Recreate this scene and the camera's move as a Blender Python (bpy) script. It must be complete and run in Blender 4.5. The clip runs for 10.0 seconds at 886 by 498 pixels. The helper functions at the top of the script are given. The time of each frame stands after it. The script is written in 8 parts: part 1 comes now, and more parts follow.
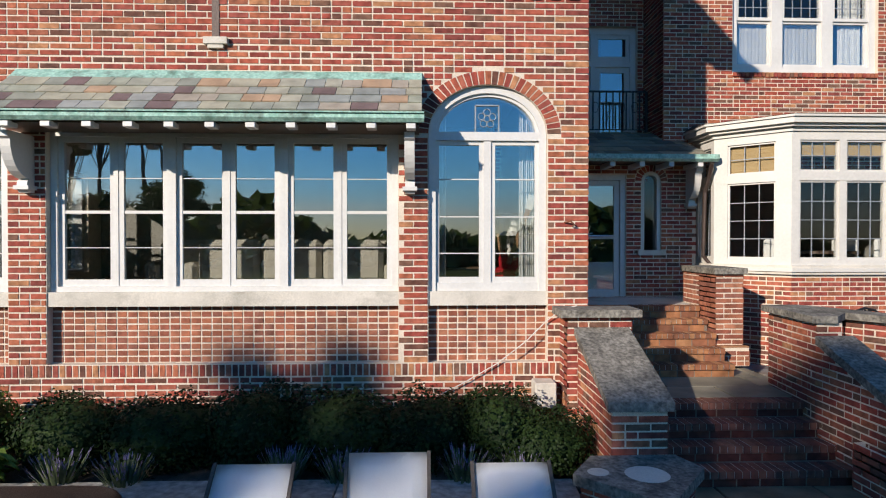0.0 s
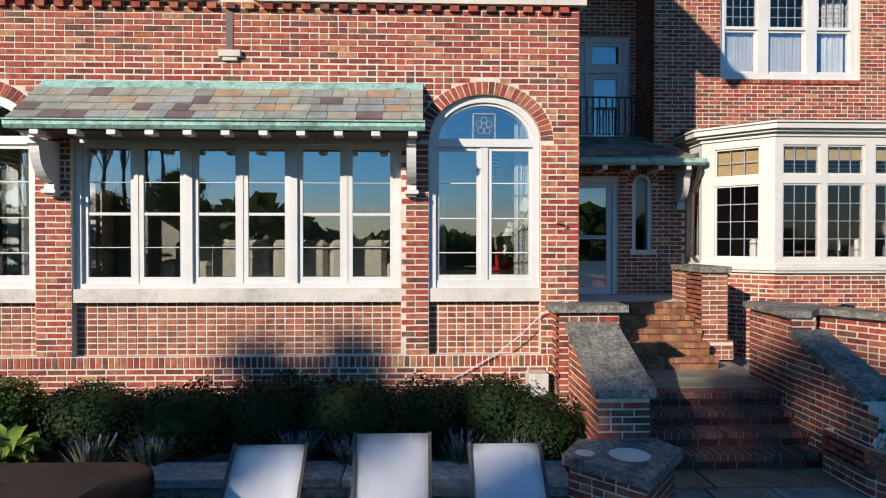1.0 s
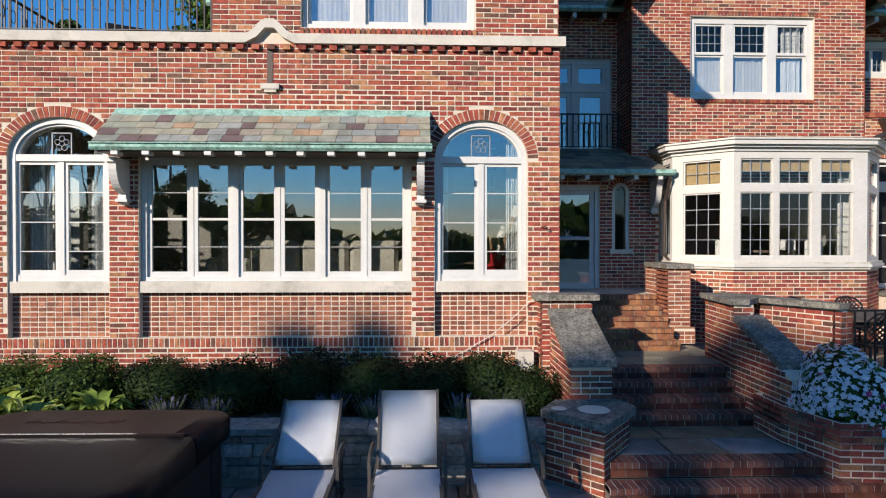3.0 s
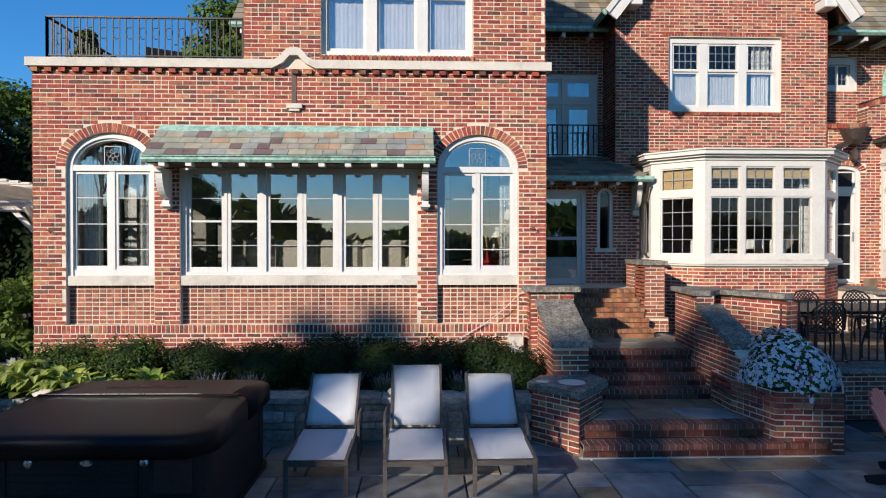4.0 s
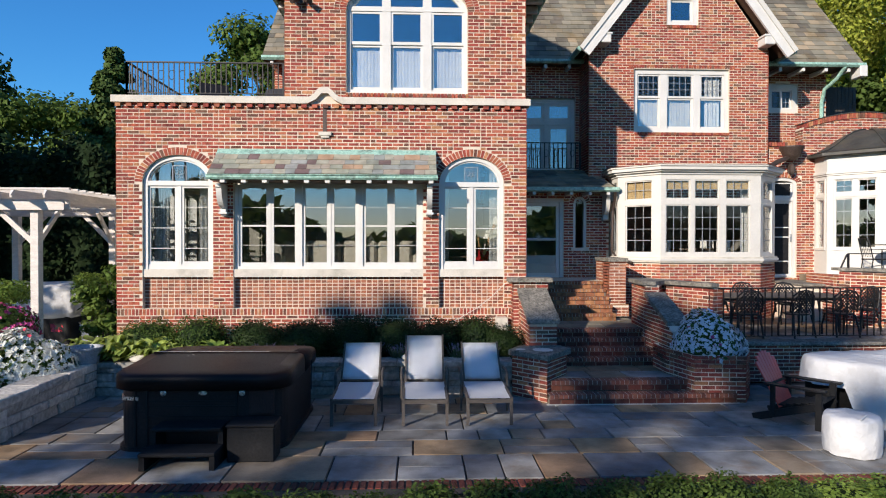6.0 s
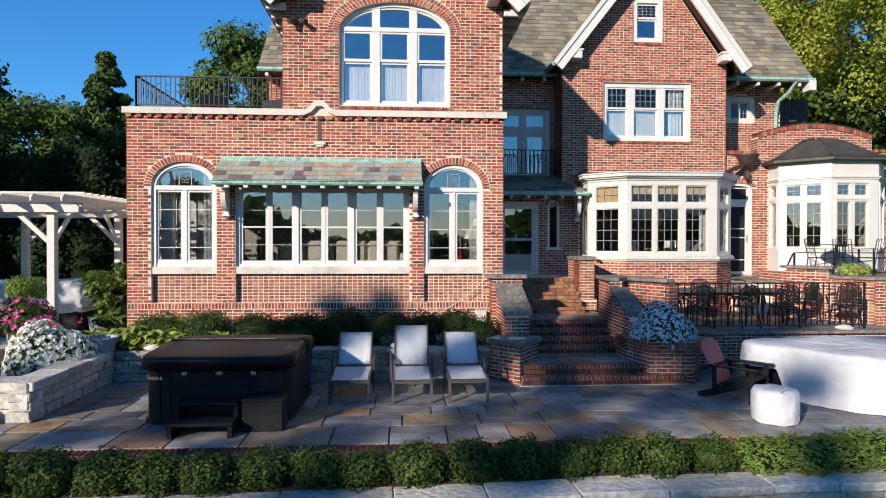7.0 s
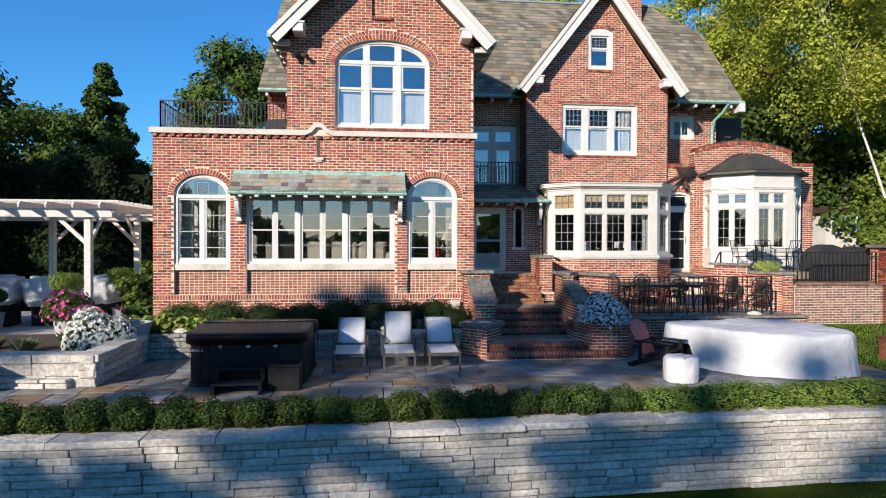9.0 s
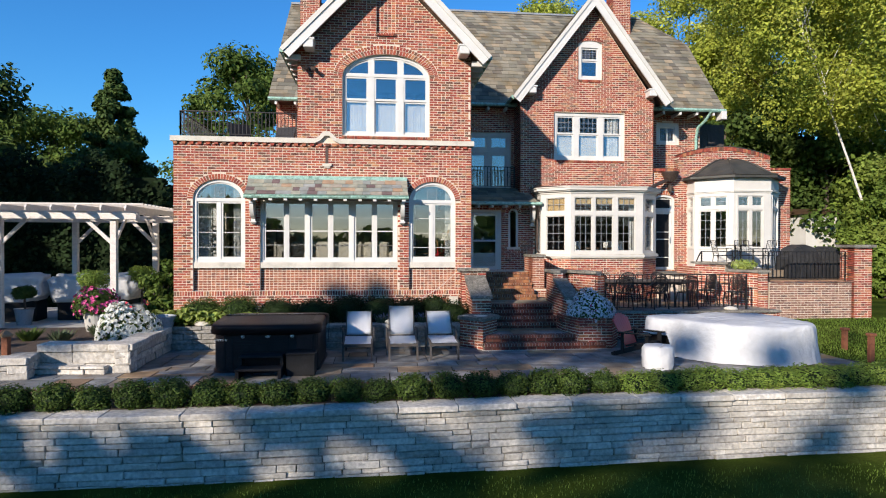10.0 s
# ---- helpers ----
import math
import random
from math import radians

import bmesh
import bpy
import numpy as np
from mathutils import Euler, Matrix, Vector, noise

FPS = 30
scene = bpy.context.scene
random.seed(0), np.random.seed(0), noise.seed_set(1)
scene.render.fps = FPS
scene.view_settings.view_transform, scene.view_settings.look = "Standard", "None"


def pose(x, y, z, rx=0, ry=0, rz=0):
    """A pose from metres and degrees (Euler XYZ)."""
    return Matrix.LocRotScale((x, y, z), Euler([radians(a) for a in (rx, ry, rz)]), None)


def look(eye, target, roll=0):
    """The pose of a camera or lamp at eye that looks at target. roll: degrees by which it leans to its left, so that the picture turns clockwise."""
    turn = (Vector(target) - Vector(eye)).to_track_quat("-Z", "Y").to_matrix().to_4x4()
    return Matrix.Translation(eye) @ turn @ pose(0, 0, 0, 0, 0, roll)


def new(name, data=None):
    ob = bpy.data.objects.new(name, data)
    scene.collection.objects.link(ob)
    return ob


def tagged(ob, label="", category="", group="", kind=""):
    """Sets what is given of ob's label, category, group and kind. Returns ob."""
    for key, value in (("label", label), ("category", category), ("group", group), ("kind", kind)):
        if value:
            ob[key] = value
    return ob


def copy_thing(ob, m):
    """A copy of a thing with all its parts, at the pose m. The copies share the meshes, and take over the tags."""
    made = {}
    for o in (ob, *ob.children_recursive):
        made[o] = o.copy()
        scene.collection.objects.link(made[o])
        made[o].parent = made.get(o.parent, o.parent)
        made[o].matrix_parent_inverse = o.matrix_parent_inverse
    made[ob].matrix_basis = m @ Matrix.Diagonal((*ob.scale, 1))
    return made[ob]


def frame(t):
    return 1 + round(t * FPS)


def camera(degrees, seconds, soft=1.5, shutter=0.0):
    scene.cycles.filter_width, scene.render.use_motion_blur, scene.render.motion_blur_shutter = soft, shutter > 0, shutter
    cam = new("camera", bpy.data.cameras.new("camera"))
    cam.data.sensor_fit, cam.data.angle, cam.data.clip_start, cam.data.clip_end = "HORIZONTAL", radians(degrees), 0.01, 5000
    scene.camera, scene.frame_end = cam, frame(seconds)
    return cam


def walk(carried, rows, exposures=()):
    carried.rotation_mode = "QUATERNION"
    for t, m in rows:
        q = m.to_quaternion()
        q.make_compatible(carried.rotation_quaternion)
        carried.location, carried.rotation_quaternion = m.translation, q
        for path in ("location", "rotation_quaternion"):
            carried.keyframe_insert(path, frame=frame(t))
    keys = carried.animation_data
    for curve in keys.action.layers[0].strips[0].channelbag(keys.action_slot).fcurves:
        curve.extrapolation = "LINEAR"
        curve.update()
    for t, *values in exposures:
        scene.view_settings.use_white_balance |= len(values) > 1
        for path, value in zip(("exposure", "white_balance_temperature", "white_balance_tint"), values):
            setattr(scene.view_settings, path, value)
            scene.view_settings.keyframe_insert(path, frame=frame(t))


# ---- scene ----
# ---------------------------------------------------------------- camera
cam = camera(71.7, 10.0, 1.1)
METRES, EYE, TURN = 10.2, 2.52, -2.0
ROWS = [
    (0.0, 0.0, 0.0, 0.0, 0.0, -0.64, -0.01),
    (0.5, 0.0, -0.0203, 0.0004, -0.01, -0.65, -0.01),
    (1.0, 0.0001, -0.0422, 0.0001, -0.02, -0.65, -0.01),
    (1.5, -0.0009, -0.0641, 0.0002, -0.02, -0.65, -0.01),
    (2.0, -0.002, -0.0924, 0.0004, -0.01, -0.63, -0.02),
    (2.5, -0.0032, -0.1298, 0.0005, 0.0, -0.61, -0.03),
    (4.0, -0.0068, -0.2994, -0.0008, -0.01, -0.62, -0.04),
    (4.5, -0.0078, -0.3584, -0.0011, -0.01, -0.59, -0.06),
    (5.0, -0.0064, -0.4167, -0.0015, -0.02, -0.57, -0.06),
    (6.5, -0.0163, -0.5892, -0.0005, -0.8, -0.6, -0.08),
    (7.0, -0.0165, -0.6474, -0.0007, -1.83, -0.6, -0.1),
    (7.5, -0.0192, -0.7062, -0.0002, -3.08, -0.6, -0.1),
    (8.0, -0.0228, -0.7645, -0.0, -3.46, -0.58, -0.11),
    (8.5, -0.0272, -0.8231, -0.0001, -3.54, -0.57, -0.11),
    (9.0, -0.0324, -0.8816, 0.0001, -3.99, -0.56, -0.12),
    (9.5, -0.0391, -0.9398, 0.0011, -4.23, -0.58, -0.13),
    (10.0, -0.0468, -0.9982, 0.0014, -4.27, -0.6, -0.14),
]
walk(cam, [(t, pose(0, 0, EYE, 0, 0, TURN) @ pose(METRES * x, METRES * y, METRES * z, 90 + pitch, roll, yaw))
           for t, x, y, z, yaw, pitch, roll in ROWS], [(0.0, 0.15, 7650, 14), (4.0, 0.20, 7650, 14), (6.5, 0.29, 7650, 14), (10.0, 0.33, 7650, 14)])

# ---------------------------------------------------------------- light
SUN_EL, SUN_AZ = 22.0, 40.0          # height of the sun; degrees from the facade's normal towards the west
world = bpy.data.worlds.new("sky")
scene.world = world
world.use_nodes = True
wn = world.node_tree.nodes
sky = wn.new("ShaderNodeTexSky")
sky.sky_type, sky.sun_disc = "NISHITA", False
sky.sun_elevation, sky.sun_rotation = radians(SUN_EL), radians(180 + SUN_AZ)
sky.air_density, sky.dust_density, sky.ozone_density = 1.0, 0.1, 2.0
deep = wn.new("ShaderNodeHueSaturation")
deep.inputs["Saturation"].default_value = 1.18
rgb, warm, bright = wn.new("ShaderNodeSeparateColor"), wn.new("ShaderNodeMath"), wn.new("ShaderNodeMapRange")
warm.operation = "DIVIDE"
bright.inputs["From Min"].default_value, bright.inputs["From Max"].default_value = 0.38, 1.05
tint = wn.new("ShaderNodeMix")
tint.data_type = "RGBA"
tint.inputs["A"].default_value, tint.inputs["B"].default_value = (0.23, 0.93, 1.52, 1), (0.58, 0.70, 1.00, 1)
mult = wn.new("ShaderNodeVectorMath")
mult.operation = "MULTIPLY"
for a, b in ((sky.outputs[0], deep.inputs["Color"]), (sky.outputs[0], rgb.inputs[0]), (rgb.outputs[0], warm.inputs[0]), (rgb.outputs[2], warm.inputs[1]), (warm.outputs[0], bright.inputs[0]), (bright.outputs[0], tint.inputs["Factor"]),
             (deep.outputs[0], mult.inputs[0]), (tint.outputs["Result"], mult.inputs[1]), (mult.outputs[0], wn["Background"].inputs[0])):
    world.node_tree.links.new(a, b)
wn["Background"].inputs[1].default_value = 0.116
sun = new("sun", bpy.data.lights.new("sun", "SUN"))
sun.data.energy, sun.data.angle, sun.data.color = 5.0, radians(0.75), (1.0, 0.995, 0.985)
to_sun = Vector((-math.sin(radians(SUN_AZ)) * math.cos(radians(SUN_EL)), -math.cos(radians(SUN_AZ)) * math.cos(radians(SUN_EL)), math.sin(radians(SUN_EL))))
sun.matrix_world = look(to_sun * 60, (0, 0, 0))

# ---------------------------------------------------------------- materials
RND = random.Random(7)


def nodes_of(name):
    m = bpy.data.materials.new(name)
    m.use_nodes = True
    return m, m.node_tree.nodes, m.node_tree.links, m.node_tree.nodes["Principled BSDF"]


def rand_value(n, l):
    """One random number per piece, be it an object or an island of a joined mesh."""
    oi, ge, ad, fr = n.new("ShaderNodeObjectInfo"), n.new("ShaderNodeNewGeometry"), n.new("ShaderNodeMath"), n.new("ShaderNodeMath")
    ad.operation, fr.operation = "ADD", "FRACT"
    l.new(oi.outputs["Random"], ad.inputs[0]), l.new(ge.outputs["Random Per Island"], ad.inputs[1])
    l.new(ad.outputs[0], fr.inputs[0])
    return fr.outputs[0]


def mat(name, stops, scale=8.0, rough=0.7, bump=0.25, fine=60.0, metal=0.0, pieces=0.0, wear=0.35, wear_col=None, spec=0.5, coat=0.0, trans=0.0, stretch=(1, 1, 1), rough_var=0.15, deep=0.01):
    """stops: colours mixed by a coarse noise (pieces=0) or picked piece by piece (pieces=1); fine grain and bump over it."""
    m, n, l, b = nodes_of(name)
    geo, mp = n.new("ShaderNodeNewGeometry"), n.new("ShaderNodeMapping")
    mp.inputs["Scale"].default_value = stretch
    l.new(geo.outputs["Position"], mp.inputs[0])
    big, small = n.new("ShaderNodeTexNoise"), n.new("ShaderNodeTexNoise")
    big.inputs["Scale"].default_value, big.inputs["Detail"].default_value = scale, 4
    small.inputs["Scale"].default_value, small.inputs["Detail"].default_value = fine, 5
    l.new(mp.outputs[0], big.inputs[0]), l.new(mp.outputs[0], small.inputs[0])
    ramp = n.new("ShaderNodeValToRGB")
    cr = ramp.color_ramp
    k = len(stops)
    if pieces >= 1:
        cr.interpolation = "CONSTANT"
        pos = [i / k for i in range(k)]
    else:
        pos = [0.3 + 0.4 * i / max(1, k - 1) for i in range(k)]
    while len(cr.elements) < k:
        cr.elements.new(0.5)
    for e, p, c in zip(cr.elements, pos, stops):
        e.position, e.color = p, (*c, 1)
    if pieces:
        rv = rand_value(n, l)
    if pieces >= 1:
        l.new(rv, ramp.inputs[0])
    else:
        l.new(big.outputs[0], ramp.inputs[0])
    col = ramp.outputs[0]
    hsv = n.new("ShaderNodeHueSaturation")
    l.new(col, hsv.inputs["Color"])
    vr = n.new("ShaderNodeMapRange")
    vr.inputs["From Min"].default_value, vr.inputs["From Max"].default_value = 0.3, 0.7
    vr.inputs["To Min"].default_value, vr.inputs["To Max"].default_value = 1 - wear, 1 + wear
    l.new((big if pieces >= 1 else small).outputs[0], vr.inputs[0])
    if 0 < pieces < 1:
        ma = n.new("ShaderNodeMapRange")
        ma.inputs["To Min"].default_value, ma.inputs["To Max"].default_value = 1 - pieces, 1 + pieces
        l.new(rv, ma.inputs[0])
        mu = n.new("ShaderNodeMath")
        mu.operation = "MULTIPLY"
        l.new(ma.outputs[0], mu.inputs[0]), l.new(vr.outputs[0], mu.inputs[1])
        l.new(mu.outputs[0], hsv.inputs["Value"])
    else:
        l.new(vr.outputs[0], hsv.inputs["Value"])
    col = hsv.outputs[0]
    if wear_col:
        third, wr, mx = n.new("ShaderNodeTexNoise"), n.new("ShaderNodeMapRange"), n.new("ShaderNodeMix")
        third.inputs["Scale"].default_value, third.inputs["Detail"].default_value = scale * 0.37 + 0.6, 8
        third.inputs["Roughness"].default_value = 0.7
        l.new(geo.outputs["Position"], third.inputs[0])
        wr.inputs["From Min"].default_value, wr.inputs["From Max"].default_value = 0.52, 0.68
        wr.inputs["To Max"].default_value = 0.75
        l.new(third.outputs[0], wr.inputs[0])
        mx.data_type = "RGBA"
        l.new(wr.outputs[0], mx.inputs["Factor"]), l.new(col, mx.inputs["A"])
        mx.inputs["B"].default_value = (*wear_col, 1)
        col = mx.outputs["Result"]
    l.new(col, b.inputs["Base Color"])
    rr = n.new("ShaderNodeMapRange")
    rr.inputs["To Min"].default_value, rr.inputs["To Max"].default_value = max(0.02, rough - rough_var), min(1, rough + rough_var)
    l.new(small.outputs[0], rr.inputs[0]), l.new(rr.outputs[0], b.inputs["Roughness"])
    b.inputs["Metallic"].default_value = metal
    b.inputs["Specular IOR Level"].default_value = spec
    b.inputs["Coat Weight"].default_value = coat
    if trans:
        tl, ms = n.new("ShaderNodeBsdfTranslucent"), n.new("ShaderNodeMixShader")
        ms.inputs[0].default_value = trans
        l.new(col, tl.inputs["Color"]), l.new(b.outputs[0], ms.inputs[1]), l.new(tl.outputs[0], ms.inputs[2])
        l.new(ms.outputs[0], n["Material Output"].inputs[0])
    if bump:
        bp = n.new("ShaderNodeBump")
        bp.inputs["Strength"].default_value, bp.inputs["Distance"].default_value = bump, deep
        l.new(small.outputs[0], bp.inputs["Height"]), l.new(bp.outputs[0], b.inputs["Normal"])
    return m


BRICK = mat("brick", [(0.34, 0.078, 0.05), (0.24, 0.055, 0.042), (0.38, 0.12, 0.065), (0.31, 0.065, 0.046), (0.14, 0.06, 0.043), (0.36, 0.11, 0.06), (0.40, 0.18, 0.09), (0.27, 0.058, 0.044),
                      (0.17, 0.085, 0.058), (0.30, 0.10, 0.06), (0.29, 0.075, 0.055), (0.20, 0.05, 0.04), (0.35, 0.085, 0.052), (0.37, 0.11, 0.07)], scale=14, fine=120, rough=0.88, bump=0.6, pieces=1, wear=0.36, spec=0.2)
BRICK_DARK = mat("step_brick", [(0.15, 0.042, 0.03), (0.10, 0.03, 0.025), (0.18, 0.06, 0.038), (0.08, 0.032, 0.028), (0.13, 0.036, 0.028)], scale=9, fine=110, rough=0.75, bump=0.5, pieces=1, wear=0.35, spec=0.15)
BRICK_NOSE = mat("nosing_brick", [(0.22, 0.075, 0.05), (0.17, 0.055, 0.04), (0.26, 0.10, 0.065), (0.14, 0.055, 0.042)], scale=9, fine=110, rough=0.7, bump=0.5, pieces=1, wear=0.35, spec=0.25)
BRICK_BROWN = mat("weathered_brown_brick", [(0.24, 0.125, 0.09), (0.19, 0.10, 0.08), (0.28, 0.16, 0.115), (0.22, 0.11, 0.085), (0.16, 0.095, 0.08), (0.27, 0.135, 0.10)], scale=5, fine=110, rough=0.9, bump=0.5, pieces=1, spec=0.15)
BRICK_TAN = mat("landing_brick", [(0.31, 0.135, 0.065), (0.25, 0.10, 0.055), (0.35, 0.17, 0.085), (0.20, 0.085, 0.05)], scale=9, fine=110, rough=0.85, bump=0.5, pieces=1, spec=0.15)
BRICK_PANEL = mat("panel_brick", [(0.33, 0.115, 0.065), (0.28, 0.095, 0.058), (0.36, 0.145, 0.085), (0.26, 0.085, 0.055), (0.22, 0.085, 0.06), (0.34, 0.125, 0.075)], scale=10, fine=120, rough=0.88, bump=0.6, pieces=1, wear=0.36, spec=0.2)
SANDFLAG = mat("sandstone_flag", [(0.27, 0.24, 0.17), (0.22, 0.195, 0.14), (0.32, 0.285, 0.215)], scale=2.5, fine=40, rough=0.8, bump=0.3, pieces=1, wear=0.3)
STEP_JOINT = mat("pale_joint", [(0.14, 0.11, 0.09), (0.26, 0.21, 0.17)], scale=3, fine=150, rough=0.95, bump=0.6, spec=0.1)
MORTAR = mat("mortar", [(0.61, 0.51, 0.41), (0.71, 0.61, 0.49)], scale=3, fine=150, rough=0.95, bump=0.6, wear=0.15, spec=0.1)
LIME = mat("limestone", [(0.52, 0.48, 0.41), (0.63, 0.58, 0.50)], scale=3, fine=90, rough=0.85, bump=0.3, wear=0.12, wear_col=(0.30, 0.28, 0.23), spec=0.2)
CAPSTONE = mat("weathered_capstone", [(0.13, 0.118, 0.10), (0.25, 0.228, 0.19)], scale=7, fine=30, rough=0.95, bump=0.8, wear=0.55, wear_col=(0.05, 0.046, 0.04), spec=0.2)
STONE = mat("retaining_stone", [(0.43, 0.395, 0.345), (0.54, 0.50, 0.44)], scale=4, fine=16, rough=0.9, bump=0.6, deep=0.035, pieces=0.22, wear=0.25, wear_col=(0.40, 0.36, 0.29), spec=0.12)
STONE_GREY = mat("weathered_grey_stone", [(0.24, 0.225, 0.20), (0.34, 0.32, 0.285)], scale=4, fine=16, rough=0.9, bump=0.6, deep=0.035, pieces=0.25, wear=0.3, wear_col=(0.16, 0.15, 0.13), spec=0.12)
STONE_GAP = mat("wall_core", [(0.10, 0.095, 0.085), (0.15, 0.14, 0.12)], rough=0.95)
FLAG = mat("bluestone_flag", [(0.16, 0.165, 0.165), (0.22, 0.215, 0.205), (0.13, 0.135, 0.14), (0.27, 0.18, 0.105), (0.18, 0.182, 0.178), (0.26, 0.245, 0.22), (0.15, 0.145, 0.135), (0.22, 0.17, 0.12), (0.19, 0.187, 0.178), (0.24, 0.15, 0.09), (0.21, 0.215, 0.215)],
           scale=3.0, fine=30, rough=0.6, bump=0.35, pieces=1, wear=0.42, wear_col=(0.21, 0.14, 0.085), spec=0.25)
FLAG_GAP = mat("patio_joint", [(0.025, 0.023, 0.02), (0.05, 0.045, 0.038)], scale=6, rough=0.95)
WHITE = mat("white_paint", [(0.57, 0.555, 0.52), (0.63, 0.615, 0.58)], scale=3, fine=35, rough=0.45, bump=0.06, wear=0.04)
CREAM = mat("cream_paint", [(0.55, 0.525, 0.475), (0.61, 0.58, 0.525)], scale=2.5, fine=30, rough=0.5, bump=0.08, wear=0.05)
PATINA = mat("verdigris_copper", [(0.13, 0.29, 0.23), (0.30, 0.50, 0.42), (0.18, 0.37, 0.30)], scale=9, fine=40, rough=0.7, bump=0.25, wear=0.25, wear_col=(0.06, 0.07, 0.055))
SLATE_AWN = mat("multicolour_slate", [(0.25, 0.255, 0.205), (0.30, 0.29, 0.23), (0.15, 0.10, 0.095), (0.36, 0.235, 0.15), (0.23, 0.245, 0.225), (0.32, 0.30, 0.225), (0.27, 0.275, 0.255), (0.22, 0.23, 0.19), (0.31, 0.265, 0.21), (0.26, 0.27, 0.21), (0.34, 0.32, 0.25)],
                scale=6, fine=50, rough=0.75, bump=0.5, pieces=1, wear=0.22)
SLATE = mat("roof_slate", [(0.20, 0.18, 0.14), (0.24, 0.205, 0.15), (0.16, 0.15, 0.12), (0.22, 0.195, 0.145), (0.12, 0.108, 0.088), (0.30, 0.235, 0.16), (0.19, 0.175, 0.135), (0.25, 0.225, 0.175), (0.15, 0.13, 0.105)],
            scale=1.6, fine=40, rough=0.85, bump=0.4, pieces=1, wear=0.25, wear_col=(0.17, 0.12, 0.06), spec=0.2)
IRON = mat("black_iron", [(0.012, 0.012, 0.013), (0.022, 0.02, 0.02)], scale=20, fine=120, rough=0.5, bump=0.1, metal=0.3)
BRONZE = mat("brown_metal", [(0.06, 0.04, 0.032), (0.085, 0.06, 0.05)], scale=5, rough=0.5, metal=0.4)
LEAD_ROOF = mat("dark_seam_metal", [(0.05, 0.05, 0.045), (0.085, 0.08, 0.07)], scale=3, fine=25, rough=0.6, metal=0.3, wear_col=(0.10, 0.085, 0.06))
PLASTER = mat("room_plaster", [(0.27, 0.25, 0.22), (0.32, 0.30, 0.26)], scale=1.5, rough=0.9, bump=0.05, wear=0.04)
OAK = mat("oak_floor", [(0.22, 0.12, 0.06), (0.30, 0.17, 0.09)], scale=3, rough=0.4, stretch=(1, 8, 1))
CLOTH = mat("upholstery", [(0.42, 0.38, 0.31), (0.48, 0.44, 0.37)], scale=4, fine=200, rough=0.95, wear=0.1)
CURTAIN = mat("white_curtain", [(0.66, 0.65, 0.61), (0.72, 0.71, 0.68)], scale=2, fine=150, rough=0.95, wear=0.06)
SHEER = mat("grey_sheer_curtain", [(0.44, 0.425, 0.395), (0.54, 0.525, 0.49)], scale=3, fine=90, rough=0.95, wear=0.15)
DARKWOOD = mat("dark_wood", [(0.06, 0.035, 0.022), (0.10, 0.06, 0.035)], scale=6, rough=0.45, stretch=(1, 1, 6))
SLING = mat("pale_sling_fabric", [(0.78, 0.79, 0.81), (0.86, 0.87, 0.88)], scale=3, fine=300, rough=0.8, bump=0.15, wear=0.06)
GREYWOOD = mat("weathered_teak", [(0.045, 0.037, 0.032), (0.08, 0.066, 0.056)], scale=10, rough=0.8, stretch=(1, 1, 5), wear=0.25)
TUBSHELL = mat("tub_panel", [(0.02, 0.014, 0.0135), (0.03, 0.021, 0.02)], scale=4, fine=50, rough=0.5, bump=0.1, spec=0.15)
VINYL = mat("brown_vinyl_cover", [(0.007, 0.0038, 0.0038), (0.013, 0.0075, 0.0072)], scale=1.6, fine=160, rough=0.42, bump=0.12, wear=0.15, spec=0.14)
COVER = mat("white_dust_cover", [(0.50, 0.50, 0.50), (0.58, 0.575, 0.565)], scale=1.3, fine=5, rough=0.75, bump=0.8, deep=0.06, wear=0.07, spec=0.15)
PANELBROWN = mat("red_brown_panel", [(0.045, 0.017, 0.015), (0.06, 0.024, 0.02)], scale=4, rough=0.5, bump=0.1, spec=0.2)
# opaque stand-in for the door's glass, the unlit hall's darkness in its colour
DARKPANE = mat("dark_door_pane", [(0.012, 0.012, 0.013), (0.02, 0.02, 0.021)], scale=8, rough=0.5, bump=0.05, spec=0.15)
REDPLASTIC = mat("red_plastic", [(0.62, 0.06, 0.055), (0.72, 0.085, 0.07)], scale=3, rough=0.45, bump=0.05, wear=0.1)
BLACKCOVER = mat("black_cover", [(0.009, 0.009, 0.0095), (0.016, 0.0155, 0.0155)], scale=3, fine=50, rough=0.6, spec=0.2)
GRILLCOVER = mat("grill_cover", [(0.022, 0.022, 0.023), (0.04, 0.039, 0.038)], scale=3, fine=40, rough=0.5, bump=0.3, spec=0.35)
CEDAR = mat("silvered_cedar", [(0.58, 0.52, 0.47), (0.70, 0.64, 0.58)], scale=5, rough=0.85, stretch=(1, 1, 4), wear=0.2)
SOIL = mat("mulch", [(0.05, 0.032, 0.022), (0.10, 0.065, 0.045)], scale=12, fine=60, rough=0.95, bump=1.0, wear=0.4)
GRASSGROUND = mat("lawn", [(0.020, 0.034, 0.005), (0.038, 0.058, 0.008), (0.07, 0.085, 0.014)], scale=0.8, fine=30, rough=1.0, bump=0.8, wear=0.3, spec=0.02)
BLADE = mat("grass_blade", [(0.08, 0.14, 0.022), (0.13, 0.20, 0.035), (0.17, 0.23, 0.05)], scale=1.2, rough=0.7, bump=0, pieces=0.3, trans=0.3, spec=0.08)
BOXLEAF = mat("boxwood_leaf", [(0.035, 0.065, 0.016), (0.06, 0.10, 0.022), (0.09, 0.13, 0.03)], scale=5, rough=0.5, bump=0, pieces=0.35, wear=0.2, trans=0.3, spec=0.12)
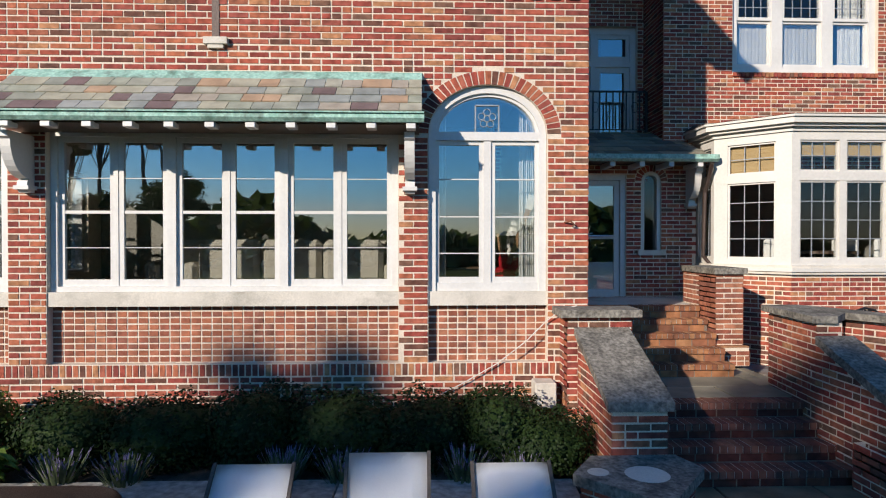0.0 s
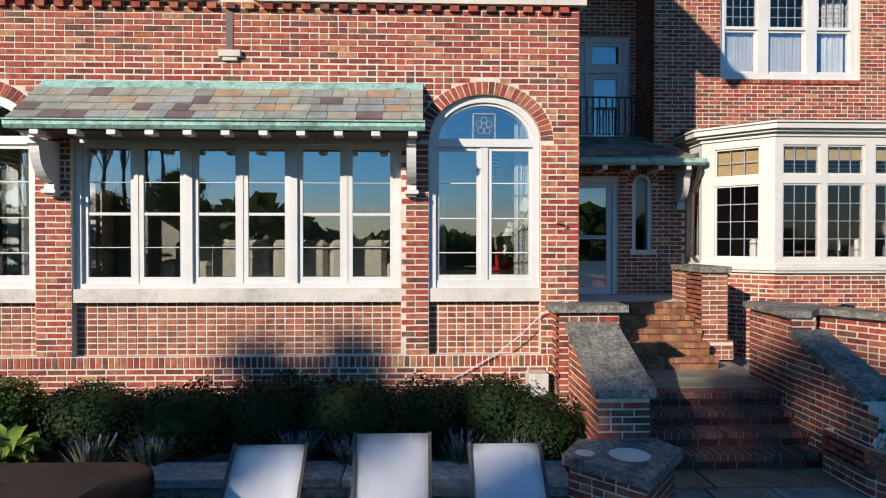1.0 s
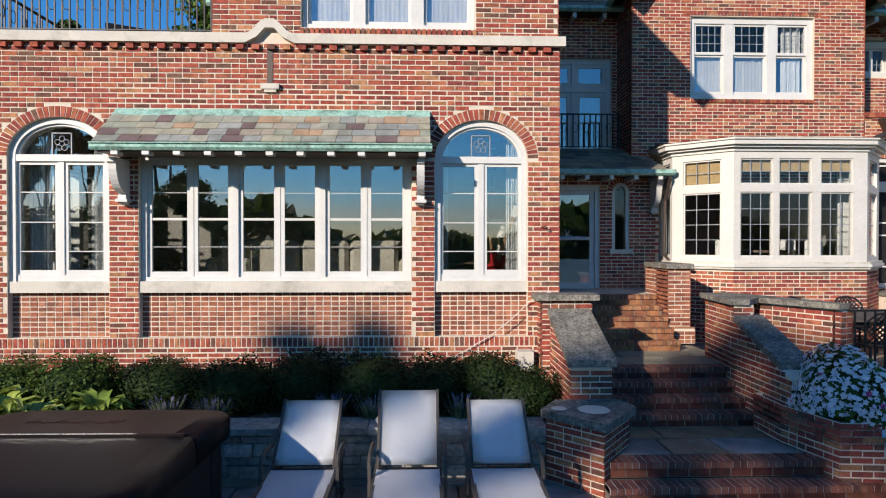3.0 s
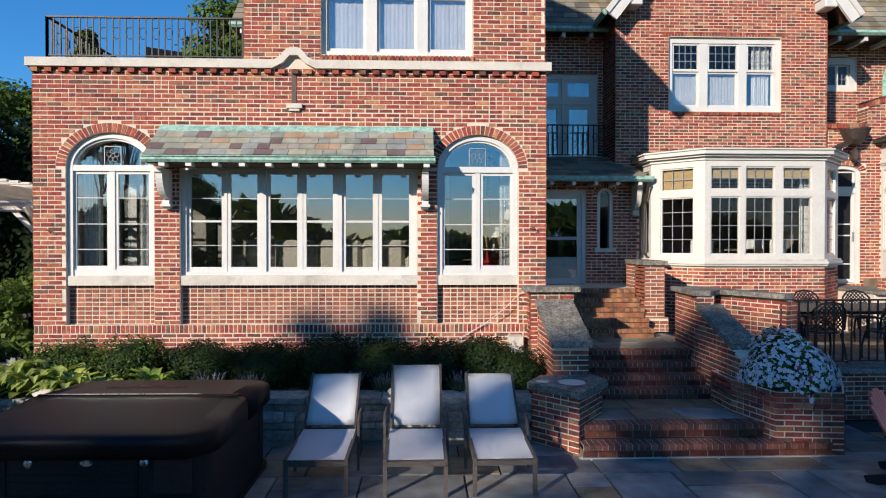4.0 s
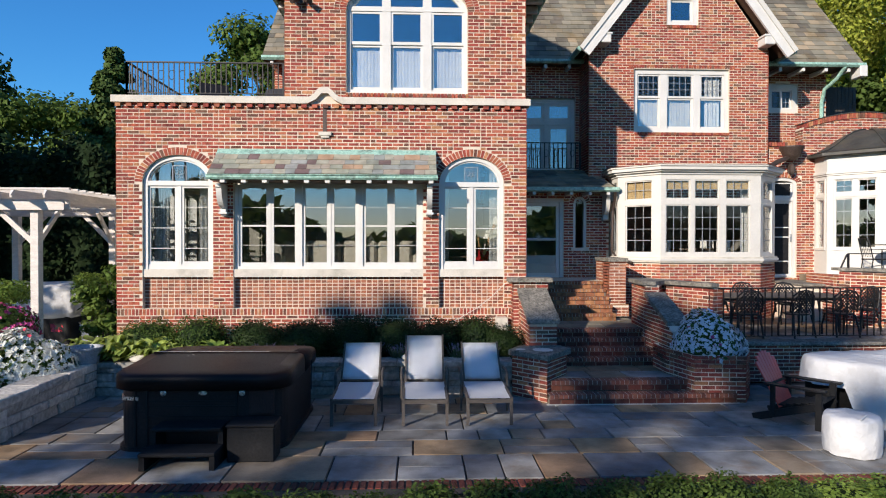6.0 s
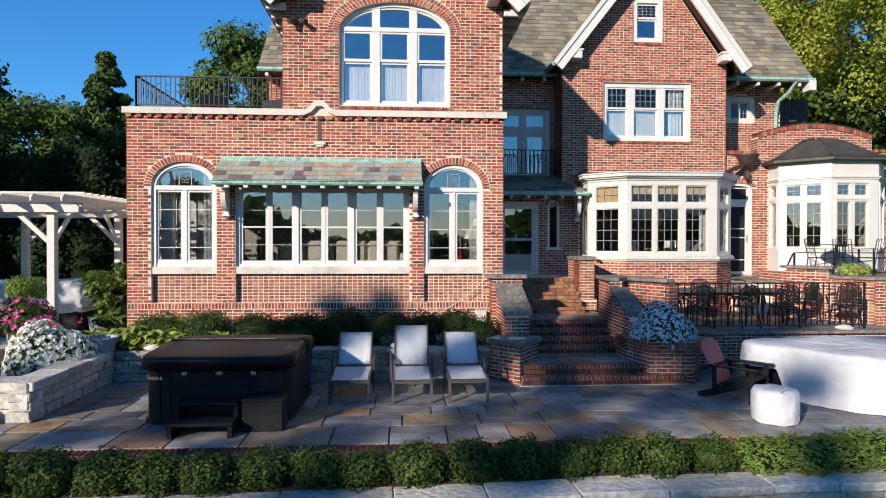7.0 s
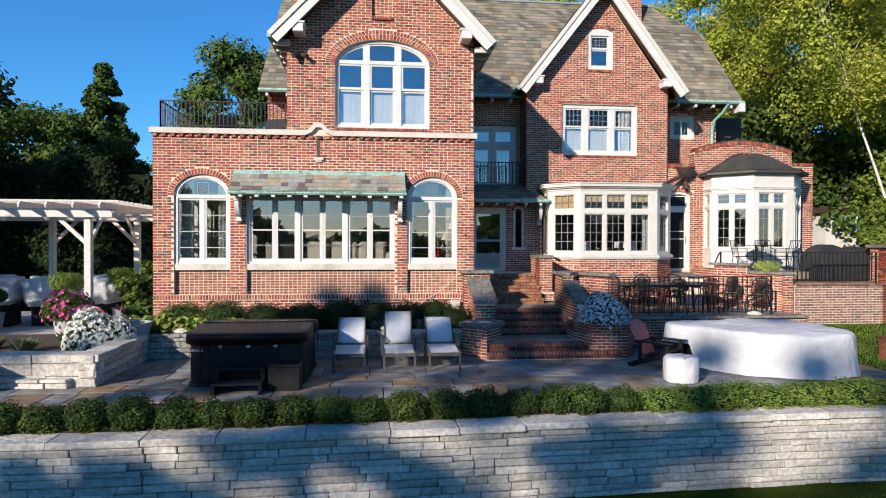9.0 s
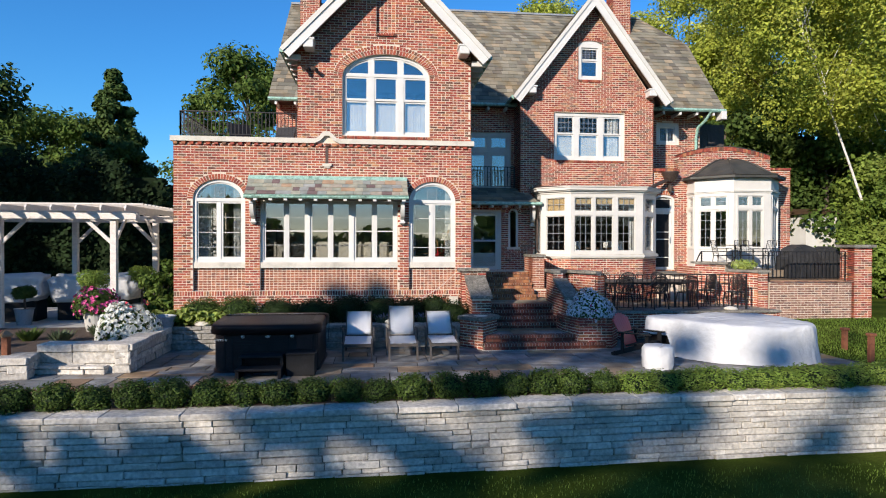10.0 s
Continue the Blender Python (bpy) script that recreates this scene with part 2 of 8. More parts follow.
YEW_AND_CORE = mat("yew_leaf_and_shade_core", [(0.007, 0.017, 0.005), (0.018, 0.034, 0.008)], scale=4, rough=0.6, bump=0, pieces=0.4, wear=0.2, spec=0.12)
HOSTA = mat("hosta_leaf", [(0.28, 0.36, 0.07), (0.40, 0.46, 0.12)], scale=6, rough=0.5, bump=0.1, pieces=0.3, trans=0.3)
MIDLEAF = mat("linden_leaf", [(0.055, 0.10, 0.02), (0.09, 0.145, 0.03), (0.14, 0.19, 0.045)], scale=0.6, rough=0.7, bump=0, pieces=0.4, wear=0.2, trans=0.3, spec=0.12)
TREELEAF = mat("tree_leaf", [(0.035, 0.07, 0.016), (0.06, 0.10, 0.024), (0.085, 0.125, 0.03)], scale=0.6, rough=0.6, bump=0, pieces=0.4, wear=0.2, trans=0.3, spec=0.12)
# maple leaf brightened in colour to read as foliage in full sun
SUNLEAF = mat("sunlit_maple_leaf", [(0.10, 0.16, 0.03), (0.17, 0.24, 0.045), (0.26, 0.31, 0.07)], scale=0.6, rough=0.6, bump=0, pieces=0.4, wear=0.2, trans=0.38, spec=0.12)
BIRCHLEAF = mat("birch_leaf", [(0.19, 0.24, 0.035), (0.35, 0.39, 0.065), (0.50, 0.51, 0.11)], scale=0.6, rough=0.6, bump=0, pieces=0.4, wear=0.2, trans=0.38, spec=0.12)
FIRLEAF = mat("conifer_leaf", [(0.04, 0.075, 0.02), (0.08, 0.12, 0.03)], scale=0.8, rough=0.7, bump=0, pieces=0.4, wear=0.2, spec=0.12)
BARK = mat("bark", [(0.07, 0.052, 0.04), (0.13, 0.10, 0.08)], scale=6, fine=30, rough=0.95, bump=1.0, stretch=(1, 1, 0.3))
BIRCHBARK = mat("birch_bark", [(0.55, 0.52, 0.47), (0.68, 0.65, 0.60)], scale=3, fine=20, rough=0.85, bump=0.4, wear_col=(0.07, 0.06, 0.05))
# white petals twice: a cool tint as in shade, a warm one as in sun
PETAL_W = mat("white_petal", [(0.74, 0.76, 0.80), (0.82, 0.82, 0.84)], scale=20, rough=0.7, bump=0, pieces=0.1, wear=0.05, trans=0.3)
PETAL_SUN = mat("sun_warmed_white_petal", [(0.74, 0.73, 0.64), (0.82, 0.81, 0.75)], scale=20, rough=0.7, bump=0, pieces=0.1, wear=0.05, trans=0.3)
FRESHLEAF = mat("fresh_leaf", [(0.10, 0.17, 0.03), (0.17, 0.25, 0.05), (0.22, 0.28, 0.06)], scale=5, rough=0.6, bump=0, pieces=0.35, wear=0.2, trans=0.3, spec=0.12)
# conifer leaf darkened: the deep shade behind the pergola is in this colour
SHADELEAF = mat("shaded_hedge_leaf", [(0.009, 0.02, 0.008), (0.018, 0.034, 0.012)], scale=0.8, rough=0.8, bump=0, pieces=0.4, wear=0.2, spec=0.08)
PETAL_R = mat("red_petal", [(0.55, 0.03, 0.05), (0.62, 0.06, 0.08)], scale=20, rough=0.7, bump=0, pieces=0.2, wear=0.1)
PETAL_P = mat("pink_petal", [(0.50, 0.04, 0.16), (0.62, 0.10, 0.26)], scale=20, rough=0.7, bump=0, pieces=0.2, wear=0.1)
PETAL_V = mat("violet_petal", [(0.14, 0.11, 0.24), (0.22, 0.18, 0.33)], scale=20, rough=0.7, bump=0, pieces=0.2, wear=0.1)
RUST = mat("rusty_steel", [(0.14, 0.045, 0.02), (0.22, 0.075, 0.035)], scale=12, rough=0.9, wear=0.3)
BAMBOO = mat("bamboo_blind", [(0.42, 0.28, 0.13), (0.52, 0.37, 0.19)], scale=5, fine=90, rough=0.8, stretch=(1, 1, 12), wear=0.25)
SILVER = mat("bright_metal", [(0.55, 0.55, 0.55), (0.65, 0.65, 0.65)], rough=0.3, metal=0.9, wear=0.05)
REDLACQ = mat("red_lacquer", [(0.32, 0.015, 0.02), (0.4, 0.02, 0.025)], rough=0.25, bump=0)
ZINC = mat("zinc_grey", [(0.22, 0.24, 0.26), (0.30, 0.32, 0.34)], scale=4, rough=0.6, metal=0.2)
CONCRETE = mat("pale_concrete", [(0.40, 0.385, 0.35), (0.5, 0.48, 0.44)], scale=4, fine=70, rough=0.9, wear=0.15, spec=0.15)


def glass_material(name, tint, gloss):
    m, n, l, b = nodes_of(name)
    n.remove(b)
    tr, gl, mx = n.new("ShaderNodeBsdfTransparent"), n.new("ShaderNodeBsdfGlossy"), n.new("ShaderNodeMixShader")
    lw, pw, fr = n.new("ShaderNodeLayerWeight"), n.new("ShaderNodeMath"), n.new("ShaderNodeMapRange")
    lw.inputs["Blend"].default_value = 0.5
    pw.operation = "POWER"
    pw.inputs[1].default_value = 5.0
    fr.inputs["To Min"].default_value = gloss
    l.new(lw.outputs["Facing"], pw.inputs[0]), l.new(pw.outputs[0], fr.inputs[0])
    tr.inputs[0].default_value = (*tint, 1)
    gl.inputs["Roughness"].default_value = 0.0
    l.new(fr.outputs[0], mx.inputs[0]), l.new(tr.outputs[0], mx.inputs[1]), l.new(gl.outputs[0], mx.inputs[2])
    ge, nz, bp = n.new("ShaderNodeNewGeometry"), n.new("ShaderNodeTexNoise"), n.new("ShaderNodeBump")
    nz.inputs["Scale"].default_value = 1.6
    bp.inputs["Strength"].default_value, bp.inputs["Distance"].default_value = 0.05, 0.02
    l.new(ge.outputs["Position"], nz.inputs[0]), l.new(nz.outputs[0], bp.inputs["Height"]), l.new(bp.outputs[0], gl.inputs["Normal"])
    l.new(mx.outputs[0], n["Material Output"].inputs[0])
    return m


GLASS = glass_material("window_glass", (0.92, 0.95, 0.95), 0.24)
LEADED = glass_material("old_window_glass", (0.85, 0.87, 0.87), 0.05)


# ---------------------------------------------------------------- mesh helpers
def thing(name, label, category, at=(0, 0, 0), group="", kind="", rz=0.0):
    e = new(name)
    e.empty_display_size = 0.2
    e.location, e.rotation_euler = at, (0, 0, radians(rz))
    return tagged(e, label, category, group, kind)


def part(name, bm, material, parent=None, label="", smooth=False, kind=""):
    """One mesh object; its coordinates are those of the thing it belongs to."""
    if isinstance(bm, bpy.types.Mesh):
        me = bm
    else:
        me = bpy.data.meshes.new(name)
        bmesh.ops.recalc_face_normals(bm, faces=bm.faces[:])
        bm.to_mesh(me)
        bm.free()
    if smooth:
        me.polygons.foreach_set("use_smooth", [True] * len(me.polygons))
    if material is not None and not me.materials:
        me.materials.append(material)
    ob = new(name, me)
    ob.parent = parent
    return tagged(ob, label, kind=kind)


def weld(verts, faces):
    """Shares the corners that lie on one another and drops the faces between joined blocks."""
    key, out, new_faces, seen = {}, [], [], {}
    idx = []
    for v in verts:
        k = tuple(round(c, 4) for c in v)
        if k not in key:
            key[k] = len(out)
            out.append(v)
        idx.append(key[k])
    for f in faces:
        g = tuple(idx[i] for i in f)
        seen.setdefault(frozenset(g), []).append(g)
    return out, [g[0] for g in seen.values() if len(g) == 1 and len(set(g[0])) > 2]


def raw(name, verts, faces, material):
    me = bpy.data.meshes.new(name)
    me.from_pydata(verts, [], faces)
    me.materials.append(material)
    return me


def B():
    return bmesh.new()


def box(bm, x0, x1, y0, y1, z0, z1, bev=0.0, m=None):
    vs = [bm.verts.new(((x0, x1)[i], (y0, y1)[j], (z0, z1)[k])) for i in (0, 1) for j in (0, 1) for k in (0, 1)]
    fs = [bm.faces.new([vs[a] for a in f]) for f in ((0, 1, 3, 2), (4, 6, 7, 5), (0, 4, 5, 1), (2, 3, 7, 6), (0, 2, 6, 4), (1, 5, 7, 3))]
    if bev:
        es = list({e for f in fs for e in f.edges})
        r = bmesh.ops.bevel(bm, geom=es, offset=bev, segments=1, affect="EDGES", profile=0.5)
        vs = list({v for f in r["faces"] for v in f.verts} | {v for v in vs if v.is_valid})
    if m is not None:
        bmesh.ops.transform(bm, matrix=m, verts=vs)
    return bm


def prism(bm, pts, z0, z1, axis="z"):
    """A polygon of (a, b) extruded along an axis: z: (x, y); y: (x, z); x: (y, z)."""
    def p(a, b, c):
        return {"z": (a, b, c), "y": (a, c, b), "x": (c, a, b)}[axis]
    lo = [bm.verts.new(p(a, b, z0)) for a, b in pts]
    hi = [bm.verts.new(p(a, b, z1)) for a, b in pts]
    k = len(pts)
    bm.faces.new(lo[::-1]), bm.faces.new(hi)
    for i in range(k):
        bm.faces.new((lo[i], lo[(i + 1) % k], hi[(i + 1) % k], hi[i]))
    return bm


def tube(bm, pts, r, n=8, r1=None):
    """A round bar through points, tapering from r to r1."""
    pts = [Vector(p) for p in pts]
    r1 = r if r1 is None else r1
    rings = []
    for i, p in enumerate(pts):
        d = (pts[min(i + 1, len(pts) - 1)] - pts[max(i - 1, 0)]).normalized()
        a = d.orthogonal().normalized() if i == 0 else (prev - d * prev.dot(d)).normalized()
        prev = a
        c = d.cross(a)
        rr = r + (r1 - r) * i / (len(pts) - 1)
        rings.append([bm.verts.new(p + (a * math.cos(2 * math.pi * k / n) + c * math.sin(2 * math.pi * k / n)) * rr) for k in range(n)])
    for u, v in zip(rings, rings[1:]):
        for k in range(n):
            bm.faces.new((u[k], u[(k + 1) % n], v[(k + 1) % n], v[k]))
    bm.faces.new(rings[0][::-1]), bm.faces.new(rings[-1])
    return bm


def bar(bm, p, q, w, h):
    """A square bar from p to q."""
    p, q = Vector(p), Vector(q)
    d = (q - p).normalized()
    a = d.cross(Vector((0, 0, 1)))
    a = Vector((1, 0, 0)) if a.length < 1e-4 else a.normalized()
    c = a.cross(d)
    vs = [bm.verts.new(e + a * s * w / 2 + c * t * h / 2) for e in (p, q) for s, t in ((-1, -1), (1, -1), (1, 1), (-1, 1))]
    for f in ((0, 1, 2, 3), (7, 6, 5, 4), (0, 4, 5, 1), (1, 5, 6, 2), (2, 6, 7, 3), (3, 7, 4, 0)):
        bm.faces.new([vs[i] for i in f])
    return bm


def lathe(bm, profile, n=24, at=(0, 0)):
    rings = [[bm.verts.new((at[0] + r * math.cos(2 * math.pi * k / n), at[1] + r * math.sin(2 * math.pi * k / n), z)) for k in range(n)] for r, z in profile]
    for u, v in zip(rings, rings[1:]):
        for k in range(n):
            bm.faces.new((u[k], u[(k + 1) % n], v[(k + 1) % n], v[k]))
    bm.faces.new(rings[0][::-1]), bm.faces.new(rings[-1])
    return bm


class Frame:
    """A wall's own axes: u along it, n out of it, z up."""
    def __init__(self, o, u):
        self.o, self.u = Vector((*o, 0)), Vector((*u, 0)).normalized()
        self.n = Vector((self.u.y, -self.u.x, 0))

    def p(self, u, n, z):
        v = self.o + self.u * u + self.n * n
        return (v.x, v.y, z)

    def matrix(self, u, n, z):
        return Matrix(((self.u.x, -self.n.x, 0, self.p(u, n, z)[0]), (self.u.y, -self.n.y, 0, self.p(u, n, z)[1]), (0, 0, 1, z), (0, 0, 0, 1)))


HEX = ((0, 1, 2, 3), (7, 6, 5, 4), (0, 4, 5, 1), (1, 5, 6, 2), (2, 6, 7, 3), (3, 7, 4, 0))


def hexa(vs, fs, eight, back=True):
    b = len(vs)
    vs.extend(eight)
    fs.extend(tuple(b + i for i in f) for k, f in enumerate(HEX) if back or k != 1)


def fbox(fr, vs, fs, u0, u1, n0, n1, z0, z1, back=True):
    """A box in a wall's axes; n1 is the outer face."""
    hexa(vs, fs, [fr.p(u0, n1, z0), fr.p(u1, n1, z0), fr.p(u1, n1, z1), fr.p(u0, n1, z1), fr.p(u0, n0, z0), fr.p(u1, n0, z0), fr.p(u1, n0, z1), fr.p(u0, n0, z1)], back)


def hole(u0, u1, z0, zs, rise=0.0):
    return (u0, u1, z0, zs, rise)


def hole_top(h, u):
    u0, u1, z0, zs, rise = h
    c, w = (u0 + u1) / 2, (u1 - u0) / 2
    return zs + (rise * math.sqrt(max(0, 1 - ((u - c) / w) ** 2)) if rise else 0)


def slab(fr, u0, u1, z0, top, holes, n0, n1):
    """The body of a wall with its openings cut through; top: its (u, z) outline."""
    cuts = {u0, u1} | {u for u, _ in top if u0 < u < u1}
    for h in holes:
        k = 16 if h[4] else 1
        cuts |= {h[0] + (h[1] - h[0]) * (0.5 - 0.5 * math.cos(math.pi * i / k)) for i in range(k + 1)}
    cuts = sorted(c for c in cuts if u0 <= c <= u1)
    tu, tz = [u for u, _ in top], [z for _, z in top]
    vs, fs = [], []
    for a, b in zip(cuts, cuts[1:]):
        if b - a < 1e-4:
            continue
        mid, lo = (a + b) / 2, (z0, z0)
        for h in sorted((h for h in holes if h[0] < mid < h[1]), key=lambda h: h[2]):
            if h[2] > lo[0] + 1e-4:
                hexa(vs, fs, [fr.p(a, n1, lo[0]), fr.p(b, n1, lo[1]), fr.p(b, n1, h[2]), fr.p(a, n1, h[2]), fr.p(a, n0, lo[0]), fr.p(b, n0, lo[1]), fr.p(b, n0, h[2]), fr.p(a, n0, h[2])])
            lo = (hole_top(h, a), hole_top(h, b))
        ta, tb = np.interp(a, tu, tz), np.interp(b, tu, tz)
        if ta > lo[0] + 1e-4 or tb > lo[1] + 1e-4:
            hexa(vs, fs, [fr.p(a, n1, lo[0]), fr.p(b, n1, lo[1]), fr.p(b, n1, tb), fr.p(a, n1, ta), fr.p(a, n0, lo[0]), fr.p(b, n0, lo[1]), fr.p(b, n0, tb), fr.p(a, n0, ta)])
    return vs, fs


COURSE, LONG, JOINT = 0.0677, 0.213, 0.0165


def lay_bricks(u0, u1, z0, top, holes, stack=0.0, rng=RND):
    """Courses of bricks round the openings, as (u0, u1, z0, z1, whole)."""
    tu, tz = np.array([u for u, _ in top]), np.array([z for _, z in top])
    us = np.linspace(u0, u1, 500)
    tops = np.interp(us, tu, tz)
    out, row = [], 0
    z = z0
    while z < max(tz) - 0.02:
        za, zb = z + JOINT / 2, z + COURSE - JOINT / 2
        ok = us[tops >= zb - 0.012]
        if len(ok) > 2:
            spans = [(ok[0], ok[-1])]
            for h in holes:
                if zb <= h[2] + 0.01 or za >= h[3] + h[4] - 0.005:
                    continue
                c, w = (h[0] + h[1]) / 2, (h[1] - h[0]) / 2
                if h[4] and za > h[3]:
                    w *= math.sqrt(max(0, 1 - ((za - h[3]) / h[4]) ** 2))
                nxt = []
                for a, b in spans:
                    if c + w <= a or c - w >= b:
                        nxt.append((a, b))
                    else:
                        if c - w - a > 0.02:
                            nxt.append((a, c - w))
                        if b - c - w > 0.02:
                            nxt.append((c + w, b))
                spans = nxt
            for a, b in spans:
                if stack:
                    k = max(1, round((b - a) / stack))
                    out += [(a + (b - a) * i / k + JOINT / 2, a + (b - a) * (i + 1) / k - JOINT / 2, za, zb, False) for i in range(k)]
                    continue
                u = u0 + (row % 2) * LONG / 2 - LONG
                while u < b:
                    lens = [LONG]
                    if rng.random() < 0.16:
                        lens = [LONG / 2, LONG / 2]
                    for ln in lens:
                        p = (a if 0 < u - a < 0.05 else max(a, u)) + JOINT / 2
                        q = (b if 0 < b - u - ln < 0.05 else min(b, u + ln)) - JOINT / 2
                        if q - p > 0.039:
                            out.append((p, q, za, zb, ln == LONG and abs(q - p - LONG + JOINT) < 0.002))
                        u += ln
        z += COURSE
        row += 1
    return out


BRICK_MESH = {}


def brick_unit(material):
    if material.name not in BRICK_MESH:
        l, h = LONG - JOINT, COURSE - JOINT
        vs = [(x, y, z) for y in (-0.006, 0.02) for x, z in ((0, 0), (l, 0), (l, h), (0, h))]
        c = 0.003
        vs[:4] = [(c, -0.006, c), (l - c, -0.006, c), (l - c, -0.006, h - c), (c, -0.006, h - c)]
        BRICK_MESH[material.name] = raw("brick", vs, HEX, material)
    return BRICK_MESH[material.name]


def wall(name, parent, fr, u0, u1, z0, z1, holes=(), top=None, thick=0.3, bricks=True, near=None, material=BRICK, label="", stack=0.0, body=MORTAR, over=()):
    top = top or [(u0, z1), (u1, z1)]
    w = part(name, raw(name, *weld(*slab(fr, u0, u1, z0, top, list(holes), -thick, 0.0)), body), None, parent, label)
    if bricks:
        vs, fs, single = [], [], []
        for a, b, c, d, whole in lay_bricks(u0, u1, z0, top, [*holes, *over], stack):
            if near and whole and len(single) < 300 and near[0] < a < near[1] and near[2] < c < near[3]:
                single.append((a, c))
            else:
                j = [RND.uniform(-0.002, 0.002) for _ in range(4)]
                a, b = (u0 - 0.0065 if a - u0 < 0.012 else a), (u1 + 0.0065 if u1 - b < 0.012 else b)
                fbox(fr, vs, fs, a + j[0], b + j[1], -0.01, 0.006 + RND.uniform(-0.002, 0.002), c + j[2], d + j[3], False)
        part("brickwork", raw("brickwork", vs, fs, material), None, w, kind="stuff")
        PIECES.append((w, fr, single, material))
    return w


PIECES = []


def ring(parent, fr, c, zs, half, rise, width, count, material=BRICK, n1=0.006, name="arch_brick", sweep=(0.0, math.pi)):
    """A ring of bricks on edge round an arch."""
    vs, fs = [], []
    for i in range(count):
        a0, a1 = (sweep[0] + (sweep[1] - sweep[0]) * (i + k) / count for k in (0.1, 0.9))
        q = []
        for n in (n1, -0.01):
            for a, g in ((a0, 0), (a1, 0), (a1, width), (a0, width)):
                q.append(fr.p(c + math.cos(a) * (half + g), n, zs + math.sin(a) * (rise + g)))
        hexa(vs, fs, q, False)
    return part(name, raw(name, vs, fs, material), None, parent, kind="stuff")


def soldier(parent, fr, u0, u1, z0, z1, n1=0.006, step=COURSE, material=BRICK, name="soldier_course"):
    vs, fs = [], []
    k = max(1, round((u1 - u0) / step))
    for i in range(k):
        a, b = u0 + (u1 - u0) * i / k, u0 + (u1 - u0) * (i + 1) / k
        fbox(fr, vs, fs, a + JOINT / 2, b - JOINT / 2, -0.01, n1 + RND.uniform(-0.002, 0.002), z0 + JOINT / 2, z1 - JOINT / 2)
    return part(name, raw(name, vs, fs, material), None, parent, kind="stuff")


def fpart(name, fr, boxes, material, parent, label=""):
    vs, fs = [], []
    for b in boxes:
        fbox(fr, vs, fs, *b)
    return part(name, raw(name, vs, fs, material), None, parent, label)


def frame_ring(name, fr, u0, u1, z0, z1, w, top, foot, n0, n1, material, parent, label=""):
    """A rectangular frame in one piece: sides of width w, a head and a foot."""
    out, inn = [(u0, z0), (u1, z0), (u1, z1), (u0, z1)], [(u0 + w, z0 + foot), (u1 - w, z0 + foot), (u1 - w, z1 - top), (u0 + w, z1 - top)]
    vs, fs = [], []
    for i in range(4):
        a, b, c, d = out[i], out[(i + 1) % 4], inn[(i + 1) % 4], inn[i]
        hexa(vs, fs, [fr.p(q[0], n, q[1]) for n in (n1, n0) for q in (a, b, c, d)])
    return part(name, raw(name, *weld(vs, fs), material), None, parent, label)


def arch_band(fr, c, zs, half, rise, w, n0, n1, z0, steps=24):
    """A frame of width w: two jambs from z0 and the arch over them."""
    outer = [(c - half, z0)] + [(c - half * math.cos(math.pi * i / steps), zs + rise * math.sin(math.pi * i / steps)) for i in range(steps + 1)] + [(c + half, z0)]
    inner = [(c - half + w, z0)] + [(c - (half - w) * math.cos(math.pi * i / steps), zs + (rise - w) * math.sin(math.pi * i / steps)) for i in range(steps + 1)] + [(c + half - w, z0)]
    vs, fs = [], []
    for (a, b), (d, e) in zip(zip(outer, outer[1:]), zip(inner, inner[1:])):
        hexa(vs, fs, [fr.p(a[0], n1, a[1]), fr.p(b[0], n1, b[1]), fr.p(e[0], n1, e[1]), fr.p(d[0], n1, d[1]), fr.p(a[0], n0, a[1]), fr.p(b[0], n0, b[1]), fr.p(e[0], n0, e[1]), fr.p(d[0], n0, d[1])])
    return weld(vs, fs)


def pane(parent, fr, pts, n, material=GLASS, name="pane"):
    """A sheet of glass with the outline pts (u, z)."""
    vs = [fr.p(u, n, z) for u, z in pts] + [fr.p(u, n - 0.006, z) for u, z in pts]
    k = len(pts)
    fs = [tuple(range(k)), tuple(range(2 * k - 1, k - 1, -1))] + [(i, i + k, (i + 1) % k + k, (i + 1) % k) for i in range(k)]
    ob = part(name, raw(name, vs, fs, material), None, parent)
    ob.visible_shadow = False
    return ob


def rect(u0, u1, z0, z1):
    return [(u0, z0), (u1, z0), (u1, z1), (u0, z1)]


# ---------------------------------------------------------------- the house
house = thing("house", "two-storey red brick house with white windows and slate roofs", "house")
FRONT = Frame((0, 6.45), (1, 0))
PANEL = Frame((0, 6.56), (1, 0))
GABLE = Frame((0, 10.0), (1, 0))
RECESS = Frame((0, 10.9), (1, 0))
ENTRY = Frame((0, 9.75), (1, 0))
MAIN = Frame((0, 11.3), (1, 0))
LOWER = Frame((0, 10.1), (1, 0))
WX0, WX1 = -6.05, 1.76
LW, CW, RW = (-5.57, -4.25), (-3.86, -0.244), (0.07, 1.33)
ARCH_S, ARCH_R = 3.66, 0.52

# -- single-storey wing
wing_holes = [hole(*LW, 1.25, ARCH_S, ARCH_R), hole(*CW, 1.25, 3.72), hole(*RW, 1.25, ARCH_S, ARCH_R)]
wing = wall("wing_wall", house, FRONT, WX0, WX1, 0.37, 5.16, wing_holes, near=(-4.3, 1.8, 0.95, 4.6), over=[hole(LW[0] - 0.14, LW[1] + 0.14, ARCH_S, ARCH_S, ARCH_R + 0.14), hole(RW[0] - 0.14, RW[1] + 0.14, ARCH_S, ARCH_S, ARCH_R + 0.14), hole(WX0 - 1, WX1 + 1, 1.115, 1.25)], label="front wall of mixed red and brown brick")
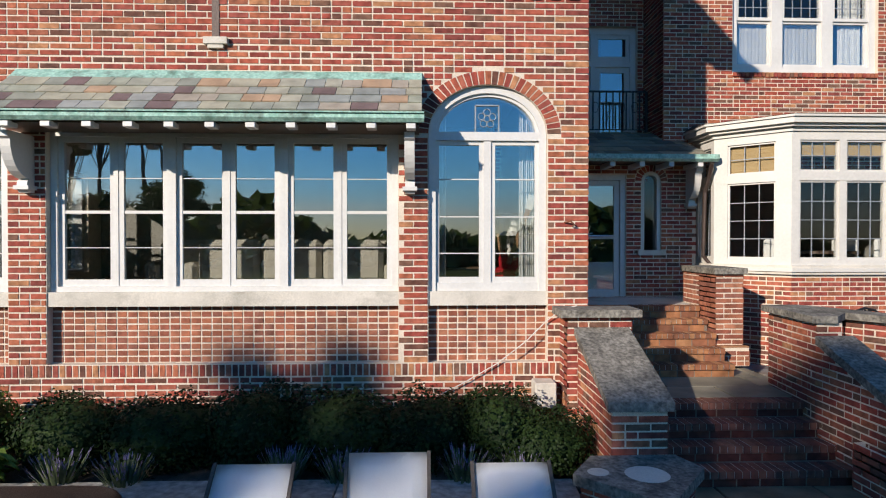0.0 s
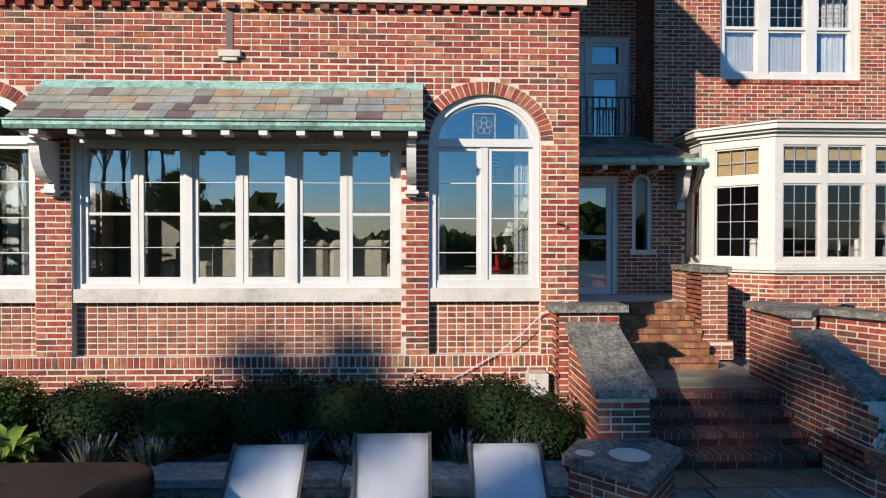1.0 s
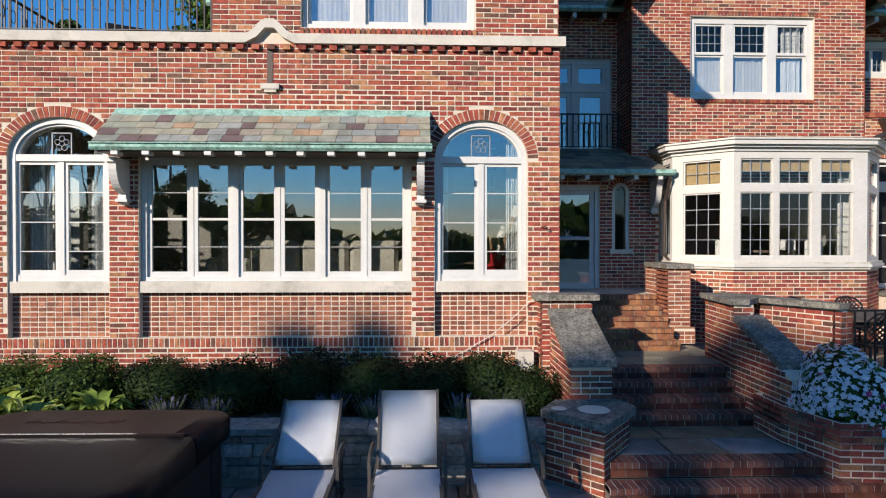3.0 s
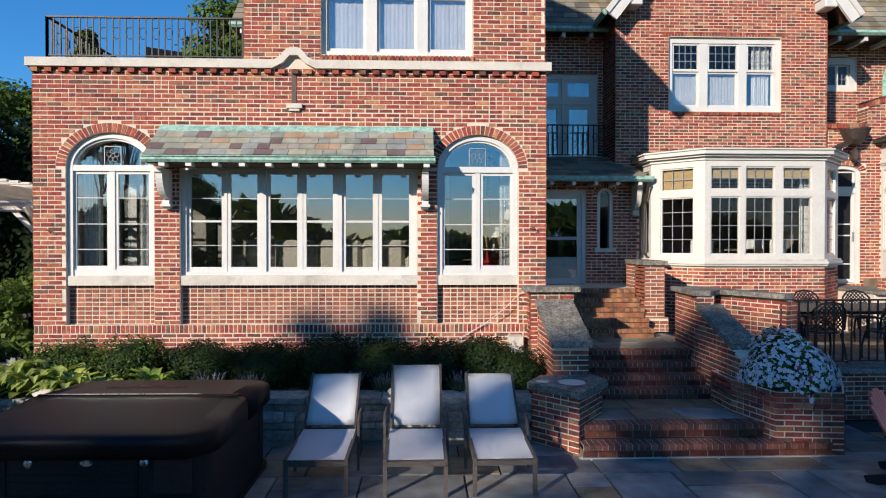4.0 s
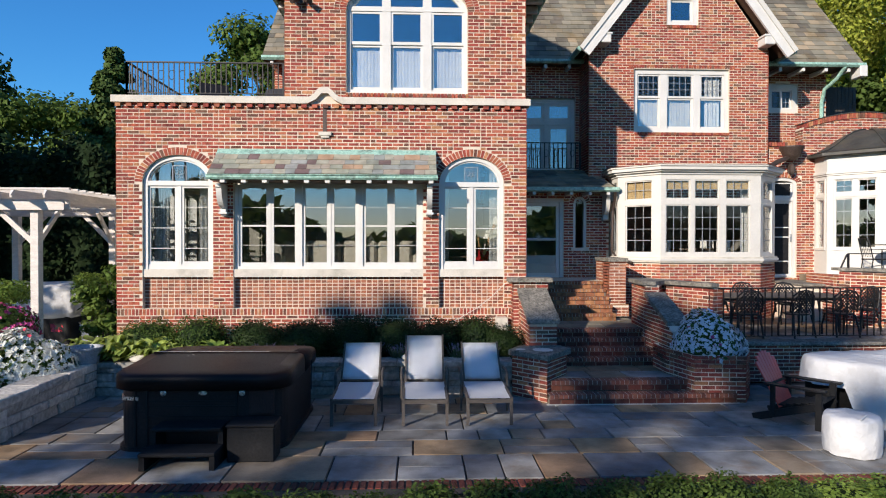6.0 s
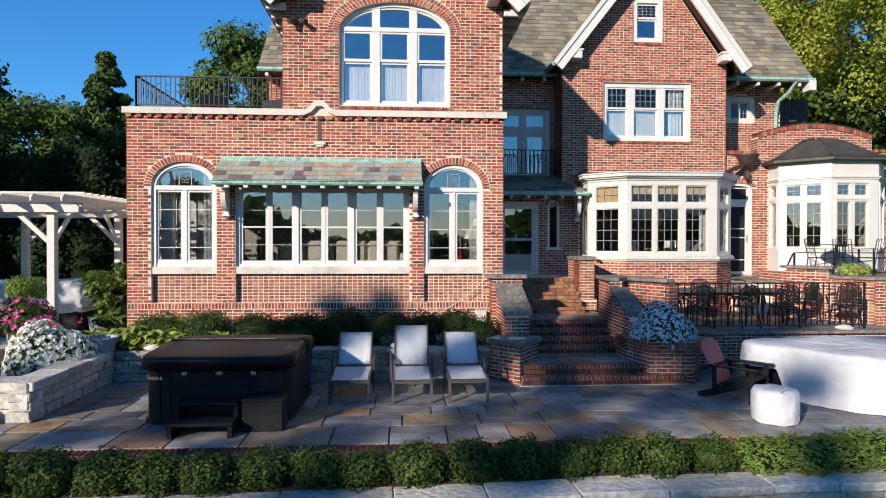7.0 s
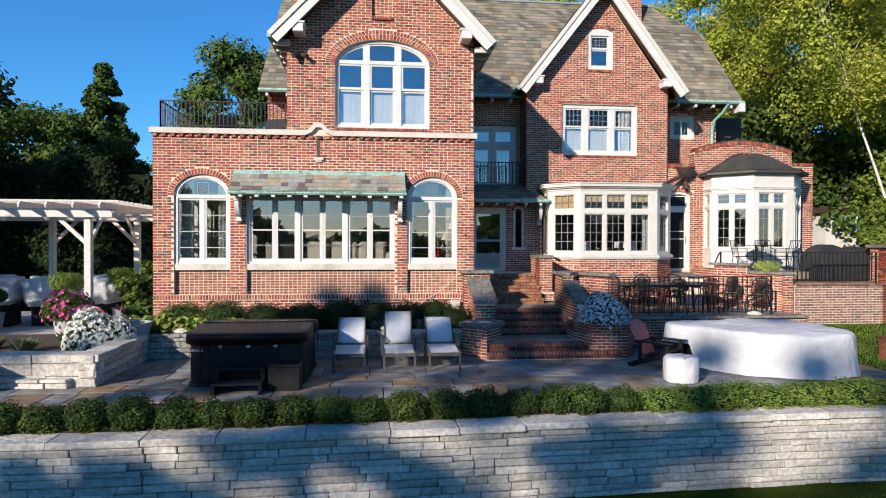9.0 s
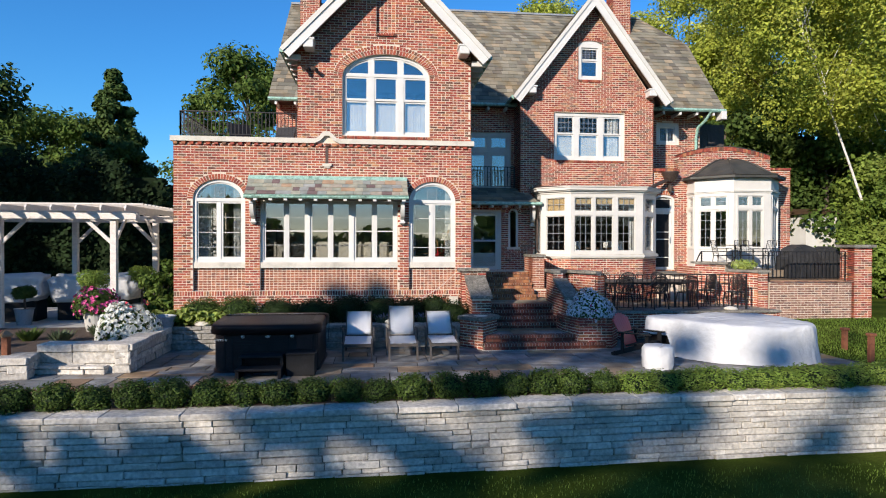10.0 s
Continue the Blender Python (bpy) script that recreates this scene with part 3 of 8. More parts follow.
for a, b in (LW, RW):
    ring(wing, FRONT, (a + b) / 2, ARCH_S, (b - a) / 2, ARCH_R, 0.14, 31)
soldier(wing, FRONT, WX0, WX1, 1.115, 1.25)
for a, b in (LW, CW, RW):
    wall("window_panel", house, PANEL, a, b, 1.25, 1.85, thick=0.2, stack=0.108, material=BRICK_PANEL, label="stack-bonded brick panel below a window")
wall("wing_side_wall", house, Frame((WX1, 6.45), (0, 1)), 0.004, 4.5, 0.37, 5.16)
SIDE = Frame((WX0, 12.0), (0, -1))
wall("wing_side_wall", house, SIDE, 0, 5.546, 0.37, 5.16, [hole(1.2, 4.7, 2.0, 3.7)], bricks=False)

def curved_coping(u0, u1):
    pts = [(u0, 5.16), (u0, 5.29)]
    pts += [(-2.42, 5.29), (-2.34, 5.33), (-2.27, 5.42), (-2.18, 5.48), (-2.06, 5.48), (-1.98, 5.42), (-1.90, 5.33), (-1.82, 5.29)]
    pts += [(u1, 5.29), (u1, 5.16), (-1.79, 5.16), (-1.95, 5.24), (-2.06, 5.36), (-2.18, 5.36), (-2.29, 5.24), (-2.45, 5.16)]
    vs = [FRONT.p(a, 0.08, b) for a, b in pts] + [FRONT.p(a, -0.32, b) for a, b in pts]
    k = len(pts)
    return vs, [tuple(range(k)), tuple(range(2 * k - 1, k - 1, -1))] + [(i, i + k, (i + 1) % k + k, (i + 1) % k) for i in range(k)]


part("coping", raw("coping", *curved_coping(WX0 - 0.07, WX1 + 0.07), LIME), None, house, "weathered limestone coping")
part("coping_infill", prism(B(), [(-2.45, 5.16), (-1.79, 5.16), (-1.95, 5.24), (-2.06, 5.36), (-2.18, 5.36), (-2.29, 5.24)], 6.455, 6.75, "y"), MORTAR, house)
fpart("scupper_slot", FRONT, [(-2.165, -2.09, -0.01, 0.012, 4.63, 5.16)], BRONZE, house)
fpart("scupper_block", FRONT, [(-2.24, -2.0, -0.01, 0.06, 4.56, 4.63), (-2.2, -2.04, -0.01, 0.045, 4.52, 4.56)], LIME, house)


def lights(win, fr, spans, z0, z1, n, bars=(), cols=0, rows=0, glass=GLASS, sash=0.045, lead=None, paint=WHITE):
    """Casement lights: a sash, a pane and thin glazing bars for each span."""
    for a, b in spans:
        frame_ring("sash", fr, a, b, z0, z1, sash, sash, sash * 1.3, n - 0.03, n + 0.012, paint, win)
        i0, i1, j0, j1 = a + sash, b - sash, z0 + sash * 1.3, z1 - sash
        pane(win, fr, rect(i0, i1, j0, j1), n - 0.008, glass)
        bs = [(i0, i1, n - 0.012, n + 0.006, z - w, z + w) for z, w in bars]
        lb = [(i0 + (i1 - i0) * k / cols - 0.006, i0 + (i1 - i0) * k / cols + 0.006, n - 0.016, n - 0.004, j0, j1) for k in range(1, cols)]
        lb += [(i0, i1, n - 0.0155, n - 0.0035, j0 + (j1 - j0) * k / rows - 0.006, j0 + (j1 - j0) * k / rows + 0.006) for k in range(1, rows)]
        for g in bs:
            fpart("glazing_bar", fr, [g], paint, win)
        if lb:
            tagged(fpart("leading", fr, lb, lead or ZINC, win), kind="stuff")


def arched_window(a, b, label):
    c, half, n = (a + b) / 2, (b - a) / 2, -0.10
    win = part("window", raw("window", *arch_band(FRONT, c, ARCH_S, half - 0.004, ARCH_R - 0.004, 0.075, -0.24, n + 0.05, 2.0), WHITE), None, house, label)
    vs, fs = arch_band(FRONT, c, ARCH_S, half - 0.06, ARCH_R - 0.06, 0.05, -0.22, n + 0.02, ARCH_S)
    part("fanlight_frame", raw("fanlight_frame", vs, fs, WHITE), None, win)
    fpart("transom", FRONT, [(a + 0.05, b - 0.05, -0.22, n + 0.045, 3.60, 3.69)], WHITE, win)
    fpart("mullion", FRONT, [(c - 0.04, c + 0.04, -0.22, n + 0.03, 2.09, 3.60)], WHITE, win)
    fpart("bottom_rail", FRONT, [(a + 0.07, b - 0.07, -0.22, n + 0.03, 2.0, 2.09)], WHITE, win)
    lights(win, FRONT, [(a + 0.072, c - 0.04), (c + 0.04, b - 0.072)], 2.09, 3.60, n, bars=[(2.40, 0.006), (2.79, 0.006), (3.19, 0.006)])
    k, h2, r2 = 18, half - 0.11, ARCH_R - 0.11
    pane(win, FRONT, [(c - h2 * math.cos(math.pi * i / k), 3.69 + (r2 + ARCH_S - 3.69) * math.sin(math.pi * i / k)) for i in range(k + 1)], n - 0.008)
    # leaded panel with a rosette
    bm = B()
    q, z0, z1 = 0.125, 3.70, 3.98
    for e in ((c - q, z0, c - q, z1), (c + q, z0, c + q, z1), (c - q, z1, c + q, z1)):
        bar(bm, FRONT.p(e[0], n, e[1]), FRONT.p(e[2], n, e[3]), 0.014, 0.014)
    for i in range(5):
        g = 2 * math.pi * i / 5 + 0.3
        cc = (c + 0.062 * math.cos(g), 3.84 + 0.068 * math.sin(g))
        tube(bm, [FRONT.p(cc[0] + 0.036 * math.cos(t * math.pi / 5), n, cc[1] + 0.036 * math.sin(t * math.pi / 5)) for t in range(11)], 0.0045, 5)
    tube(bm, [FRONT.p(c + 0.033 * math.cos(t * math.pi / 5), n, 3.84 + 0.033 * math.sin(t * math.pi / 5)) for t in range(11)], 0.0045, 5)
    part("leaded_rosette", bm, ZINC, win)
    fpart("window_sill", FRONT, [(a - 0.02, b + 0.012, -0.26, -0.02, 1.85, 2.0)], LIME, win, "limestone sill")
    return win


arched_window(*LW, "white round-headed casement window, curtains behind it")
arched_window(*RW, "white round-headed casement window with a leaded fanlight")

swn = frame_ring("window", SIDE, 1.2, 4.7, 2.0, 3.7, 0.06, 0.06, 0.06, -0.22, -0.06, WHITE, house, "row of white side windows of the living room")
for k in range(5):
    pane(swn, SIDE, rect(1.26 + k * 0.7, 1.84 + k * 0.7, 2.06, 3.64), -0.1)
    if k:
        fpart("mullion", SIDE, [(1.2 + k * 0.7 - 0.06, 1.2 + k * 0.7 + 0.06, -0.22, -0.058, 2.06, 3.64)], WHITE, swn)
# dentils and coping
u = WX0
while u < WX1 - 0.1:
    fpart("dentil", FRONT, [(u, u + 0.1, -0.01, 0.055, 5.085, 5.15)], BRICK, house)
    u += 0.205



# -- the wide six-light window
a, b = CW
n = -0.12
cwin = frame_ring("window", FRONT, a + 0.004, b - 0.004, 2.0, 3.716, 0.066, 0.096, 0.055, -0.24, n + 0.05, WHITE, house, "wide white window of six casements")
edges = [a + 0.07, -3.195, -2.62, -2.035, -1.455, -0.865, b - 0.07]
for i in range(1, 6):
    w = 0.045 if i % 2 == 0 else 0.016
    fpart("mullion", FRONT, [(edges[i] - w, edges[i] + w, -0.22, n + (0.045 if i % 2 == 0 else 0.02), 2.055, 3.62)], WHITE, cwin)
lights(cwin, FRONT, [(p + (0.045 if i % 2 == 0 and i else 0.016 if i else 0), q - (0.045 if i % 2 == 1 and i < 5 else 0.016 if i < 5 else 0)) for i, (p, q) in enumerate(zip(edges, edges[1:]))], 2.055, 3.62, n, bars=[(2.835, 0.016), (3.19, 0.0035), (2.46, 0.0035)], sash=0.055)
fpart("window_sill", FRONT, [(a - 0.03, b + 0.012, -0.26, -0.012, 1.85, 2.0)], LIME, cwin, "limestone sill")

# -- slate awning over it
awn = thing("window_hood", "slate hood with green copper gutter over the wide window", "window hood")
AX0, AX1 = -4.14, -0.005
prism(bm := B(), [(6.45, 4.235), (6.45, 4.20), (5.86, 3.70), (5.84, 3.735)], AX0, AX1, "x")
part("hood_deck", bm, BRONZE, awn)
prism(bm := B(), [(6.455, 4.30), (6.30, 4.16), (6.31, 4.145), (6.455, 4.265)], AX0 - 0.01, AX1 + 0.01, "x")
part("flashing", bm, PATINA, awn, "green copper flashing")
prism(bm := B(), [(5.90, 3.76), (5.80, 3.745), (5.79, 3.69), (5.82, 3.655), (5.88, 3.66), (5.90, 3.72)], AX0 - 0.02, AX1 + 0.03, "x")
prism(bm, [(5.795, 3.75), (5.775, 3.748), (5.775, 3.735), (5.795, 3.735)], AX0 - 0.02, AX1 + 0.03, "x")
part("gutter", bm, PATINA, awn, "green copper gutter")
slope = Vector((0, 0.60, 0.50)).normalized()
up = Vector((0, -slope.z, slope.y))
for r in range(4):
    x = AX0 - RND.uniform(0, 0.12)
    while x < AX1:
        w = RND.choice((0.17, 0.2, 0.23, 0.26, 0.3))
        x0, x1 = max(x, AX0) + 0.003, min(x + w, AX1 + 0.01) - 0.003
        if x1 - x0 > 0.04:
            o = Vector((0, 5.825, 3.755)) + slope * (0.158 * r - RND.uniform(0, 0.012)) + up * 0.004
            t0, t1 = up * 0.02, up * (0.012 + RND.uniform(0, 0.003))
            e = slope * 0.24
            lift = up * 0.0
            q = [o + lift, o + e - up * 0.012 + lift]
            v8 = [Vector((x0, 0, 0)) + q[0], Vector((x1, 0, 0)) + q[0], Vector((x1, 0, 0)) + q[0] + t0, Vector((x0, 0, 0)) + q[0] + t0,
                  Vector((x0, 0, 0)) + q[1], Vector((x1, 0, 0)) + q[1], Vector((x1, 0, 0)) + q[1] + t1, Vector((x0, 0, 0)) + q[1] + t1]
            part("slate", raw("slate", [tuple(v) for v in v8], HEX, SLATE_AWN), None, awn)
        x += w
for i in range(11):
    x = AX0 + 0.26 + i * 0.378
    box(B0 := B(), x - 0.045, x + 0.045, 5.835, 5.98, 3.60, 3.655, 0.004)
    part("rafter_tail", B0, WHITE, awn)


# dark brown sheet: the hood's deep underside shade is put into its colour
box(bm := B(), AX0 + 0.02, AX1 - 0.02, 5.9, 6.44, 3.645, 3.665)
part("soffit", bm, DARKWOOD, awn, "soffit sheet coloured dark for the deep shade under the hood")


def bracket(x, parent, fr_y=6.45, z=3.60, depth=0.42, h=0.58, material=WHITE):
    pts = [(fr_y, z), (fr_y - depth, z), (fr_y - depth, z - 0.06)]
    pts += [(fr_y - 0.09 - (depth - 0.13) * math.cos(t * math.pi / 16), z - 0.08 - (h - 0.22) * math.sin(t * math.pi / 16)) for t in range(0, 9)]
    pts += [(fr_y - 0.12, z - h + 0.12), (fr_y - 0.14, z - h + 0.05), (fr_y - 0.10, z - h), (fr_y, z - h)]
    bm = prism(B(), pts, x - 0.05, x + 0.05, "x")
    box(bm, x - 0.075, x + 0.075, fr_y - 0.15, fr_y, z - h + 0.03, z - h + 0.07)
    return part("bracket", bm, material, parent, "white curved timber bracket")


bracket(-4.02, awn)
bracket(-0.12, awn)

# -- gabled tower over the wing
TX0, TX1, TPK = -2.89, 1.745, -0.56
tower_line = [(TX0, 7.62), (TPK, 9.95), (TX1, 7.64)]
TWIN = (-1.72, 0.62)
tower = wall("tower_wall", house, Frame((0, 6.47), (1, 0)), TX0, TX1, 5.29, 9.9, [hole(*TWIN, 5.40, 6.98, 0.62), hole(-0.82, -0.31, 8.16, 9.3)], tower_line, over=[hole(TWIN[0] - 0.23, TWIN[1] + 0.23, 6.98, 6.98, 0.85)], label="upper gabled wall of mixed red brick")
TW = Frame((0, 6.47), (1, 0))
ring(tower, TW, (TWIN[0] + TWIN[1]) / 2, 6.98, (TWIN[1] - TWIN[0]) / 2, 0.62, 0.13, 44)
ring(tower, TW, (TWIN[0] + TWIN[1]) / 2, 6.98, (TWIN[1] - TWIN[0]) / 2 + 0.14, 0.76, 0.09, 48)
soldier(tower, TW, TWIN[0] - 0.02, TWIN[1] + 0.02, 5.305, 5.395, 0.03)
soldier(tower, TW, -0.84, -0.29, 8.07, 8.16, 0.05)
wall("tower_panel", house, Frame((0, 6.56), (1, 0)), -0.82, -0.31, 8.16, 9.3, thick=0.2, stack=0.108)
wall("tower_side_wall", house, Frame((TX1, 6.47), (0, 1)), 0.004, 4.6, 5.16, 7.6)
wall("tower_side_wall", house, Frame((TX0, 11.4), (0, -1)), 0, 4.926, 5.16, 7.6)

c, half = (TWIN[0] + TWIN[1]) / 2, (TWIN[1] - TWIN[0]) / 2
n = -0.13
tw = part("window", raw("window", *arch_band(TW, c, 6.98, half - 0.004, 0.616, 0.07, -0.24, n + 0.05, 5.40), WHITE), None, house, "large white three-part window with an arched head")
fpart("transom", TW, [(c - half + 0.05, c + half - 0.05, -0.22, n + 0.045, 7.0, 7.09)], WHITE, tw)
fpart("bottom_rail", TW, [(c - half + 0.05, c + half - 0.05, -0.22, n + 0.045, 5.40, 5.48)], WHITE, tw)
m1, m2 = -0.955, -0.165
for m in (m1, m2):
    fpart("mullion", TW, [(m - 0.085, m + 0.085, -0.22, n + 0.04, 5.48, 7.0), (m - 0.085, m + 0.085, -0.22, n + 0.04, 7.09, 7.52)], WHITE, tw)
for p, q in ((c - half + 0.06, m1 - 0.085), (m1 + 0.085, m2 - 0.085), (m2 + 0.085, c + half - 0.06)):
    lights(tw, TW, [(p, q)], 5.48, 6.36, n - 0.02)
    lights(tw, TW, [(p, q)], 6.36, 7.0, n + 0.012)
k = 24
pane(tw, TW, [(c - (half - 0.07) * math.cos(math.pi * i / k), 7.09 + 0.44 * math.sin(math.pi * i / k)) for i in range(k + 1)], n - 0.008)
part("fanlight_frame", raw("fanlight_frame", *arch_band(TW, c, 6.98, half - 0.07, 0.55, 0.05, -0.2, n + 0.02, 7.05), WHITE), None, tw)


# -- roofs laid with slates
def slate_roof(name, quad, parent, material=SLATE, row=0.2, wide=(0.22, 0.36), deck=BRONZE, clip=None, label=""):
    """quad: eave left, eave right, ridge right, ridge left. Slates in overlapping rows on a thin deck; clip(p) leaves out what lies under other roofs."""
    e0, e1, r1, r0 = (Vector(q) for q in quad)
    nrm = (e1 - e0).cross(r0 - e0).normalized()
    vs, fs = [], []
    hexa(vs, fs, [tuple(v) for v in (e0, e1, r1, r0, e0 - nrm * 0.05, e1 - nrm * 0.05, r1 - nrm * 0.05, r0 - nrm * 0.05)])
    d = part(name, raw(name, vs, fs, deck), None, parent, label)
    vs, fs = [], []
    h = ((r0 + r1) / 2 - (e0 + e1) / 2).length
    rows = int(h / row)
    for i in range(rows + 1):
        t0, t1 = i / rows, min(1, (i + 1.35) / rows)
        la, lb = e0.lerp(r0, t0), e1.lerp(r1, t0)
        ha, hb = e0.lerp(r0, t1), e1.lerp(r1, t1)
        ln = (lb - la).length
        if ln < 0.05:
            continue
        x = -RND.uniform(0, wide[0])
        while x < ln:
            w = RND.uniform(*wide)
            s0, s1 = max(0, x + 0.003) / ln, min(ln, x + w - 0.003) / ln
            if (s1 - s0) * ln > 0.03:
                dn = -(r0 - e0).normalized() * RND.uniform(0, 0.014)
                p = [la.lerp(lb, s0) + dn, la.lerp(lb, s1) + dn, ha.lerp(hb, s1), ha.lerp(hb, s0)]
                if clip is None or clip((p[0] + p[2]) / 2):
                    a8 = [p[0] + nrm * 0.012, p[1] + nrm * 0.012, p[1] + nrm * 0.03, p[0] + nrm * 0.03, p[3], p[2], p[2] + nrm * 0.01, p[3] + nrm * 0.01]
                    hexa(vs, fs, [tuple(v) for v in a8])
            x += w
    part("slate_covering", raw("slate_covering", vs, fs, material), None, d, kind="stuff")
    return d


EAVE_Y, EAVE_Z, RIDGE_Y, RIDGE_Z = 10.55, 7.28, 13.9, 11.65
MX0, MX1 = -4.35, 11.55
KNEE = 0.70


def roof_at(t, x):
    return (x, EAVE_Y + (RIDGE_Y - EAVE_Y) * t, EAVE_Z + (RIDGE_Z - EAVE_Z) * t)


slate_roof("main_roof", [roof_at(0, MX0), roof_at(0, MX1), roof_at(KNEE, MX1 - 0.2), roof_at(KNEE, MX0 + 0.2)], house, label="steep slate roof in grey-green tones")
slate_roof("main_roof", [roof_at(KNEE, MX0 + 0.2), roof_at(KNEE, MX1 - 0.2), roof_at(1, MX1 - 1.75), roof_at(1, MX0 + 0.3)], house)
for s, x in ((1, MX1 - 0.2),):
    k0 = roof_at(KNEE, x)
    q = [k0, (x, 2 * RIDGE_Y - k0[1], k0[2]), roof_at(1, x - s * 1.55), roof_at(1, x - s * 1.55)]
    slate_roof("roof_hip", q if s > 0 else [q[1], q[0], q[3], q[2]], house)
back = [(MX0, 2 * RIDGE_Y - EAVE_Y, EAVE_Z), (MX1, 2 * RIDGE_Y - EAVE_Y, EAVE_Z), roof_at(1, MX1 - 1.75), roof_at(1, MX0 + 0.3)]
vs, fs = [], []
hexa(vs, fs, back + [(x, y, z - 0.05) for x, y, z in back])
part("back_roof", raw("back_roof", vs, fs, SLATE), None, house)
fpart("ridge_cap", Frame((0, RIDGE_Y), (1, 0)), [(MX0 + 0.3, MX1 - 1.7, -0.08, 0.08, RIDGE_Z - 0.02, RIDGE_Z + 0.05)], ZINC, house)
wall("main_wall", house, MAIN, 8.2, 11.02, 4.3, 7.45, [hole(9.36, 10.22, 6.15, 6.86, 0.1)])
wall("main_wall", house, MAIN, -4.2, -2.7, 4.3, 7.45)
wall("main_wall", house, MAIN, -2.69, 2.0, 4.3, 7.45, bricks=False)
wall("main_end_wall", house, Frame((11.02, 11.3), (0, 1)), 0.004, 5.2, 0.4, 10.4, top=[(0, 7.4), (2.6, 10.6), (5.2, 7.4)], bricks=False)
wall("main_end_wall", house, Frame((-4.2, 16.5), (0, -1)), 0, 5.196, 0.4, 10.4, top=[(0, 7.4), (2.6, 10.6), (5.2, 7.4)], bricks=False)
wall("back_wall", house, Frame((11.02, 16.5), (-1, 0)), 0, 15.22, 0.4, 7.45, bricks=False)
# gutter, soffit and rafter tails of the main eave
for x0, x1 in ((1.5, 4.3), (8.4, MX1), (MX0, -2.6)):
    prism(bm := B(), [(EAVE_Y + 0.02, EAVE_Z + 0.02), (EAVE_Y - 0.1, EAVE_Z + 0.02), (EAVE_Y - 0.12, EAVE_Z - 0.04), (EAVE_Y - 0.07, EAVE_Z - 0.09), (EAVE_Y + 0.02, EAVE_Z - 0.07)], x0, x1, "x")
    part("gutter", bm, PATINA, house, "green copper gutter")
    box(bm := B(), x0, x1, EAVE_Y + 0.03, 11.3, EAVE_Z - 0.055, EAVE_Z - 0.02)
    part("soffit", bm, DARKWOOD, house)
    x = x0 + 0.25
    while x < x1:
        box(bm := B(), x - 0.04, x + 0.04, EAVE_Y - 0.02, 11.2, EAVE_Z - 0.2, EAVE_Z - 0.095, 0.004)
        part("rafter_tail", bm, WHITE, house)
        x += 0.62
box(bm := B(), MX1 - 0.18, MX1 + 0.02, EAVE_Y - 0.12, EAVE_Y + 0.3, EAVE_Z - 0.34, EAVE_Z - 0.05, 0.01)
part("rafter_end", bm, WHITE, house)


def gable_roof(peak, tip_l, tip_r, y0, y1, wall_y, house_part, tails=False):
    """Two slopes running back from a gable with white barge boards; points are (x, z)."""
    for tip, s in ((tip_l, -1), (tip_r, 1)):
        q = [(tip[0], y0, tip[1]), (tip[0], y1, tip[1]), (peak[0], y1, peak[1]), (peak[0], y0, peak[1])]
        slate_roof("gable_roof", q if s > 0 else [q[1], q[0], q[3], q[2]], house_part)
        d = Vector((tip[0] - peak[0], tip[1] - peak[1])).normalized()
        nrm = Vector((-d.y, d.x)) if s < 0 else Vector((d.y, -d.x))
        if nrm.y > 0:
            nrm = -nrm
        P, T = Vector(peak), Vector(tip)
        T2 = T + d * 0.06
        depth = nrm * 0.27
        drop = 0.27 / abs(nrm.y)
        pts = [tuple(P), tuple(T2), tuple(T2 + depth), (P.x, P.y - drop)]
        part("barge_board", prism(B(), pts, y0 - 0.03, y0 + 0.03, "y"), WHITE, house_part, "broad white barge board")
        e = [tuple(P + nrm * -0.05), tuple(T2 + nrm * -0.05), tuple(T2 + nrm * 0.06), (P.x, P.y - 0.06 / abs(nrm.y))]
        part("verge_moulding", prism(B(), e, y0 - 0.065, y0 - 0.032, "y"), CREAM, house_part)
        pts = [(P.x, P.y - drop * 0.62), tuple(T + depth * 0.62), tuple(T + depth * 0.72), (P.x, P.y - drop * 0.72)]
        part("soffit", prism(B(), pts, y0 + 0.031, wall_y, "y"), DARKWOOD, house_part)
        # knee block that carries the board's foot
        f = T - d * 0.62 + depth * 1.05
        box(bm := B(), f.x - 0.13, f.x + 0.13, y0 + 0.0, wall_y, f.y - 0.2, f.y + 0.02, 0.015)
        box(bm, f.x - 0.16, f.x + 0.16, y0 - 0.02, wall_y, f.y + 0.0, f.y + 0.05, 0.008)
        part("bracket_block", bm, WHITE, house_part, "white timber bracket")
        # eave gutter running back
        gx = tip[0] + s * 0.05
        tube(bm := B(), [(gx, y0 + 0.05, tip[1] - 0.03), (gx, y1, tip[1] - 0.03)], 0.065, 8)
        part("gutter", bm, PATINA, house_part)
        if tails:
            y = y0 + 0.35
            while y < y1 - 0.3:
                box(bm := B(), *sorted((tip[0] + s * 0.0, tip[0] - s * 0.4)), y - 0.05, y + 0.05, tip[1] - 0.2, tip[1] - 0.06, 0.01)
                part("rafter_tail", bm, WHITE, house_part)
                y += 0.52


gable_roof((TPK, 10.28), (-3.2, 7.52), (2.15, 7.50), 5.98, 12.6, 6.47, house, True)
gable_roof((6.42, 10.86), (3.70, 7.36), (9.06, 7.36), 9.62, 13.4, 10.0, house)
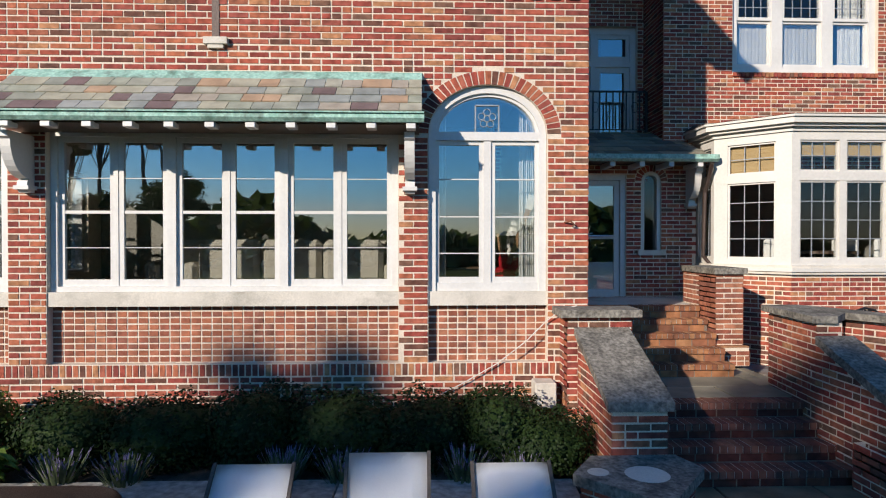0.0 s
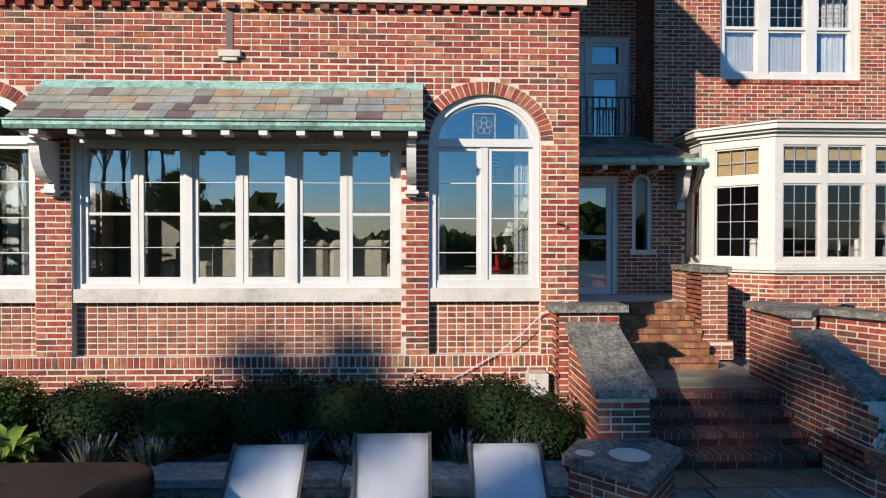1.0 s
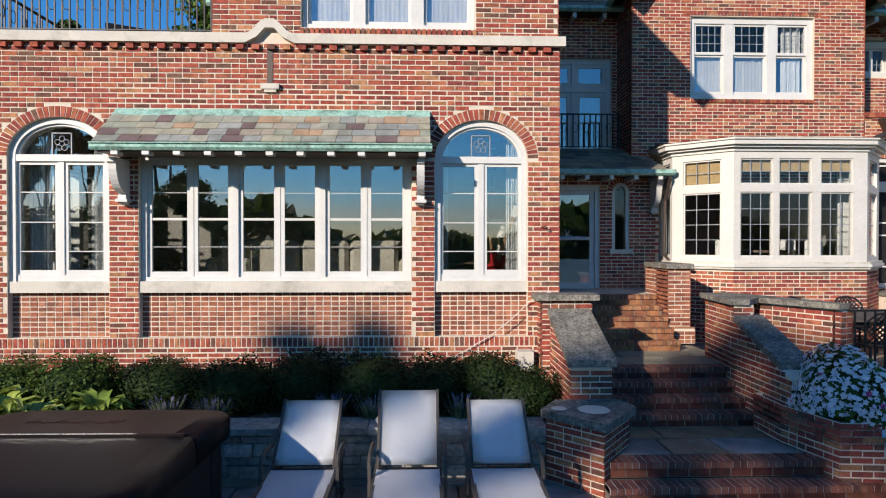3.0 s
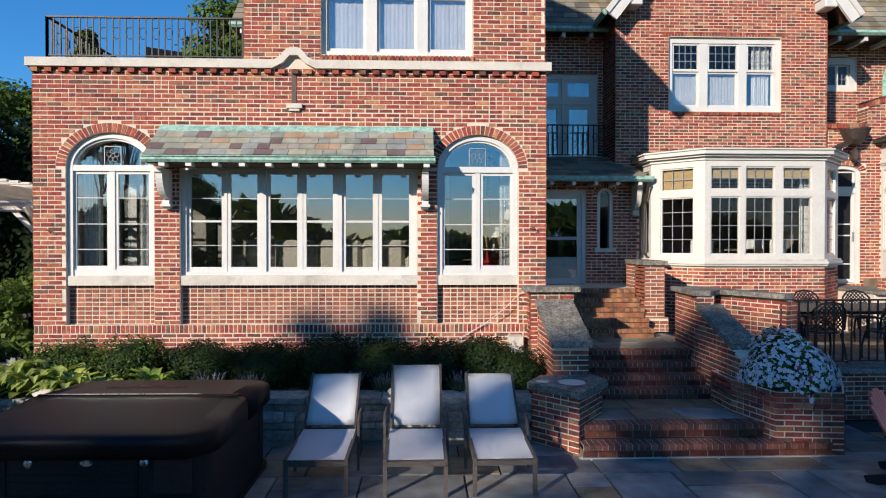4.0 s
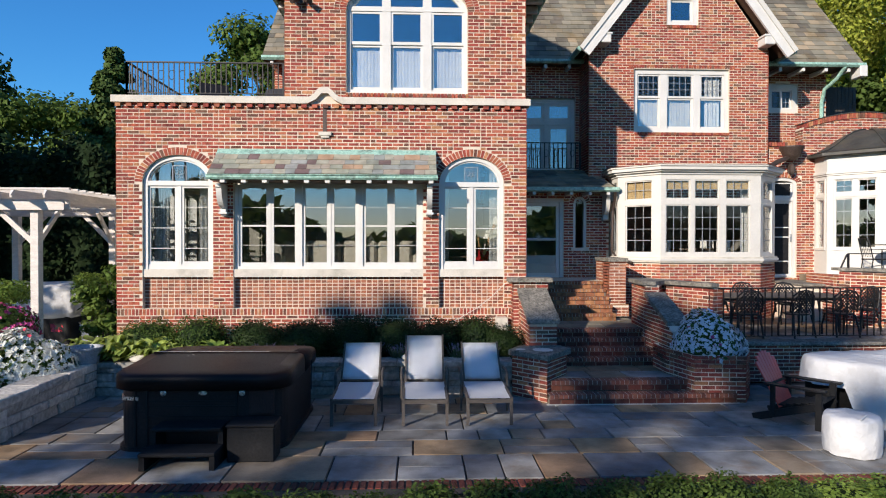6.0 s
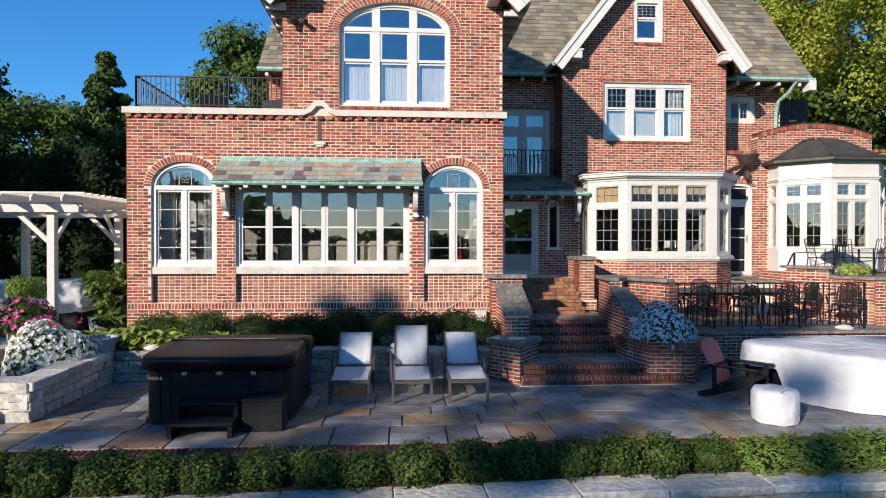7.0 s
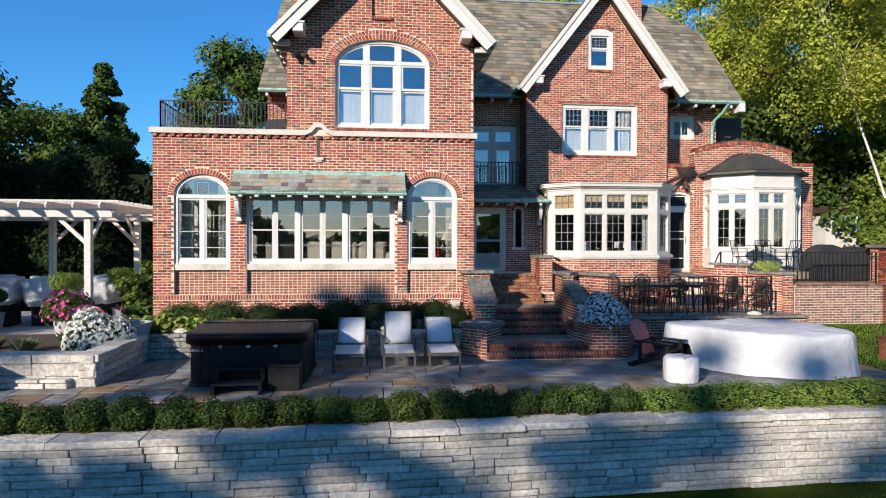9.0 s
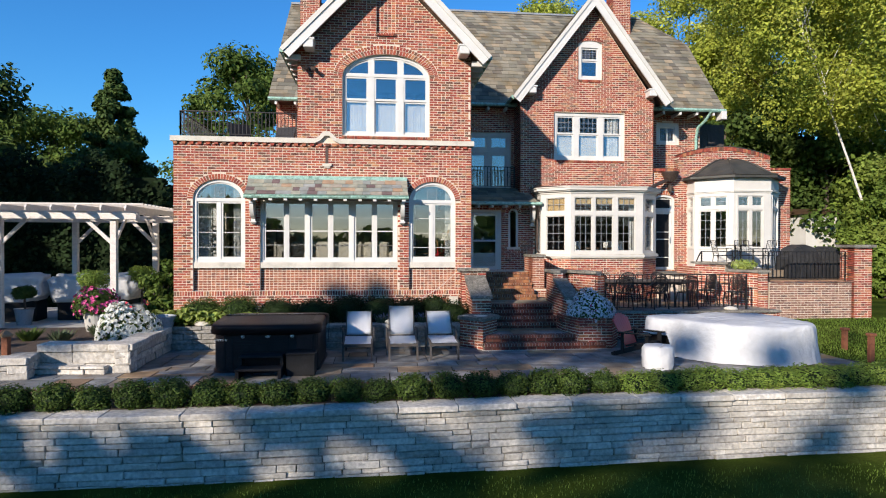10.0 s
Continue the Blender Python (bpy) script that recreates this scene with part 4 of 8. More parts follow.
# chimneys
for x0, x1, y0, z1 in ((8.45, 9.15, 13.2, 13.4), (-3.6, -2.9, 13.0, 13.2)):
    ch = thing("chimney", "tall red brick chimney", "chimney")
    wall("chimney_wall", ch, Frame((x0, y0), (1, 0)), 0, x1 - x0, 9.5, z1, thick=0.7)
    wall("chimney_wall", ch, Frame((x1, y0), (0, 1)), 0.004, 0.7, 9.5, z1, thick=0.1)
    wall("chimney_wall", ch, Frame((x0, y0 + 0.7), (0, -1)), 0.004, 0.69, 9.5, z1, thick=0.1)

# -- recessed middle part
recess = wall("recess_wall", house, RECESS, 1.3, 4.05, 3.6, 7.4, [hole(2.3, 3.86, 4.38, 6.38)])
wall("recess_side_wall", house, Frame((3.98, 10.9), (0, -1)), 0, 0.896, 3.9, 7.4)
bdoor = frame_ring("balcony_door", RECESS, 2.3, 3.86, 4.38, 6.38, 0.1, 0.12, 0.03, -0.25, -0.08, CREAM, house, "white glazed double balcony door with transom lights")
fpart("transom", RECESS, [(2.4, 3.76, -0.25, -0.078, 5.68, 5.78)], CREAM, bdoor)
fpart("mullion", RECESS, [(3.04, 3.12, -0.25, -0.07, 4.38, 5.68)], CREAM, bdoor)
fpart("mullion", RECESS, [(3.04, 3.12, -0.25, -0.07, 5.78, 6.26)], CREAM, bdoor)
lights(bdoor, RECESS, [(2.4, 3.04), (3.12, 3.76)], 4.38, 5.68, -0.12, sash=0.1, bars=[(5.05, 0.012)], paint=CREAM)
lights(bdoor, RECESS, [(2.4, 3.04), (3.12, 3.76)], 5.78, 6.26, -0.12, sash=0.07, paint=CREAM)
fpart("balcony_slab", RECESS, [(1.3, 4.0, 0.0, 0.38, 4.3, 4.38)], BRONZE, house)


def railing(parent_thing, p, q, z0, z1, step=0.115, scroll=True, r=0.011, top=0.024, name="railing_panel"):
    """Iron rails, balusters and heart scrolls from p to q (x, y)."""
    p, q = Vector(p), Vector(q)
    ln = (q - p).length
    d = (q - p) / ln
    P3 = lambda s, z: (p.x + d.x * s, p.y + d.y * s, z)
    part("top_rail", bar(B(), P3(0, z1), P3(ln, z1), top * 1.8, top), IRON, parent_thing)
    part("bottom_rail", bar(B(), P3(0, z0 + 0.09), P3(ln, z0 + 0.09), top, top * 0.6), IRON, parent_thing)
    k = max(2, round(ln / step))
    for i in range(k + 1):
        s = ln * i / k
        end = i in (0, k)
        part("post" if end else "baluster", bar(B(), P3(s, z0 if end else z0 + 0.09), P3(s, z1), r * (3 if end else 1.6), r * (3 if end else 1.6)), IRON, parent_thing)
    if scroll:
        i = 1
        while (i + 1) * step * 2 < ln:
            s = i * step * 2.0 + step * 0.5
            zc = z0 + (z1 - z0) * 0.62
            bm = B()
            for sg in (-1, 1):
                pts = [P3(s + sg * 0.055 * math.sin(t) * (1.1 - t * 0.12), zc + 0.10 - 0.055 * t + 0.03 * math.sin(2 * t)) for t in [j * 0.42 for j in range(9)]]
                tube(bm, pts, 0.006, 5)
            part("scroll", bm, IRON, parent_thing)
            i += 1


def rail_thing(label, *a, **k):
    t = thing("railing", label, "railing")
    railing(t, *a, **k)
    return t


rail_thing("black wrought-iron balcony railing with heart scrolls", (1.8, 10.55), (3.9, 10.55), 4.38, 5.13, r=0.014)
rail_thing("black wrought-iron roof-terrace railing with heart scrolls", (-5.93, 6.62), (-2.95, 6.62), 5.30, 5.98, step=0.1)
rail_thing("black wrought-iron roof-terrace railing seen end on", (-5.93, 6.62), (-5.93, 11.2), 5.30, 5.98, step=0.12)
box(bm := B(), -5.9, 1.7, 6.6, 11.4, 5.0, 5.06)
part("terrace_roof", bm, LEAD_ROOF, house)

# -- entry with its little slate roof
ewall = wall("entry_wall", house, ENTRY, 1.6, 4.42, 0.5, 3.85, [hole(2.2, 3.28, 1.64, 3.60), hole(3.53, 3.85, 2.33, 3.5, 0.16)], over=[hole(3.43, 3.95, 3.5, 3.5, 0.26)])
ring(ewall, ENTRY, 3.69, 3.5, 0.16, 0.16, 0.1, 11)
slate_roof("porch_roof", [(1.76, 9.22, 3.83), (4.42, 9.22, 3.83), (4.2, 10.45, 4.38), (1.76, 10.45, 4.38)], house, label="small slate porch roof")
prism(bm := B(), [(9.24, 3.85), (9.12, 3.85), (9.11, 3.78), (9.16, 3.74), (9.24, 3.75)], 1.76, 4.5, "x")
part("gutter", bm, PATINA, house, "green copper gutter")
box(bm := B(), 1.76, 4.42, 9.26, 9.75, 3.755, 3.79)
part("soffit", bm, DARKWOOD, house)
for i in range(6):
    box(bm := B(), 1.95 + i * 0.45, 2.03 + i * 0.45, 9.18, 9.73, 3.67, 3.75, 0.004)
    part("rafter_tail", bm, WHITE, house)
bracket(4.3, house, 9.75, 3.68, 0.4, 0.62, CREAM)
door = frame_ring("entry_door", ENTRY, 2.2, 3.28, 1.637, 3.60, 0.08, 0.08, 0.02, -0.2, -0.03, CREAM, house, "white-framed glazed storm door, closed")
lights(door, ENTRY, [(2.285, 3.195)], 1.645, 3.515, -0.08, sash=0.085, bars=[(2.6, 0.03)], paint=CREAM)
fpart("lower_panel", ENTRY, [(2.37, 3.11, -0.11, -0.09, 1.75, 2.2)], CREAM, door)
tube(bm := B(), [ENTRY.p(2.45, 0.0, 2.62), ENTRY.p(3.08, 0.0, 2.62)], 0.014, 8)
part("door_handle", bm, SILVER, door, "bright push bar")
part("door_ornament", lathe(B(), [(0.0, 2.645), (0.02, 2.65), (0.02, 2.67), (0.0, 2.675)], 10, tuple(ENTRY.p(2.66, 0.012, 2.66)[:2])), SILVER, door, "small metal star ornament")
for g in range(6):
    a = g * math.pi / 3
    part("ray", tube(B(), [ENTRY.p(2.66, 0.012, 2.66), ENTRY.p(2.66 + 0.09 * math.cos(a), 0.012, 2.66 + 0.13 * math.sin(a))], 0.008, 5, 0.003), SILVER, door)
nwin = part("window", raw("window", *arch_band(ENTRY, 3.69, 3.5, 0.158, 0.158, 0.055, -0.2, -0.02, 2.38), CREAM), None, house, "narrow round-headed side window")
pane(nwin, ENTRY, [(3.59, 2.4)] + [(3.69 - 0.1 * math.cos(math.pi * i / 8), 3.5 + 0.1 * math.sin(math.pi * i / 8)) for i in range(9)] + [(3.79, 2.4)], -0.08, LEADED)
fpart("window_sill", ENTRY, [(3.47, 3.92, -0.2, 0.05, 2.31, 2.39)], LIME, nwin)

# -- big gable with the bay window
GX0, GX1 = 3.98, 8.62
gline = [(GX0, 7.45), (6.42, 10.55), (GX1, 7.45)]
GWIN = (5.14, 7.6)
gwall = wall("gable_wall", house, GABLE, GX0, GX1, 3.6, 10.5, [hole(*GWIN, 5.34, 6.94), hole(5.975, 6.785, 8.06, 9.26, 0.12)], gline, label="steep gabled wall of mixed red brick")
wall("gable_wall", house, GABLE, GX0, GX1, 0.6, 3.6, [hole(4.5, 8.4, 1.7, 3.6)], bricks=False)
soldier(gwall, GABLE, GWIN[0], GWIN[1], 5.25, 5.335, 0.03)
soldier(gwall, GABLE, GWIN[0] - 0.15, GWIN[1] + 0.15, 6.95, 7.05, 0.012)
soldier(gwall, GABLE, 5.96, 6.8, 7.97, 8.055, 0.03)
ring(gwall, GABLE, 6.38, 9.26, 0.405, 0.12, 0.1, 13, sweep=(0.25, math.pi - 0.25))
wall("gable_side_wall", house, Frame((GX1, 10.0), (0, 1)), 0.004, 1.3, 3.9, 7.4)
a, b = GWIN
n = -0.11
gw = frame_ring("window", GABLE, a, b, 5.34, 6.94, 0.1, 0.12, 0.11, -0.24, n + 0.05, WHITE, house, "white triple sash window with leaded upper sashes")
for m in (5.93, 6.79):
    fpart("mullion", GABLE, [(m - 0.09, m + 0.09, -0.22, n + 0.04, 5.45, 6.82)], WHITE, gw)
for p, q in ((5.24, 5.84), (6.02, 6.70), (6.88, 7.5)):
    lights(gw, GABLE, [(p, q)], 5.45, 6.22, n - 0.02, sash=0.04)
    lights(gw, GABLE, [(p, q)], 6.22, 6.82, n + 0.012, sash=0.04, cols=4, rows=3, glass=LEADED)
aw = frame_ring("window", GABLE, 5.975, 6.785, 8.06, 9.26, 0.11, 0.11, 0.1, -0.2, -0.03, WHITE, house, "small white attic sash window")
part("window_head", prism(B(), [(5.975, 9.262), (6.785, 9.262), (6.785, 9.265), (6.6, 9.35), (6.38, 9.38), (6.16, 9.35), (5.975, 9.26)], 10.03, 10.2, "y"), WHITE, aw)
lights(aw, GABLE, [(6.085, 6.675)], 8.16, 8.72, -0.12)
lights(aw, GABLE, [(6.085, 6.675)], 8.72, 9.14, -0.09, cols=4, rows=4, glass=LEADED)

# -- bay window
BAY = [(4.50, 10.0), (4.50, 9.30), (5.26, 8.55), (7.62, 8.55), (8.40, 9.30), (8.40, 10.0)]
bay = thing("bay_window", "white bay window with leaded lights on a brick base", "bay window")


def offset_poly(pts, d):
    """A bay's plan moved outwards by d (open chain whose ends stay on the wall)."""
    out = []
    for i, p in enumerate(pts):
        ns = []
        for a, b in ((i - 1, i), (i, i + 1)):
            if 0 <= a and b < len(pts):
                e = (Vector(pts[b]) - Vector(pts[a])).normalized()
                ns.append(Vector((e.y, -e.x)))
        m = (ns[0] + ns[-1]).normalized()
        q = Vector(p) + m * d / max(0.3, m.dot(ns[0]))
        out.append((q.x, q.y))
    return out


def bay_face(i, z0, z1, spans, zs, cols, rows, glass, corner=0.1, sill_label="", lead=None, paint=CREAM, up=None):
    """One side of a bay: corner posts, rails, mullions, lower lights and upper lights."""
    P, Q = Vector(BAYS[i]), Vector(BAYS[i + 1])
    fr, ln = Frame(P, Q - P), (Q - P).length
    zl0, zl1, zu0, zu1 = zs
    boxes, prev = [], 0.0
    for a, b in spans + [(ln, ln)]:
        boxes.append((prev, a, -0.12, 0.0, zl0, zl1)), boxes.append((prev, a, -0.12, 0.0, zu0, zu1))
        prev = b
    boxes += [(0, ln, -0.12, 0.0, z0, zl0), (0, ln, -0.12, 0.002, zl1, zu0), (0, ln, -0.12, 0.0, zu1, z1)]
    boxes = [x for x in boxes if x[1] - x[0] > 0.004]
    f = fpart("bay_frame", fr, boxes[-3:-2], paint, BAYT)
    for q in boxes[:-3]:
        fpart("mullion", fr, [q], paint, f)
    for q in boxes[-2:]:
        fpart("rail", fr, [q], paint, f)
    lights(f, fr, spans, zl0, zl1, -0.035, cols=cols, rows=rows, glass=glass, sash=0.025, lead=lead, paint=paint)
    lights(f, fr, spans, zu0, zu1, -0.035, cols=cols, rows=up or 2, glass=glass, sash=0.025, lead=lead, paint=paint)
    return f, fr


BAYS, BAYT = BAY, bay
ZS = (2.27, 3.40, 3.525, 3.98)
bay_face(0, 2.19, 4.1, [(0.16, 0.6)], ZS, 3, 4, LEADED)
f1, fr1 = bay_face(1, 2.19, 4.1, [(0.20, 0.86)], ZS, 3, 4, LEADED)
f2, fr2 = bay_face(2, 2.19, 4.1, [(0.12, 0.70), (0.80, 1.385), (1.535, 2.115)], ZS, 3, 4, LEADED)
bay_face(3, 2.19, 4.1, [(0.20, 0.86)], ZS, 3, 4, LEADED)
bay_face(4, 2.19, 4.1, [(0.16, 0.6)], ZS, 3, 4, LEADED)
for fr, spans, f in ((fr1, [(0.20, 0.86)], f1), (fr2, [(0.12, 0.70), (0.80, 1.385), (1.535, 2.115)], f2)):
    for a, b in spans:
        fpart("bamboo_blind", fr, [(a + 0.01, b - 0.01, -0.11, -0.095, 3.76 if fr is fr2 else 3.54, 3.965)], BAMBOO, f, "rolled-down bamboo blind")
part("bay_sill", prism(B(), offset_poly(BAY, 0.06), 2.06, 2.19), LIME, bay, "stone sill band")
part("bay_sill_edge", prism(B(), offset_poly(BAY, 0.085), 2.10, 2.15), CREAM, bay)
for d, z0, z1 in ((0.03, 4.1, 4.16), (0.10, 4.16, 4.2), (0.16, 4.2, 4.28), (0.19, 4.28, 4.31)):
    part("cornice", prism(B(), offset_poly(BAY, d), z0, z1), CREAM, bay)
bm = B()
lo, hi = offset_poly(BAY, 0.2), [(x, min(10.0, y + 0.75) if 0 < i < 5 else y) for i, (x, y) in enumerate(BAY)]
vl, vh = [bm.verts.new((x, y, 4.315)) for x, y in lo], [bm.verts.new((x, 9.98, 4.45)) for x, y in hi]
for i in range(5):
    bm.faces.new((vl[i], vl[i + 1], vh[i + 1], vh[i]))
part("bay_roof", bm, BRONZE, bay, "low brown metal roof")
for i in range(5):
    P, Q = Vector(BAY[i]), Vector(BAY[i + 1])
    bw = wall("bay_base", bay, Frame(P, Q - P), 0, (Q - P).length, 0.6, 2.06, thick=0.15)
    if i == 2:
        ring(bw, Frame(P, Q - P), 1.75, 1.02, 0.42, 0.22, 0.12, 13, sweep=(0.3, math.pi - 0.3))

screen = thing("roof_screen", "dark boarded screen on the flat roof behind the parapet", "screen", (11.9, 12.0, 5.2))
for k in range(9):
    part("board", box(B(), -0.5 + 0.112 * k, -0.395 + 0.112 * k, 0.0, 0.03, 0.0, 1.85, 0.004), GREYWOOD, screen)
for z in (0.25, 1.0, 1.7):
    part("rail", box(B(), -0.5, 0.5, 0.03, 0.07, z, z + 0.08, 0.004), GREYWOOD, screen)

# -- lower right part with door, curved parapet and garden room
ptop = [(8.62, 5.0), (9.6, 5.0), (9.601, 5.5)] + [(9.62 + 3.35 * t, 5.5 + 0.3 * math.sin(math.pi * t) ** 0.9) for t in [i / 14 for i in range(15)]] + [(12.99, 5.5), (12.991, 5.1), (13.75, 5.1)]
lwall = wall("garden_wall", house, LOWER, 8.62, 13.75, 0.6, 5.8, [hole(8.70, 9.45, 1.62, 4.05, 0.16), hole(9.95, 12.93, 1.6, 4.5)], ptop, over=[hole(8.56, 9.59, 4.05, 4.05, 0.3)], label="brick wall with a curved parapet")
ring(lwall, LOWER, 9.075, 4.05, 0.375, 0.16, 0.14, 13, sweep=(0.15, math.pi - 0.15))
cop = []
for (u0, z0), (u1, z1) in zip(ptop[2:-3], ptop[3:-2]):
    if u1 - u0 > 0.01:
        hexa(vs := [], fs := [], [LOWER.p(u0, 0.045, z0 + 0.105), LOWER.p(u1, 0.045, z1 + 0.105), LOWER.p(u1, 0.045, z1 + 0.125), LOWER.p(u0, 0.045, z0 + 0.125), LOWER.p(u0, -0.35, z0 + 0.105), LOWER.p(u1, -0.35, z1 + 0.105), LOWER.p(u1, -0.35, z1 + 0.125), LOWER.p(u0, -0.35, z0 + 0.125)])
        cop.append((vs, fs))
vs, fs = [], []
for v, f in cop:
    b0 = len(vs)
    vs += v
    fs += [tuple(i + b0 for i in q) for q in f]
part("parapet_cap", raw("parapet_cap", *weld(vs, fs), LEAD_ROOF), None, house)
vs, fs = [], []
for (u0, z0), (u1, z1) in zip(ptop[2:-3], ptop[3:-2]):
    k = max(1, round((u1 - u0) / COURSE))
    for i in range(k):
        a, b = u0 + (u1 - u0) * i / k + 0.005, u0 + (u1 - u0) * (i + 1) / k - 0.005
        z = z0 + (z1 - z0) * (i + 0.5) / k
        if b - a > 0.02:
            fbox(LOWER, vs, fs, a, b, -0.3, 0.03, z - 0.03, z + 0.1)
part("parapet_brick", raw("parapet_brick", vs, fs, BRICK), None, house, kind="stuff")
wall("parapet_end", house, Frame((9.596, 10.4), (0, -1)), 0, 0.298, 5.12, 5.5, thick=0.02)
soldier(house, LOWER, 8.62, 9.6, 5.0, 5.12, 0.05, material=BRICK, name="parapet_brick")
soldier(house, LOWER, 13.0, 13.75, 5.1, 5.2, 0.05, material=BRICK, name="parapet_brick")
# rain head and the curved pipe that runs from it to the bay's roof
bm = lathe(B(), [(0.0, 4.62), (0.09, 4.63), (0.2, 4.74), (0.27, 4.90), (0.29, 4.95), (0.29, 4.98), (0.02, 4.98)], 20, (9.22, 9.95))
part("rain_head", bm, BRONZE, house, "rounded brown metal rain head")
part("rain_pipe", tube(B(), [(9.12, 9.92, 4.70), (8.95, 9.86, 4.64), (8.7, 9.75, 4.55), (8.45, 9.62, 4.42), (8.3, 9.6, 4.38)], 0.06, 10), BRONZE, house, "brown metal pipe")
wl = thing("wall_lantern", "small dark wall lantern above the garden door", "wall lantern", (9.24, 9.97, 4.42))
part("backplate", box(B(), -0.05, 0.05, 0.06, 0.125, -0.1, 0.15, 0.008), BRONZE, wl)
part("lantern_body", lathe(B(), [(0.03, -0.16), (0.07, -0.1), (0.09, 0.05), (0.04, 0.12), (0.01, 0.16)], 8), BRONZE, wl)
door2 = part("garden_door", raw("garden_door", *arch_band(LOWER, 9.075, 4.05, 0.373, 0.158, 0.08, -0.22, -0.03, 1.62), WHITE), None, house, "white-framed dark glazed garden door, closed")
fpart("transom", LOWER, [(8.78, 9.37, -0.2, -0.05, 3.6, 3.71)], WHITE, door2)
lights(door2, LOWER, [(8.78, 9.37)], 1.63, 3.6, -0.1, sash=0.06, bars=[(2.04, 0.014), (2.67, 0.014), (2.92, 0.014)], glass=DARKPANE)
lights(door2, LOWER, [(8.78, 9.37)], 3.71, 4.08, -0.1, sash=0.03, glass=DARKPANE)
fpart("door_handle", LOWER, [(9.33, 9.355, -0.09, -0.05, 2.55, 2.75)], SILVER, door2, "bright metal handle")
swin = frame_ring("window", MAIN, 9.36, 10.22, 6.15, 6.93, 0.14, 0.15, 0.1, -0.2, -0.03, CREAM, house, "small white upper window beside the eave")
lights(swin, MAIN, [(9.5, 9.79), (9.79, 10.08)], 6.25, 6.78, -0.1, sash=0.035, cols=2, rows=3, glass=LEADED)
tube(bm := B(), [(11.0, 10.5, 7.2), (10.95, 10.75, 6.95), (10.85, 11.1, 6.75), (10.83, 11.2, 6.4), (10.83, 11.2, 5.3)], 0.05, 8)
part("downspout", bm, PATINA, house, "green copper downspout")
tube(bm := B(), [(4.4, 9.15, 3.72), (4.42, 9.3, 3.5), (4.43, 9.45, 3.3), (4.43, 9.5, 2.3), (4.5, 9.35, 2.15), (4.72, 8.9, 2.04)], 0.032, 8)
part("downspout", bm, BRONZE, house, "dark metal downspout beside the bay")

CON = [(9.92, 10.1), (9.92, 9.6), (10.79, 8.73), (12.1, 8.73), (12.97, 9.6), (12.97, 10.1)]
con = thing("garden_room", "cream-painted polygonal garden room with a dark metal roof", "garden room")
BAYS, BAYT = CON, con
ZC = (2.39, 3.615, 3.755, 4.075)
PAIR = [(0.17, 0.54), (0.65, 1.02)]
for i, spans in enumerate(([(0.12, 0.38)], PAIR, PAIR, PAIR, [(0.12, 0.38)])):
    f, fr = bay_face(i, 1.6, 4.69, spans, ZC, 2, 4, GLASS, up=2)
    a, b = spans[0][0] - 0.06, spans[-1][1] + 0.06
    frame_ring("window_casing", fr, a, b, 2.33, 4.13, 0.035, 0.035, 0.05, 0.0, 0.022, CREAM, f)
    fpart("window_casing", fr, [(a + 0.035, b - 0.035, 0.002, 0.018, 3.66, 3.71)], CREAM, f)
for d, z0, z1 in ((0.03, 1.6, 1.75), (0.025, 4.2, 4.24), (0.05, 4.24, 4.28)):
    part("band", prism(B(), offset_poly(CON, d), z0, z1), CREAM, con)
part("eave", prism(B(), offset_poly(CON, 0.2), 4.69, 4.77), LEAD_ROOF, con)
bm = B()
rings = []
for t in [i / 7 for i in range(8)]:
    s = 1 - t
    z = 4.77 + 0.68 * (0.5 - 0.5 * math.cos(math.pi * t ** 0.85))
    rings.append([bm.verts.new((11.445 + (x - 11.445) * (0.1 + 0.9 * s), 10.1 + (y - 10.1) * s, z)) for x, y in offset_poly(CON, 0.22)])
for u, v in zip(rings, rings[1:]):
    for k in range(5):
        bm.faces.new((u[k], u[k + 1], v[k + 1], v[k]))
part("metal_roof", bm, LEAD_ROOF, con, "dark bell-shaped metal roof")
for k in range(1, 5):
    bm = tube(B(), [(11.445 + (x - 11.445) * (0.1 + 0.9 * (1 - t)), 10.1 + (y - 10.1) * (1 - t), 4.79 + 0.68 * (0.5 - 0.5 * math.cos(math.pi * t ** 0.85))) for (x, y) in [offset_poly(CON, 0.22)[k]] for t in [i / 7 for i in range(8)]], 0.022, 6)
    part("roof_seam", bm, LEAD_ROOF, con)

# ---------------------------------------------------------------- rooms behind the windows
def room(name, x0, x1, y0, y1, z0, z1, front=False, paint=PLASTER):
    t = thing(name, "plain furnished room behind the windows", "room", kind="structure")
    part("room_floor", box(B(), x0, x1, y0, y1, z0 - 0.05, z0), OAK, t)
    part("room_ceiling", box(B(), x0, x1, y0, y1, z1, z1 + 0.05), PLASTER, t)
    part("room_wall", box(B(), x0, x1, y1, y1 + 0.06, z0, z1), paint, t)
    if not front:
        part("room_wall", box(B(), x0 - 0.06, x0, y0, y1, z0, z1), paint, t)
    part("room_wall", box(B(), x1, x1 + 0.06, y0, y1, z0, z1), paint, t)
    return t


room("living_room", -5.74, 1.42, 6.76, 11.2, 1.62, 4.6, True)
room("upper_room", -2.55, 1.4, 6.78, 11.0, 5.1, 7.6)
room("dining_room", 4.3, 8.3, 10.02, 13.4, 1.62, 4.4)
room("bedroom", 4.3, 8.3, 10.31, 13.4, 5.0, 7.2)
room("hall", 1.8, 4.2, 10.06, 12.4, 1.62, 3.8)
room("sun_room", 9.75, 13.0, 10.12, 12.4, 1.62, 4.6)
room("landing", 1.9, 3.95, 11.21, 13.4, 4.3, 7.2)
